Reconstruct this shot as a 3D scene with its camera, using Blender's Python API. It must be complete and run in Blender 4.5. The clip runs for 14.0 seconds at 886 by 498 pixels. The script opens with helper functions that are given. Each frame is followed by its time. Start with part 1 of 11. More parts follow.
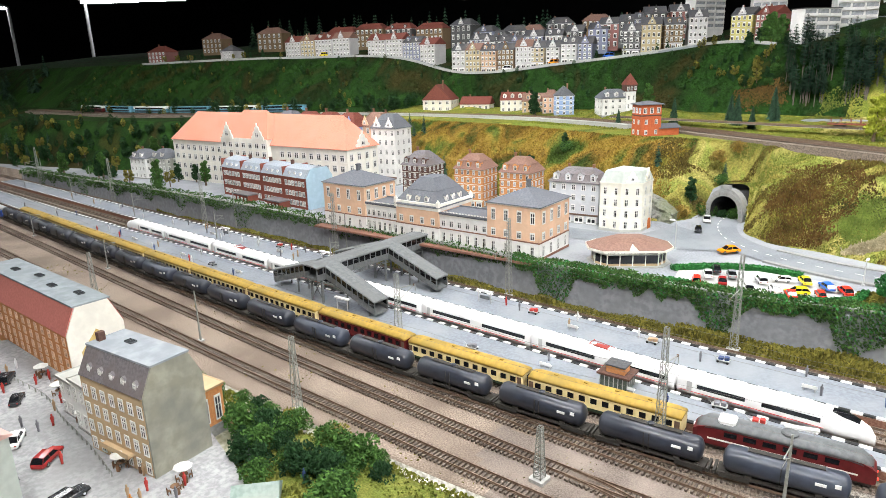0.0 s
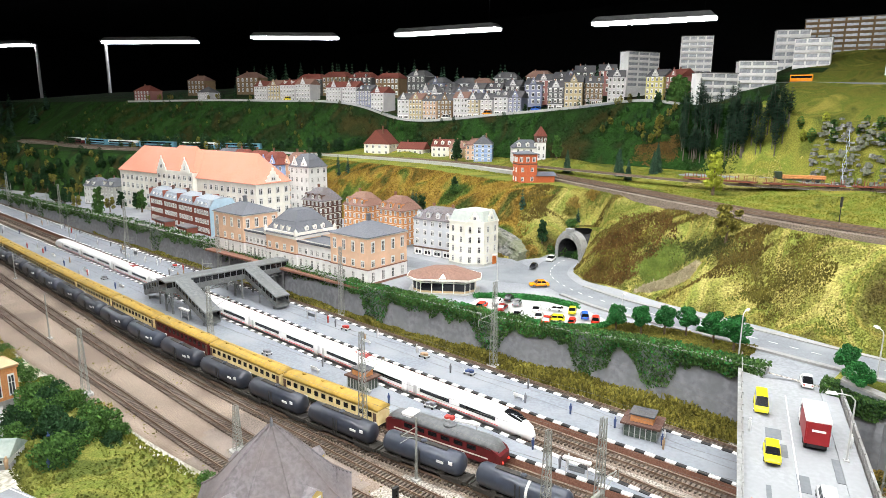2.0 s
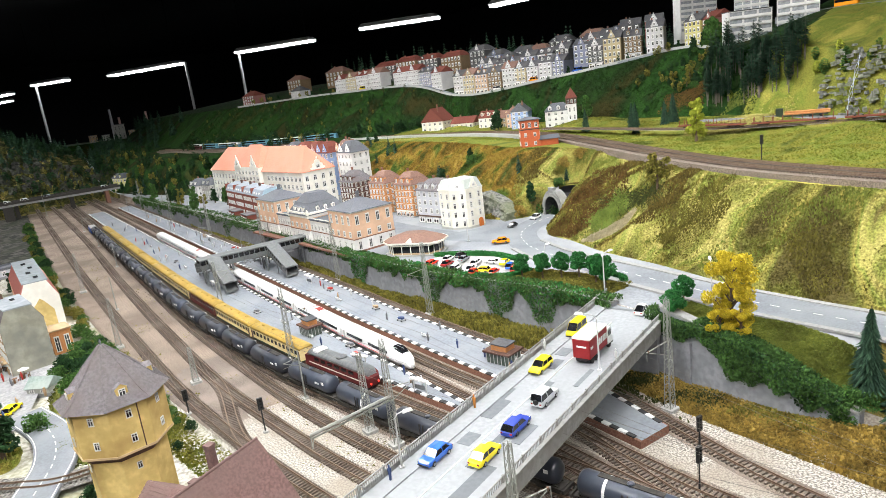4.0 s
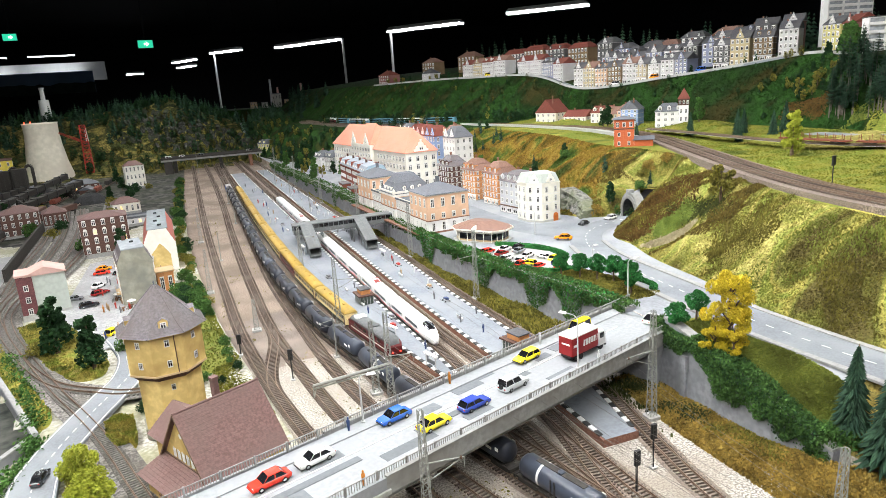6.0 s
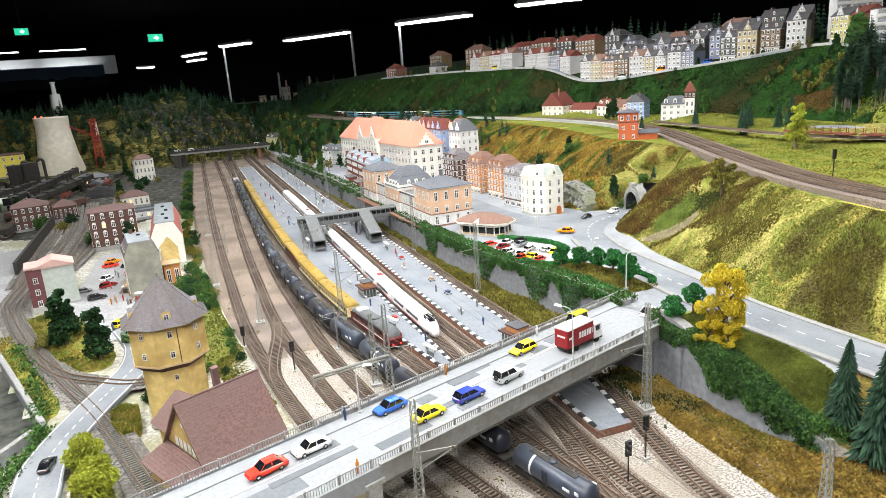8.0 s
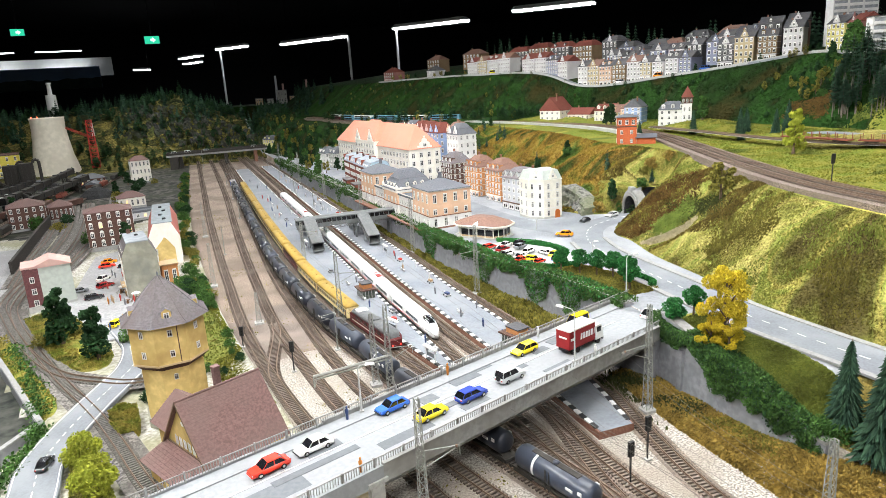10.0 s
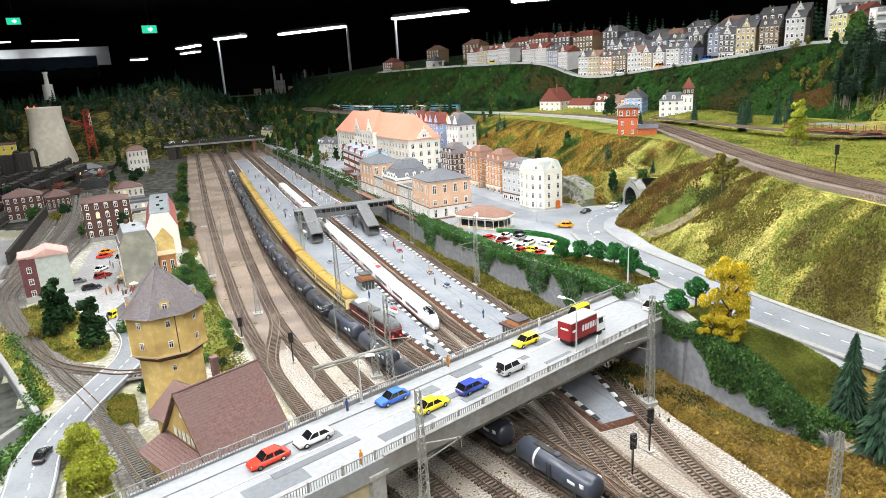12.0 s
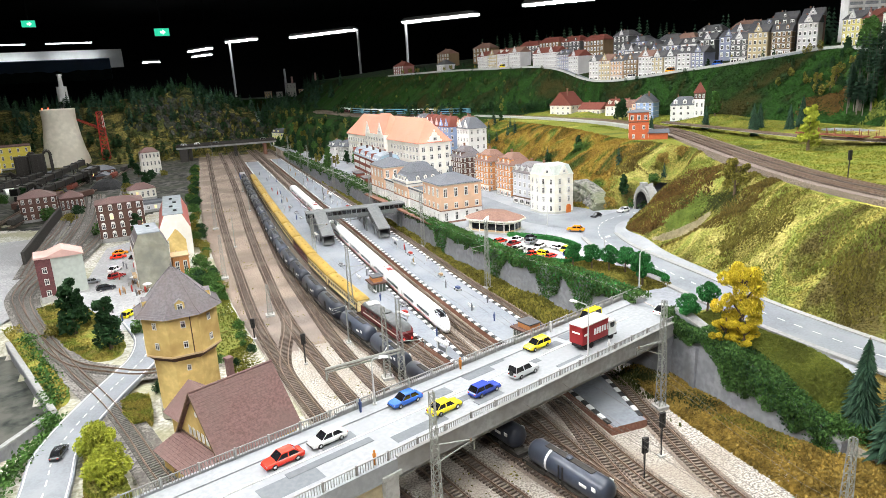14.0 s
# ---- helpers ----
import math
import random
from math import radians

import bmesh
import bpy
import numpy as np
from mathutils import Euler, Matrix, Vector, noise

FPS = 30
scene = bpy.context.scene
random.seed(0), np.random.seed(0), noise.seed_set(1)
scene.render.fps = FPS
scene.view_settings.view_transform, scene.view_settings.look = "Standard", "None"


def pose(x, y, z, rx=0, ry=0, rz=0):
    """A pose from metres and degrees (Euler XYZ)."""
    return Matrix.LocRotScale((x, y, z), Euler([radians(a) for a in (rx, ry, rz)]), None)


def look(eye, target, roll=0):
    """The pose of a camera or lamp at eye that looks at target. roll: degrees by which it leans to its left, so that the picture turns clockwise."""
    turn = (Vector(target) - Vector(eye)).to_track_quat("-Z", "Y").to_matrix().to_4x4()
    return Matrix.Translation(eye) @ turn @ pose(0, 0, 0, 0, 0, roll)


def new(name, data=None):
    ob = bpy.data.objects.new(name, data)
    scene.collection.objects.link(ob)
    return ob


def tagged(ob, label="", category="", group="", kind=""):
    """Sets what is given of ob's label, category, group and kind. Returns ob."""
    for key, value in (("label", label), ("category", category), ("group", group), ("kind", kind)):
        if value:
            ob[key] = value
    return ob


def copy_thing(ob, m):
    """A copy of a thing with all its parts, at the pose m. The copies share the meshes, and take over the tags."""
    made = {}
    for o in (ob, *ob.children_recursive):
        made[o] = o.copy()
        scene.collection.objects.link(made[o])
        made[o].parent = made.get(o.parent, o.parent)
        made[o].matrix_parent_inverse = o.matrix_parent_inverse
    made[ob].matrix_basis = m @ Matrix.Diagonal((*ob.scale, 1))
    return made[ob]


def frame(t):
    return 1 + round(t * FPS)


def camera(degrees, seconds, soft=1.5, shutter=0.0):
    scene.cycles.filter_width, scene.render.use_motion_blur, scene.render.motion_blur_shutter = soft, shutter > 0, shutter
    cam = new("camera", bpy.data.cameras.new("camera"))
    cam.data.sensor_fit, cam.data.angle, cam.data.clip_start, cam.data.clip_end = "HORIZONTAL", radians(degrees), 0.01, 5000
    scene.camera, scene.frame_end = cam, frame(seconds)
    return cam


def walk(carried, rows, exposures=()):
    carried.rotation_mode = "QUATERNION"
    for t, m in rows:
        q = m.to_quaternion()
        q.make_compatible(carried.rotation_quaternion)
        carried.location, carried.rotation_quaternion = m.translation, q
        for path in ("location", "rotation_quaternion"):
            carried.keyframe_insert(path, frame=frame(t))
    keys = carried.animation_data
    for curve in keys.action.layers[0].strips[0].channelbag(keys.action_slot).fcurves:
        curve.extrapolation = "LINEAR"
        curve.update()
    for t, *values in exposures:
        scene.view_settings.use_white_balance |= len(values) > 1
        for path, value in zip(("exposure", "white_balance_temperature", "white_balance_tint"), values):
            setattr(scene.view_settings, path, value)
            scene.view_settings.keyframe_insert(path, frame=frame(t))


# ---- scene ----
cam = camera(68.4, 14.0, 0.45)
PATH = [
    (0, (-0.696, 0.135, 0.534), (0.731, 1.422, -0.021), -1.6),
    (0.5, (-0.657, 0.001, 0.53), (0.84, 1.244, 0.067), -0.5),
    (1, (-0.658, -0.149, 0.539), (0.788, 1.156, 0.082), -1.2),
    (1.5, (-0.599, -0.25, 0.527), (0.867, 1.034, 0.078), 0.0),
    (2, (-0.522, -0.343, 0.536), (0.885, 1.015, 0.114), 0.5),
    (2.5, (-0.461, -0.468, 0.54), (0.858, 0.957, 0.06), -2.6),
    (3, (-0.411, -0.638, 0.532), (0.824, 0.852, 0.028), -2.5),
    (3.2, (-0.392, -0.683, 0.535), (0.79, 0.856, 0.051), -4.3),
    (5.3, (-0.139, -1.02, 0.553), (0.664, 0.744, 0.06), -4.6),
    (5.5, (-0.135, -1.027, 0.553), (0.603, 0.765, 0.059), -4.6),
    (6, (-0.138, -1.023, 0.558), (0.519, 0.8, 0.062), -3.7),
    (6.5, (-0.136, -1.039, 0.561), (0.489, 0.795, 0.068), -4.0),
    (7, (-0.125, -1.04, 0.56), (0.498, 0.794, 0.062), -4.0),
    (7.5, (-0.121, -1.044, 0.56), (0.503, 0.788, 0.057), -3.9),
    (8, (-0.123, -1.043, 0.561), (0.503, 0.786, 0.046), -3.9),
    (8.5, (-0.127, -1.039, 0.558), (0.508, 0.793, 0.068), -3.7),
    (11, (-0.137, -1.04, 0.553), (0.506, 0.783, 0.042), -3.3),
    (11.5, (-0.135, -1.037, 0.552), (0.507, 0.786, 0.036), -3.4),
    (12, (-0.136, -1.029, 0.55), (0.508, 0.79, 0.023), -3.2),
    (12.5, (-0.134, -1.027, 0.548), (0.507, 0.791, 0.014), -3.3),
    (13, (-0.133, -1.021, 0.55), (0.504, 0.798, 0.016), -3.3),
    (13.5, (-0.142, -1.029, 0.555), (0.488, 0.795, 0.03), -3.2),
    (14, (-0.145, -1.033, 0.552), (0.476, 0.796, 0.036), -3.0),
]
walk(cam, [(t, look(eye, target, roll)) for t, eye, target, roll in PATH], exposures=[(0.0, 0.33), (0.5, 0.19), (1.0, 0.28), (2.0, 0.36), (3.0, 0.31), (5.5, 0.46), (14.0, 0.45)])

# ---- light and room exposure ----
world = bpy.data.worlds.new("room_air")
world.use_nodes = True
world.node_tree.nodes["Background"].inputs[0].default_value = (0.55, 0.62, 0.75, 1)
world.node_tree.nodes["Background"].inputs[1].default_value = 0.012
scene.world = world
rnd = random.Random(7)


# ---- materials ----
def mat(name, c1, c2=None, scale=150.0, rough=0.7, bump=0.15, metal=0.0, big=None, big_scale=12.0, spread=0.0, spec=0.3, detail=5.0, emit=0.0, bdist=0.001, lo=0.38, hi=0.62):
    """Two scales of colour variation, fine relief, and a light difference from object to object."""
    m = bpy.data.materials.new(name)
    m.use_nodes = True
    nt = m.node_tree
    b = nt.nodes["Principled BSDF"]
    b.inputs["Roughness"].default_value = rough
    b.inputs["Metallic"].default_value = metal
    b.inputs["Specular IOR Level"].default_value = spec
    if emit:
        b.inputs["Emission Color"].default_value = (*c1, 1)
        b.inputs["Emission Strength"].default_value = emit
    c2 = c2 or tuple(v * 0.8 for v in c1)
    tc = nt.nodes.new("ShaderNodeTexCoord")
    n1 = nt.nodes.new("ShaderNodeTexNoise")
    n1.inputs["Scale"].default_value, n1.inputs["Detail"].default_value = scale, detail
    nt.links.new(tc.outputs["Object"], n1.inputs["Vector"])
    r1 = nt.nodes.new("ShaderNodeValToRGB")
    r1.color_ramp.elements[0].position, r1.color_ramp.elements[1].position = lo, hi
    r1.color_ramp.elements[0].color, r1.color_ramp.elements[1].color = (*c2, 1), (*c1, 1)
    nt.links.new(n1.outputs["Fac"], r1.inputs["Fac"])
    col = r1.outputs["Color"]
    n2 = nt.nodes.new("ShaderNodeTexNoise")
    n2.inputs["Scale"].default_value, n2.inputs["Detail"].default_value = big_scale, 4.0
    nt.links.new(tc.outputs["Object"], n2.inputs["Vector"])
    r2 = nt.nodes.new("ShaderNodeValToRGB")
    r2.color_ramp.elements[0].position, r2.color_ramp.elements[1].position = 0.40, 0.62
    mx = nt.nodes.new("ShaderNodeMix")
    mx.data_type = "RGBA"
    mx.inputs[7].default_value = (*(big or tuple(v * 0.86 for v in c1)), 1)
    nt.links.new(n2.outputs["Fac"], r2.inputs["Fac"])
    nt.links.new(r2.outputs["Color"], mx.inputs[0])
    nt.links.new(col, mx.inputs[6])
    r2.color_ramp.elements[1].color = (0.75, 0.75, 0.75, 1) if big else (0.5, 0.5, 0.5, 1)
    col = mx.outputs[2]
    if spread:
        oi = nt.nodes.new("ShaderNodeObjectInfo")
        hs = nt.nodes.new("ShaderNodeHueSaturation")
        mr = nt.nodes.new("ShaderNodeMapRange")
        mr.inputs[3].default_value, mr.inputs[4].default_value = 1 - spread, 1 + spread
        nt.links.new(oi.outputs["Random"], mr.inputs[0])
        nt.links.new(mr.outputs[0], hs.inputs["Value"])
        nt.links.new(col, hs.inputs["Color"])
        col = hs.outputs["Color"]
    nt.links.new(col, b.inputs["Base Color"])
    if bump:
        bp = nt.nodes.new("ShaderNodeBump")
        bp.inputs["Strength"].default_value, bp.inputs["Distance"].default_value = bump, bdist
        nt.links.new(n1.outputs["Fac"], bp.inputs["Height"])
        nt.links.new(bp.outputs["Normal"], b.inputs["Normal"])
    return m


def leafmat(name, c1, c2, rough=0.8, spread=0.0):
    """Foliage: each leaf its own shade."""
    m = bpy.data.materials.new(name)
    m.use_nodes = True
    nt = m.node_tree
    b = nt.nodes["Principled BSDF"]
    b.inputs["Roughness"].default_value, b.inputs["Specular IOR Level"].default_value = rough, 0.15
    g = nt.nodes.new("ShaderNodeNewGeometry")
    r = nt.nodes.new("ShaderNodeValToRGB")
    r.color_ramp.elements[0].color, r.color_ramp.elements[1].color = (*c2, 1), (*c1, 1)
    nt.links.new(g.outputs["Random Per Island"], r.inputs["Fac"])
    col = r.outputs["Color"]
    tc = nt.nodes.new("ShaderNodeTexCoord")
    n = nt.nodes.new("ShaderNodeTexNoise")
    n.inputs["Scale"].default_value = 25.0
    nt.links.new(tc.outputs["Object"], n.inputs["Vector"])
    hs = nt.nodes.new("ShaderNodeHueSaturation")
    mr = nt.nodes.new("ShaderNodeMapRange")
    mr.inputs[1].default_value, mr.inputs[2].default_value = 0.3, 0.7
    mr.inputs[3].default_value, mr.inputs[4].default_value = 0.7, 1.3
    nt.links.new(n.outputs["Fac"], mr.inputs[0])
    nt.links.new(mr.outputs[0], hs.inputs["Value"])
    nt.links.new(col, hs.inputs["Color"])
    nt.links.new(hs.outputs["Color"], b.inputs["Base Color"])
    b.inputs["Subsurface Weight"].default_value = 0.0
    return m


def turfmat(name, cols, scale=5.0, stretch=(1.0, 1.0, 1.0), turn=0.0, lo=0.34, hi=0.68, fine=230.0, depth=0.32, leaf=0.0, bdist=0.0025):
    """Scattered turf: broad patches of several tints, each with a fibrous fine grain."""
    m = bpy.data.materials.new(name)
    m.use_nodes = True
    nt = m.node_tree
    b = nt.nodes["Principled BSDF"]
    b.inputs["Roughness"].default_value, b.inputs["Specular IOR Level"].default_value = 0.95, 0.1
    tc = nt.nodes.new("ShaderNodeTexCoord")
    mp = nt.nodes.new("ShaderNodeMapping")
    mp.inputs["Scale"].default_value = stretch
    mp.inputs["Rotation"].default_value = (0, 0, math.radians(turn))
    nt.links.new(tc.outputs["Object"], mp.inputs["Vector"])
    n1 = nt.nodes.new("ShaderNodeTexNoise")
    n1.inputs["Scale"].default_value, n1.inputs["Detail"].default_value, n1.inputs["Distortion"].default_value = scale, 7.0, 0.8
    nt.links.new(mp.outputs[0], n1.inputs["Vector"])
    r = nt.nodes.new("ShaderNodeValToRGB")
    e = r.color_ramp.elements
    while len(e) < len(cols):
        e.new(0.5)
    for i, c in enumerate(cols):
        e[i].position = lo + (hi - lo) * i / (len(cols) - 1)
        e[i].color = (*c, 1)
    nt.links.new(n1.outputs["Fac"], r.inputs["Fac"])
    n2 = nt.nodes.new("ShaderNodeTexNoise")
    n2.inputs["Scale"].default_value, n2.inputs["Detail"].default_value = fine, 4.0
    nt.links.new(tc.outputs["Object"], n2.inputs["Vector"])
    mr = nt.nodes.new("ShaderNodeMapRange")
    mr.inputs[1].default_value, mr.inputs[2].default_value = 0.36, 0.64
    mr.inputs[3].default_value, mr.inputs[4].default_value = 1 - depth, 1 + depth * 0.8
    nt.links.new(n2.outputs["Fac"], mr.inputs[0])
    val = mr.outputs[0]
    if leaf:
        g = nt.nodes.new("ShaderNodeNewGeometry")
        ml = nt.nodes.new("ShaderNodeMapRange")
        ml.inputs[3].default_value, ml.inputs[4].default_value = 1 - leaf, 1 + leaf
        nt.links.new(g.outputs["Random Per Island"], ml.inputs[0])
        mu = nt.nodes.new("ShaderNodeMath")
        mu.operation = "MULTIPLY"
        nt.links.new(val, mu.inputs[0])
        nt.links.new(ml.outputs[0], mu.inputs[1])
        val = mu.outputs[0]
    hs = nt.nodes.new("ShaderNodeHueSaturation")
    nt.links.new(val, hs.inputs["Value"])
    nt.links.new(r.outputs["Color"], hs.inputs["Color"])
    nt.links.new(hs.outputs["Color"], b.inputs["Base Color"])
    bp = nt.nodes.new("ShaderNodeBump")
    bp.inputs["Strength"].default_value, bp.inputs["Distance"].default_value = 0.8, bdist
    nt.links.new(n2.outputs["Fac"], bp.inputs["Height"])
    nt.links.new(bp.outputs["Normal"], b.inputs["Normal"])
    return m


def glow(name, c, s):
    m = bpy.data.materials.new(name)
    m.use_nodes = True
    b = m.node_tree.nodes["Principled BSDF"]
    b.inputs["Base Color"].default_value = (*c, 1)
    b.inputs["Emission Color"].default_value = (*c, 1)
    b.inputs["Emission Strength"].default_value = s
    return m


def glassmat(name, c=(0.03, 0.035, 0.045), rough=0.08):
    return mat(name, c, tuple(v * 0.6 for v in c), 60, rough, 0.0, spec=0.6)


# ---- mesh building ----
class G:
    """Collects vertices and faces, then becomes one mesh."""

    def __init__(self):
        self.v, self.f, self.mi = [], [], []

    def add(self, vs, fs, mi=0, m=None):
        o = len(self.v)
        self.v += [tuple(m @ Vector(p)) for p in vs] if m is not None else [tuple(p) for p in vs]
        self.f += [tuple(o + i for i in f) for f in fs]
        self.mi += [mi] * len(fs)
        return self

    def box(self, x0, x1, y0, y1, z0, z1, mi=0, m=None, bev=0.0):
        if bev:
            return self.prism([(x0 + bev, y0), (x1 - bev, y0), (x1, y0 + bev), (x1, y1 - bev), (x1 - bev, y1), (x0 + bev, y1), (x0, y1 - bev), (x0, y0 + bev)], z0, z1, mi, m)
        vs = [(x0, y0, z0), (x1, y0, z0), (x1, y1, z0), (x0, y1, z0), (x0, y0, z1), (x1, y0, z1), (x1, y1, z1), (x0, y1, z1)]
        return self.add(vs, [(0, 3, 2, 1), (4, 5, 6, 7), (0, 1, 5, 4), (1, 2, 6, 5), (2, 3, 7, 6), (3, 0, 4, 7)], mi, m)

    def prism(self, pts, z0, z1, mi=0, m=None, top=1.0):
        n = len(pts)
        cx, cy = sum(p[0] for p in pts) / n, sum(p[1] for p in pts) / n
        vs = [(x, y, z0) for x, y in pts] + [(cx + (x - cx) * top, cy + (y - cy) * top, z1) for x, y in pts]
        fs = [tuple(range(n - 1, -1, -1)), tuple(range(n, 2 * n))] + [(i, (i + 1) % n, n + (i + 1) % n, n + i) for i in range(n)]
        return self.add(vs, fs, mi, m)

    def lathe(self, prof, n=10, mi=0, m=None, caps=True):
        vs = [(r * math.cos(2 * math.pi * k / n), r * math.sin(2 * math.pi * k / n), z) for r, z in prof for k in range(n)]
        fs = [(i * n + k, i * n + (k + 1) % n, (i + 1) * n + (k + 1) % n, (i + 1) * n + k) for i in range(len(prof) - 1) for k in range(n)]
        if caps:
            fs += [tuple(range(n - 1, -1, -1)), tuple((len(prof) - 1) * n + k for k in range(n))]
        return self.add(vs, fs, mi, m)

    def rod(self, a, b, r, n=5, mi=0, r2=None):
        a, b = Vector(a), Vector(b)
        d = b - a
        q = d.to_track_quat("Z", "Y").to_matrix().to_4x4()
        return self.lathe([(r, 0), (r if r2 is None else r2, d.length)], n, mi, Matrix.Translation(a) @ q)

    def loft(self, rings, mi=0, m=None, caps=True):
        n = len(rings[0])
        vs = [p for r in rings for p in r]
        fs = [(i * n + k, i * n + (k + 1) % n, (i + 1) * n + (k + 1) % n, (i + 1) * n + k) for i in range(len(rings) - 1) for k in range(n)]
        if caps:
            fs += [tuple(range(n - 1, -1, -1)), tuple((len(rings) - 1) * n + k for k in range(n))]
        return self.add(vs, fs, mi, m)

    def ob(self, name, mats, parent=None, m=None, smooth=False):
        me = bpy.data.meshes.new(name)
        me.from_pydata(self.v, [], self.f)
        mats = mats if isinstance(mats, (list, tuple)) else [mats]
        for k in mats:
            me.materials.append(k)
        if len(mats) > 1:
            me.polygons.foreach_set("material_index", self.mi)
        if smooth:
            me.polygons.foreach_set("use_smooth", [True] * len(me.polygons))
        me.update()
        o = new(name, me)
        if parent is not None:
            o.parent = parent
        if m is not None:
            o.matrix_basis = m
        return o


def part(name, g, material, parent, label="", m=None, smooth=False):
    o = g.ob(name, material, parent, m, smooth)
    if label:
        o["label"] = label
    return o


def share(name, ob, parent, m):
    """Another object on the same mesh."""
    o = new(name, ob.data)
    o.parent, o.matrix_basis = parent, m
    return o


def thing(name, m, label, category, group=""):
    o = new(name)
    o.empty_display_size = 0.01
    o.matrix_basis = m
    return tagged(o, label, category, group)


def lerp_tab(tab):
    """Smooth curve through (key, value) pairs, keys falling or rising."""
    ks = np.array([a for a, _ in tab], float)
    vs = np.array([b for _, b in tab], float)
    i = np.argsort(ks)
    ks, vs = ks[i], vs[i]
    sl = np.gradient(vs, ks)

    n = 1600
    q = np.linspace(ks[0], ks[-1], n + 1)
    j = np.clip(np.searchsorted(ks, q) - 1, 0, len(ks) - 2)
    h = ks[j + 1] - ks[j]
    t = (q - ks[j]) / h
    tab = ((2 * t**3 - 3 * t**2 + 1) * vs[j] + (t**3 - 2 * t**2 + t) * h * sl[j] + (-2 * t**3 + 3 * t**2) * vs[j + 1] + (t**3 - t**2) * h * sl[j + 1]).tolist()
    k0, step = float(ks[0]), float(ks[-1] - ks[0]) / n

    def f(k):
        u = (k - k0) / step
        if u <= 0:
            return tab[0]
        if u >= n:
            return tab[n]
        i = int(u)
        u -= i
        return tab[i] * (1 - u) + tab[i + 1] * u
    return f


def ribbon(pts, w, z, steps=12, mi=0, g=None, w2=None, thick=0.0):
    """A band along a smooth line through pts (x, y[, z])."""
    g = g or G()
    P = smooth_line(pts, steps)
    n = len(P)
    L, R = [], []
    for i, p in enumerate(P):
        d = (P[min(i + 1, n - 1)] - P[max(i - 1, 0)])
        d.z = 0
        d.normalize()
        s = Vector((-d.y, d.x, 0))
        ww = w if w2 is None else w + (w2 - w) * i / (n - 1)
        L.append(p + s * ww / 2 + Vector((0, 0, z)))
        R.append(p - s * ww / 2 + Vector((0, 0, z)))
    vs = [v for a, b in zip(L, R) for v in (a, b)]
    fs = [(2 * i + 1, 2 * i + 3, 2 * i + 2, 2 * i) for i in range(n - 1)]
    if thick:
        o = len(vs)
        vs += [v - Vector((0, 0, thick)) for v in vs]
        fs += [(2 * i, 2 * i + 2, o + 2 * i + 2, o + 2 * i) for i in range(n - 1)] + [(2 * i + 3, 2 * i + 1, o + 2 * i + 1, o + 2 * i + 3) for i in range(n - 1)]
        fs += [(0, o, o + 1, 1), (2 * n - 1, o + 2 * n - 1, o + 2 * n - 2, 2 * n - 2)]
    return g.add(vs, fs, mi)


def smooth_line(pts, steps=12):
    P = [Vector((*p, 0)) if len(p) == 2 else Vector(p) for p in pts]
    out = []
    for i in range(len(P) - 1):
        a, b, c, d = P[max(i - 1, 0)], P[i], P[i + 1], P[min(i + 2, len(P) - 1)]
        for k in range(steps):
            t = k / steps
            out.append(0.5 * ((2 * b) + (c - a) * t + (2 * a - 5 * b + 4 * c - d) * t * t + (3 * b - a - 3 * c + d) * t**3))
    return out + [P[-1]]


def foliage(g, centres, n, leaf, rr, flat=1.0, mi=0, shell=0.55):
    """n small leaf clumps round the centres (x, y, z, r)."""
    for _ in range(n):
        x, y, z, r = centres[rr.randrange(len(centres))]
        while True:
            p = Vector((rr.uniform(-1, 1), rr.uniform(-1, 1), rr.uniform(-1, 1)))
            if shell < p.length < 1:
                break
        p = Vector((x + p.x * r, y + p.y * r, z + p.z * r * flat))
        u = Vector((rr.gauss(0, 1), rr.gauss(0, 1), rr.gauss(0, 1))).normalized()
        w = u.orthogonal().normalized()
        s = leaf * rr.uniform(0.55, 1.3)
        q = u.cross(w)
        g.add([p - w * s, p - q * s * 0.6 + u * s * 0.25, p + w * s, p + q * s * 0.6 + u * s * 0.25], [(0, 1, 2, 3)], mi)
    return g

# ---- the palette ----
GRAVEL = mat("yard_gravel", (0.355, 0.285, 0.23), (0.16, 0.122, 0.096), 400, 0.9, 0.8, big=(0.135, 0.10, 0.078), big_scale=6, lo=0.40, hi=0.60)
BALLAST = mat("track_ballast", (0.30, 0.24, 0.195), (0.10, 0.08, 0.067), 400, 0.92, 0.9, big=(0.17, 0.135, 0.112), big_scale=8, lo=0.42, hi=0.58)
BALLAST_GREY = mat("grey_ballast", (0.50, 0.465, 0.42), (0.15, 0.135, 0.12), 330, 0.92, 0.9, big=(0.26, 0.22, 0.18), big_scale=9, lo=0.41, hi=0.58)
SLEEPER = mat("sleeper_wood", (0.15, 0.113, 0.09), (0.06, 0.047, 0.04), 300, 0.85, 0.3, big=(0.19, 0.155, 0.13), big_scale=9)
RAIL = mat("rail_steel", (0.25, 0.18, 0.135), (0.16, 0.11, 0.08), 200, 0.55, 0.1, metal=0.5)
PAVING = mat("town_paving", (0.27, 0.285, 0.31), (0.21, 0.22, 0.245), 180, 0.85, 0.1, big=(0.33, 0.34, 0.355), big_scale=8)
PLAZA = mat("plaza_concrete", (0.41, 0.41, 0.415), (0.27, 0.27, 0.28), 150, 0.85, 0.15, big=(0.26, 0.26, 0.265), big_scale=6)
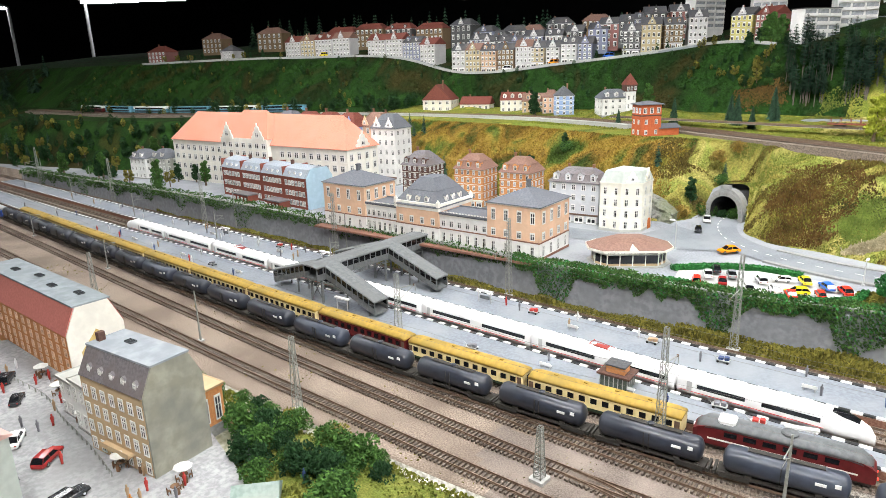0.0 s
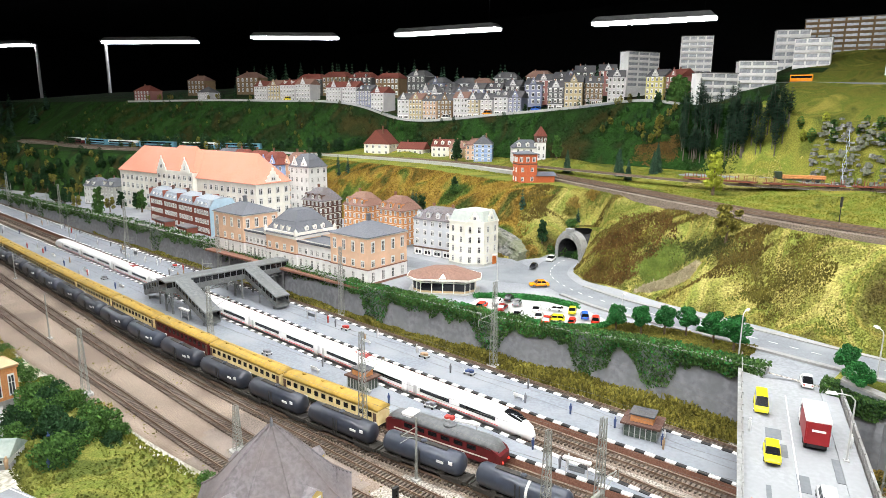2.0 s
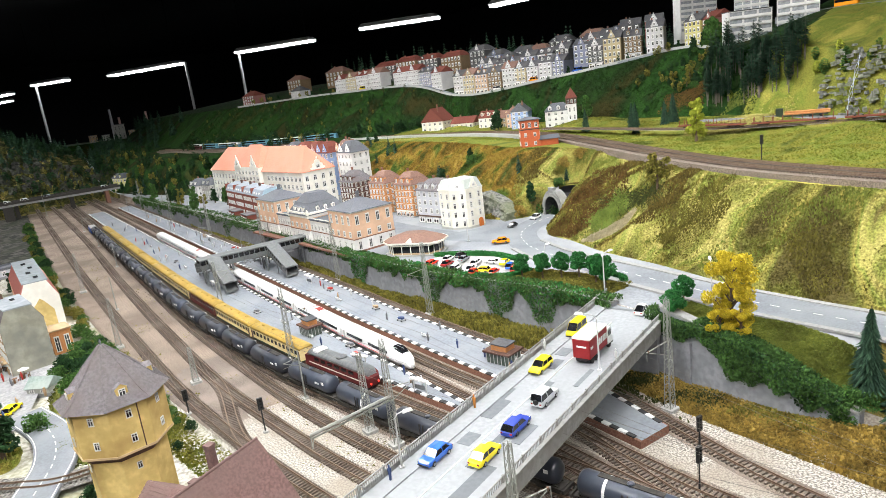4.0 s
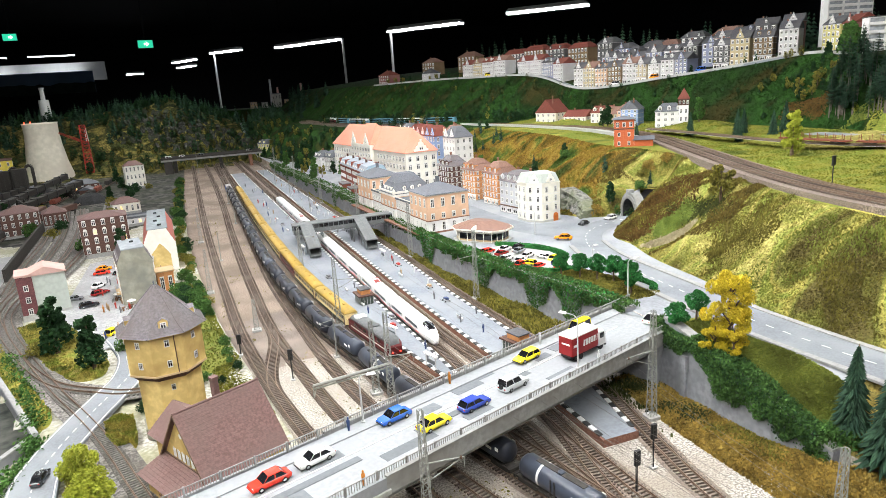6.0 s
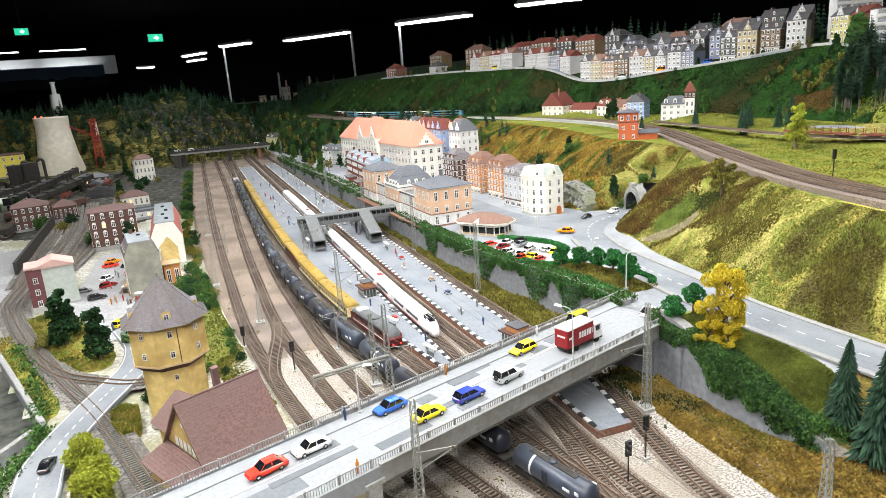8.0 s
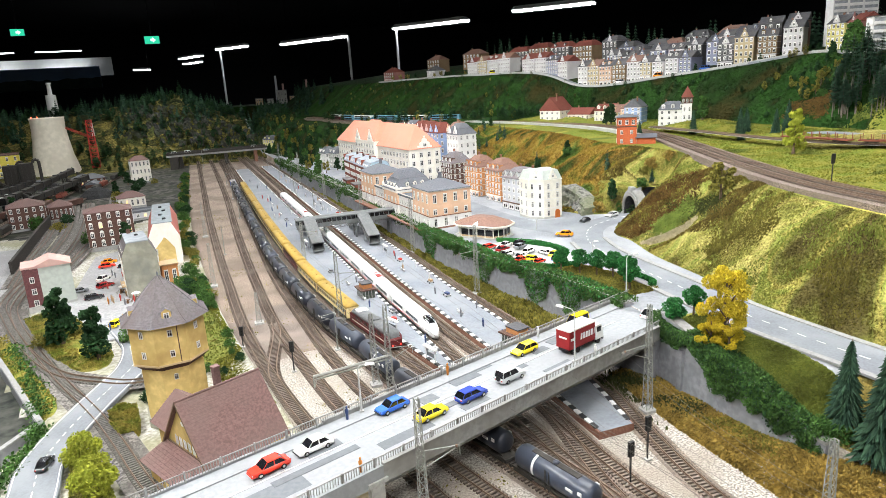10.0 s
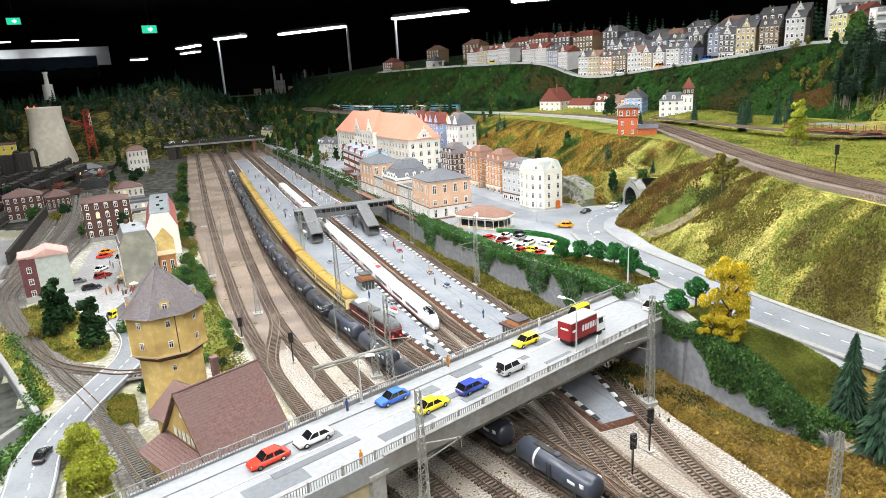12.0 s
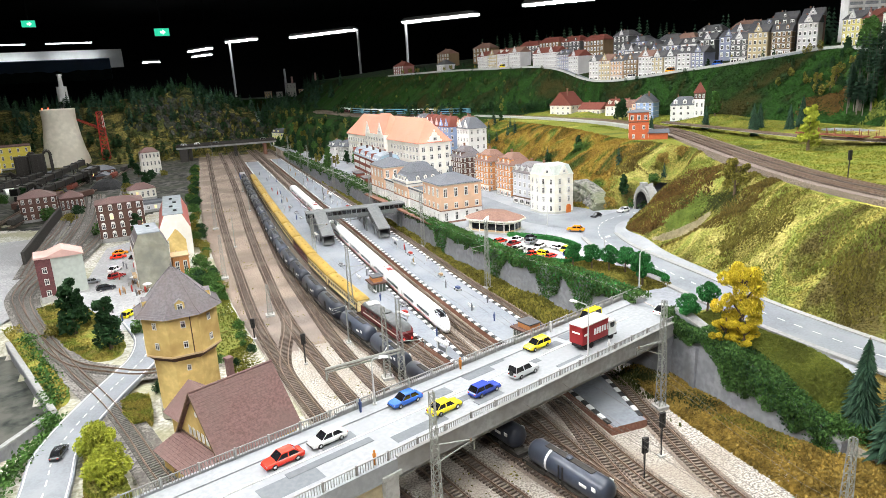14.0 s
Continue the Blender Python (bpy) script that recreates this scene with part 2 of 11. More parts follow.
ROAD = mat("road_asphalt", (0.20, 0.215, 0.24), (0.165, 0.175, 0.195), 260, 0.85, 0.12, big=(0.25, 0.265, 0.285), big_scale=10)
DECK = mat("bridge_concrete", (0.305, 0.315, 0.33), (0.255, 0.265, 0.28), 150, 0.85, 0.08, big=(0.265, 0.275, 0.29), big_scale=9)
PATCH = mat("asphalt_patch", (0.16, 0.17, 0.185), (0.135, 0.145, 0.16), 160, 0.88, 0.1, spread=0.08)
GIRDER = mat("girder_grey", (0.33, 0.335, 0.33), (0.25, 0.25, 0.25), 120, 0.8, 0.15, big=(0.22, 0.21, 0.20), big_scale=14)
LINE = mat("road_marking", (0.78, 0.78, 0.76), (0.66, 0.66, 0.65), 300, 0.8, 0.05)
PLATFORM = mat("platform_asphalt", (0.22, 0.24, 0.275), (0.18, 0.195, 0.225), 170, 0.85, 0.1, big=(0.26, 0.275, 0.30), big_scale=9)
BRICKRED = mat("platform_brick", (0.27, 0.135, 0.095), (0.18, 0.085, 0.06), 350, 0.85, 0.3)
WHITE = mat("white_paint", (0.80, 0.80, 0.79), (0.74, 0.74, 0.73), 200, 0.6, 0.05)
BLACKP = mat("black_plastic", (0.022, 0.022, 0.024), (0.014, 0.014, 0.015), 200, 0.5, 0.1)
WALLSTONE = mat("retaining_wall_stone", (0.27, 0.275, 0.30), (0.19, 0.195, 0.215), 90, 0.85, 0.35, big=(0.20, 0.205, 0.22), big_scale=22)
COPING = mat("coping_stone", (0.32, 0.32, 0.315), (0.24, 0.24, 0.235), 160, 0.85, 0.2)
SLOPE_TINTS = ((0.085, 0.070, 0.022), (0.145, 0.150, 0.034), (0.27, 0.235, 0.060), (0.19, 0.220, 0.045), (0.36, 0.315, 0.100), (0.23, 0.235, 0.055), (0.12, 0.10, 0.03))
GRASS = turfmat("hill_turf", SLOPE_TINTS, 4.6, (1.0, 1.5, 1.0), 35)
TURF = turfmat("meadow_turf", ((0.09, 0.115, 0.022), (0.21, 0.205, 0.038), (0.15, 0.185, 0.030), (0.34, 0.30, 0.065)), 4.5, (1.0, 1.5, 1.0), 20)
DARKHILL = turfmat("wooded_hill_turf", ((0.038, 0.034, 0.010), (0.012, 0.028, 0.007), (0.022, 0.062, 0.011), (0.015, 0.042, 0.009), (0.042, 0.050, 0.012)), 3.0, (1.0, 1.3, 1.0), 0, fine=240, depth=0.5)
EARTH = turfmat("autumn_earth", ((0.12, 0.10, 0.035), (0.34, 0.225, 0.05), (0.22, 0.18, 0.055), (0.42, 0.28, 0.055), (0.17, 0.15, 0.045)), 9.0, (1.0, 1.0, 1.0), 0, fine=380)
COALGROUND = mat("coal_dark_ground", (0.10, 0.095, 0.085), (0.015, 0.015, 0.015), 26, 0.92, 0.6, big=(0.028, 0.033, 0.018), big_scale=5, lo=0.45, hi=0.58)
BACK_TINTS = ((0.045, 0.070, 0.016), (0.20, 0.125, 0.026), (0.27, 0.185, 0.036), (0.075, 0.12, 0.022), (0.045, 0.072, 0.016))
BACKSLOPE = turfmat("back_slope_turf", BACK_TINTS, 4.0, (1.0, 1.6, 1.0), 35)
FARHILL = turfmat("far_hill_scrub", ((0.014, 0.020, 0.008), (0.085, 0.078, 0.022), (0.026, 0.034, 0.012), (0.19, 0.155, 0.045), (0.055, 0.066, 0.020), (0.018, 0.024, 0.010)), 3.2, fine=70, depth=0.7, bdist=0.01)
CITYGROUND = mat("old_town_ground", (0.62, 0.60, 0.55), (0.28, 0.265, 0.23), 130, 0.92, 0.6, big=(0.24, 0.235, 0.13), big_scale=7)
ROCK = mat("rock_face", (0.27, 0.265, 0.245), (0.09, 0.095, 0.085), 90, 0.85, 1.0, big=(0.15, 0.165, 0.095), big_scale=14, bdist=0.006)
WATER = mat("harbour_water", (0.050, 0.055, 0.048), (0.014, 0.018, 0.017), 60, 0.6, 0.6, big=(0.11, 0.11, 0.095), big_scale=18, spec=0.08)
BLACKROOM = mat("black_wall_paint", (0.008, 0.008, 0.009), (0.006, 0.006, 0.0065), 8, 0.9, 0.0)
FLOORDARK = mat("dark_floor", (0.03, 0.03, 0.032), (0.02, 0.02, 0.022), 8, 0.7, 0.0)
MAST = mat("mast_grey_green", (0.30, 0.31, 0.29), (0.22, 0.22, 0.20), 200, 0.7, 0.1)
CONCRETE = mat("pale_concrete", (0.42, 0.42, 0.405), (0.33, 0.33, 0.315), 150, 0.85, 0.15)
WIRE = mat("contact_wire", (0.25, 0.24, 0.22), (0.2, 0.19, 0.18), 50, 0.6, 0.0)
GLASS = glassmat("dark_window_glass", (0.060, 0.065, 0.072))
GLASSD = glassmat("black_window_glass", (0.012, 0.013, 0.016))
CHROME = mat("chrome", (0.7, 0.7, 0.7), (0.6, 0.6, 0.6), 50, 0.2, 0.0, metal=1.0)
TYRE = mat("tyre_rubber", (0.02, 0.02, 0.02), (0.015, 0.015, 0.015), 100, 0.8, 0.1)
TRUNK = mat("bark", (0.16, 0.115, 0.075), (0.09, 0.065, 0.045), 200, 0.9, 0.6)
TILE_RED = mat("orange_roof_tile", (0.68, 0.285, 0.195), (0.55, 0.215, 0.145), 260, 0.8, 0.3, big=(0.60, 0.27, 0.195), big_scale=14)
TILE_DARK = mat("plum_roof_tile", (0.20, 0.115, 0.108), (0.135, 0.076, 0.07), 260, 0.75, 0.25, big=(0.155, 0.10, 0.09), big_scale=16)
SLATE = mat("slate_roof", (0.15, 0.158, 0.18), (0.10, 0.105, 0.122), 220, 0.7, 0.25, big=(0.12, 0.125, 0.14), big_scale=18)
SLATE_BLUE = mat("pale_slate_roof", (0.34, 0.38, 0.43), (0.26, 0.295, 0.34), 220, 0.75, 0.25, big=(0.29, 0.31, 0.34), big_scale=18)
SLATE_BROWN = mat("weathered_tile_roof", (0.20, 0.185, 0.20), (0.125, 0.115, 0.125), 240, 0.75, 0.3, big=(0.15, 0.125, 0.12), big_scale=16)
OCHRE = mat("ochre_render", (0.78, 0.59, 0.24), (0.64, 0.47, 0.18), 80, 0.85, 0.15, big=(0.36, 0.235, 0.08), big_scale=16, lo=0.46, hi=0.7)
FOOT = mat("footbridge_steel", (0.17, 0.18, 0.185), (0.12, 0.127, 0.13), 140, 0.65, 0.15, big=(0.135, 0.14, 0.14), big_scale=20)
L_GREEN = leafmat("leaf_green", (0.085, 0.175, 0.038), (0.025, 0.070, 0.016))
L_DARK = leafmat("leaf_dark_green", (0.028, 0.075, 0.025), (0.010, 0.030, 0.011))
L_TOY = leafmat("leaf_bright_green", (0.045, 0.21, 0.05), (0.014, 0.095, 0.025))
L_LIME = leafmat("leaf_lime", (0.39, 0.42, 0.050), (0.25, 0.29, 0.032))
L_IVY = leafmat("ivy_green", (0.065, 0.135, 0.030), (0.020, 0.052, 0.013))
SOOT = mat("oily_yard_gravel", (0.20, 0.162, 0.138), (0.10, 0.08, 0.068), 380, 0.85, 0.5, big=(0.27, 0.22, 0.19), big_scale=9)
L_YELLOW = leafmat("leaf_yellow", (0.62, 0.50, 0.035), (0.38, 0.29, 0.02))
L_OLIVE = leafmat("leaf_olive", (0.26, 0.23, 0.045), (0.095, 0.09, 0.02))
L_RUST = leafmat("leaf_rust", (0.38, 0.26, 0.06), (0.17, 0.12, 0.032))
L_MOSSD = leafmat("leaf_moss_dark", (0.085, 0.095, 0.028), (0.035, 0.045, 0.014))
L_SCRUB = leafmat("scrub_brown", (0.17, 0.125, 0.030), (0.085, 0.066, 0.018))
L_MOSS = leafmat("moss_green", (0.20, 0.225, 0.045), (0.11, 0.13, 0.025))
L_FIR = leafmat("fir_needles", (0.040, 0.085, 0.048), (0.012, 0.032, 0.020))

# ---- the lie of the land: break lines across the valley, from the yard to the ridge ----
YARD_L = lerp_tab([(-1.6, 0.02), (-0.3, -0.02), (0.28, -0.10), (0.65, -0.150), (1.0, -0.18), (1.7, -0.225), (2.75, -0.25), (4.6, -0.27), (9, -0.30)])
WALL = lerp_tab([(-1.6, 0.74), (-0.7, 0.72), (-0.47, 0.662), (-0.42, 0.643), (-0.36, 0.624), (-0.30, 0.613), (-0.23, 0.609), (-0.1, 0.608), (0.10, 0.607), (0.28, 0.592), (0.5, 0.555), (0.74, 0.527), (1.15, 0.508), (2.1, 0.458), (2.73, 0.415), (4.2, 0.36), (9, 0.35)])
TOWN_E = lerp_tab([(-1.6, 0.90), (-0.7, 0.86), (-0.4, 0.83), (-0.15, 0.82), (0.05, 0.85), (0.25, 0.89), (0.45, 0.955), (0.60, 1.00), (0.662, 1.085), (0.68, 1.163), (0.80, 1.168), (0.83, 1.09), (0.92, 1.03), (1.3, 1.06), (2.0, 1.12), (2.6, 1.02), (3.2, 0.72), (4.2, 0.46), (9, 0.45)])
RAIL_W = lerp_tab([(-1.6, 1.02), (-0.6, 0.98), (-0.2, 1.00), (0.04, 1.05), (0.2, 1.13), (0.55, 1.30), (0.84, 1.36), (1.1, 1.34), (1.5, 1.40), (2.1, 1.42), (2.6, 1.34), (3.3, 0.92), (4.2, 0.66), (9, 0.7)])
HILL_W = lerp_tab([(-1.6, 1.75), (-0.6, 1.80), (0.1, 1.96), (0.3, 1.98), (0.7, 2.08), (1.4, 2.06), (1.8, 2.00), (2.4, 1.93), (3.0, 1.62), (3.7, 1.36), (4.7, 1.02), (6, 0.95), (9, 1.0)])
RIDGE_W = lerp_tab([(-1.6, 2.10), (-0.6, 2.15), (0.2, 2.12), (0.5, 2.20), (0.83, 2.33), (1.29, 2.50), (1.53, 2.35), (1.88, 2.24), (2.45, 2.03), (2.75, 2.0), (3.5, 1.80), (4.76, 1.38), (6, 1.3), (9, 1.4)])
BANK = lerp_tab([(-1.6, 0.05), (-0.50, 0.06), (-0.43, 0.22), (-0.36, 0.62), (-0.30, 0.88), (-0.24, 1.0), (9, 1.0)])
TOWN_Z = lerp_tab([(-1.6, 0.06), (-0.7, 0.085), (-0.45, 0.099), (-0.2, 0.103), (0.1, 0.102), (0.35, 0.088), (0.8, 0.082), (2.6, 0.080), (3.4, 0.06), (4.2, 0.04), (9, 0.05)])
RAIL_Z = lerp_tab([(-1.6, 0.272), (0.5, 0.274), (1.2, 0.278), (2.6, 0.283), (4.0, 0.27), (9, 0.28)])
RIDGE_Z = lerp_tab([(-1.6, 0.56), (-0.2, 0.55), (0.24, 0.50), (0.6, 0.54), (0.83, 0.55), (1.29, 0.58), (1.53, 0.545), (1.88, 0.51), (2.45, 0.475), (2.8, 0.55), (3.5, 0.575), (4.76, 0.565), (9, 0.56)])


TR8 = lerp_tab([(4.9, 0.30), (1.0, 0.452), (0.48, 0.464), (0.25, 0.476), (0.05, 0.486), (-0.06, 0.489), (-0.245, 0.475), (-0.42, 0.475), (-0.8, 0.50), (-1.4, 0.69)])


def sstep(t):
    t = min(max(t, 0.0), 1.0)
    return t * t * (3 - 2 * t)


def spur(x, y):
    """Spurs and gullies that run slantwise down the slope, 1 on a crest."""
    u, v = 0.80 * x + 0.60 * y, 0.80 * y - 0.60 * x
    return 1 - 2.6 * abs(noise.noise((u * 6.5, v * 1.9, 4.0)) + 0.35 * noise.noise((u * 15, v * 6, 9.0)))


def H(x, y):
    """Height of the ground."""
    w, te, rw, hw, rg = WALL(y), TOWN_E(y), RAIL_W(y), HILL_W(y), RIDGE_W(y)
    tz, rz, gz = TOWN_Z(y), RAIL_Z(y), RIDGE_Z(y)
    if x < w:
        return yard_z(x, y)
    if x < te:
        if y < -0.24:
            zw = tz * BANK(y)
            return zw + (tz - zw) * sstep((x - w) / 0.10) + 0.004 * noise.noise((x * 14, y * 14, 2)) * (1 - BANK(y))
        return tz + (0.004 * noise.noise((x * 6, y * 6, 2)) if y < -0.15 else 0)
    if x < rw:
        t = (x - te) / (rw - te)
        lump = (noise.fractal((x * 4, y * 4, 0.5), 1.0, 2.0, 4) * 0.026 + (0.008 + 0.010 * sstep((y + 0.05) / 0.3)) * spur(x, y)) * math.sin(math.pi * t) ** 0.7
        bank = sstep((0.072 - abs(y - 0.738)) / 0.028) * 0.088
        return max(tz + (rz - tz) * (0.55 * t + 0.45 * sstep(t)) + lump, tz + bank)
    if x < hw:
        t = (x - rw) / (hw - rw)
        lump = noise.fractal((x * 4, y * 4, 7.5), 1.0, 2.0, 3) * 0.02 * sstep((t - 0.45) * 4)
        return rz + 0.02 * sstep((t - 0.4) * 2) + lump
    if x < rg:
        t = (x - hw) / (rg - hw)
        lump = noise.fractal((x * 4, y * 4, 3.5), 1.0, 2.0, 4) * 0.035 * math.sin(math.pi * t)
        return rz + 0.02 + (gz - rz - 0.02) * t + lump
    return gz + min(x - rg, 1.5) * (0.10 + 0.15 * sstep((1.15 - y) / 0.45))


def yard_z(x, y):
    far = sstep((y - 4.9) / 1.6)
    if x < YARD_L(y):
        base = noise.fractal((x * 3, y * 3, 1.5), 1.0, 2.0, 3) * 0.006 - 0.006
        hill = far * float(np.interp(x, [-3.2, -1.8, -0.9, -0.36, 0.2], [0.34, 0.36, 0.44, 0.52, 0.36]))
        if in_basin(x, y):
            base = -0.04
        return base + hill + noise.fractal((x * 2, y * 2, 4.5), 1.0, 2.0, 5) * 0.10 * far
    return far * float(np.interp(x, [-0.4, -0.2, 0.3, 0.6], [0.5, 0.45, 0.28, 0.2]))


def in_basin(x, y):
    return x < -0.50 and 0.02 < y < 0.62 and x < -0.478 - (y - 0.2) * 0.40 and x < -0.478 + (y - 0.2) * 0.42


def strip_rows():
    ys = list(np.arange(-1.5, 1.4, 0.016)) + list(np.arange(1.4, 3.2, 0.03)) + list(np.arange(3.2, 9.0, 0.07))
    return ys


def terrain():
    g = G()
    ys = strip_rows()
    # columns of each strip: how many, and which surface
    strips = [(-3.2, None, 60, 0), (None, None, 48, 1), (None, None, 30, 2), (None, None, 44, 3), (None, None, 40, 4), (None, None, 36, 5), (None, None, 24, 5)]
    rows = []
    for y in ys:
        br = [-3.2, YARD_L(y), WALL(y), TOWN_E(y), RAIL_W(y), HILL_W(y), RIDGE_W(y), 4.6]
        row = []
        for k, (_, _, n, _) in enumerate(strips):
            a, b = br[k] + (1e-5 if k else 0), br[k + 1] - 1e-5
            for i in range(n + 1):
                t = i / n
                if k == 0:
                    t = 1 - (1 - t) ** 2
                if k == 6:
                    t = t * t
                x = a + (b - a) * t
                row.append((x, y, H(x, y)))
        rows.append(row)
    n = len(rows[0])
    vs = [p for r in rows for p in r]
    fs, mi = [], []
    kinds = []
    for k, (_, _, c, s) in enumerate(strips):
        kinds += [s] * (c + 1)
    for i in range(len(rows) - 1):
        yc = ys[i]
        for j in range(n - 1):
            if kinds[j] == 2 and kinds[j + 1] == 3 and abs(yc + 0.008 - 0.738) < 0.040:
                continue  # the tunnel mouth
            fs.append((i * n + j, i * n + j + 1, (i + 1) * n + j + 1, (i + 1) * n + j))
            s = kinds[j]
            if s == 2:
                s = 6 if yc < -0.42 else (4 if yc < -0.12 and rows[i][j][0] < 0.70 else 2)
            if s == 1:
                xc = rows[i][j][0]
                if ((xc + 0.055) / 0.10) ** 2 + ((yc - 0.47) / 0.19) ** 2 < 1 + 0.5 * noise.noise((xc * 16, yc * 16, 3)):
                    s = 8
            if s == 1 and yc < 0.30:
                s = 7
            if s == 1 and yc < 0.9 and rows[i][j][0] > float(TR8(yc)) + 0.024:
                s = 6
            if s == 0 and yc > 2.2 + 0.25 * noise.noise((rows[i][j][0] * 4, yc * 4, 8)):
                s = 9
            if s in (3, 4) and yc > 2.55 + 0.2 * noise.noise((rows[i][j][0] * 5, yc * 5, 4)):
                s = 5
            if s in (0, 1, 9) and yc > 4.62 + 0.1 * noise.noise((rows[i][j][0] * 5, yc * 5, 1)):
                s = 10
            if s == 3 and yc > 0.92 + 0.06 * noise.noise((rows[i][j][0] * 9, yc * 9, 6)):
                s = 11
            if s == 5 and yc < 0.62 + 0.12 * noise.noise((rows[i][j][0] * 5, yc * 5, 6)):
                s = 4
            mi.append(s)
    g.v, g.f, g.mi = vs, fs, mi
    o = g.ob("ground", [CITYGROUND, GRAVEL, PAVING, GRASS, TURF, DARKHILL, EARTH, BALLAST_GREY, SOOT, COALGROUND, FARHILL, BACKSLOPE], smooth=True)
    return tagged(o, "model landscape ground with gravel yard, turf slopes and ridge", "ground", kind="structure")


terrain()

# ---- the dark hall round the layout ----
def room():
    for name, b in (("wall_north", (-12, 12, 24, 24.2, -0.95, 2.6)), ("wall_south", (-12, 12, -4.2, -4, -0.95, 2.6)), ("wall_west", (-12.2, -12, -4, 24, -0.95, 2.6)), ("wall_east", (12, 12.2, -4, 24, -0.95, 2.6))):
        tagged(G().box(*b).ob(name, BLACKROOM), "black painted hall wall", "wall", kind="structure")
    tagged(G().box(-12.2, 12.2, -4.2, 24.2, 2.6, 2.7).ob("ceiling", BLACKROOM), "black painted hall ceiling", "ceiling", kind="structure")
    tagged(G().box(-12.2, 12.2, -4.2, 24.2, -1.05, -0.95).ob("floor", FLOORDARK), "dark hall floor", "floor", kind="structure")


room()
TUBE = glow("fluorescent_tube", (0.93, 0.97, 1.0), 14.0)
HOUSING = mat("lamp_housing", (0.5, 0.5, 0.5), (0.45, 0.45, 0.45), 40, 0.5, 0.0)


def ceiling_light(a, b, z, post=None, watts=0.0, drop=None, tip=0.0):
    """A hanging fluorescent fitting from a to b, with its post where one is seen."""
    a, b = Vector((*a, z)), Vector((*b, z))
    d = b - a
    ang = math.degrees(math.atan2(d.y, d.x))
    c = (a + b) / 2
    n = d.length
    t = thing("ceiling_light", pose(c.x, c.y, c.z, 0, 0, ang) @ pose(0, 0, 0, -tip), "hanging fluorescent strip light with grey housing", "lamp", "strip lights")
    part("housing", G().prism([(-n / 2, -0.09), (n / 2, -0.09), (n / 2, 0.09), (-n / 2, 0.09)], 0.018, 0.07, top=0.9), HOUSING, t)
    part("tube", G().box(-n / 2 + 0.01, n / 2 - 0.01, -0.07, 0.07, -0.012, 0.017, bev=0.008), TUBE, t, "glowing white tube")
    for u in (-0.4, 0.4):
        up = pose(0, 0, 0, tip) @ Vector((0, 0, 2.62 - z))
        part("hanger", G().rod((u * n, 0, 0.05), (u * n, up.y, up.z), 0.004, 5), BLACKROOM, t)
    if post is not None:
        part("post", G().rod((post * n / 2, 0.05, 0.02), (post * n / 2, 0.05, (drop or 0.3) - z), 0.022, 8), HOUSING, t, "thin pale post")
    # only the fittings out of view carry an area lamp
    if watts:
        la = bpy.data.lights.new("unseen_strip_lamp", "AREA")
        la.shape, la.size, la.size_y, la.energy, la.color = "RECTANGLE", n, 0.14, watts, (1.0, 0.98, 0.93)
        lo = new("unseen_strip_lamp", la)
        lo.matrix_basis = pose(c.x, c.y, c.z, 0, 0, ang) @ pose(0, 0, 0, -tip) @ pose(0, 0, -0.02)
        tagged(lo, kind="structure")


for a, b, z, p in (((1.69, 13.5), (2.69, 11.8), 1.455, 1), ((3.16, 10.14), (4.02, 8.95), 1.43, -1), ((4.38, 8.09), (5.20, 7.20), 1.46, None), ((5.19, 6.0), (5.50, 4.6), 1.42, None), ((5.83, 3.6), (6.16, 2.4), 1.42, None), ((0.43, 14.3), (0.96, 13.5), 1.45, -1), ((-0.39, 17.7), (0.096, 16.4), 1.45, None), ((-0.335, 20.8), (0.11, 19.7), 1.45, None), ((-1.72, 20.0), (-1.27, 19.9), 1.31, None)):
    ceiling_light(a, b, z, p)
# fittings out of view: yard rows, plus ridge, works and far-hill ones added for brightness
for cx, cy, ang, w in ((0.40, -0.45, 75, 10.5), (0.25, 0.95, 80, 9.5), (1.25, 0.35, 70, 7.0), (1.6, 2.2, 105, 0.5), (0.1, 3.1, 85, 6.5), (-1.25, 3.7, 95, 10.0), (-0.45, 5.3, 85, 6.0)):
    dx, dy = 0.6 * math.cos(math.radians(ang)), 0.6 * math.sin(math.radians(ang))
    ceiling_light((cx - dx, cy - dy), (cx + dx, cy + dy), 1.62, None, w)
# unseen fittings added over aisle and valley, tipped to light facades and hill
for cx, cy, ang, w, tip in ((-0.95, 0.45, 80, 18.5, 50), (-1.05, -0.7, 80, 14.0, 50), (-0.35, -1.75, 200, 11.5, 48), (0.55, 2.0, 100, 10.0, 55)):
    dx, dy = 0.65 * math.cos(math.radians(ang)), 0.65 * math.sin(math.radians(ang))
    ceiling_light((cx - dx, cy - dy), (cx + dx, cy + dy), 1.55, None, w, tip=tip)

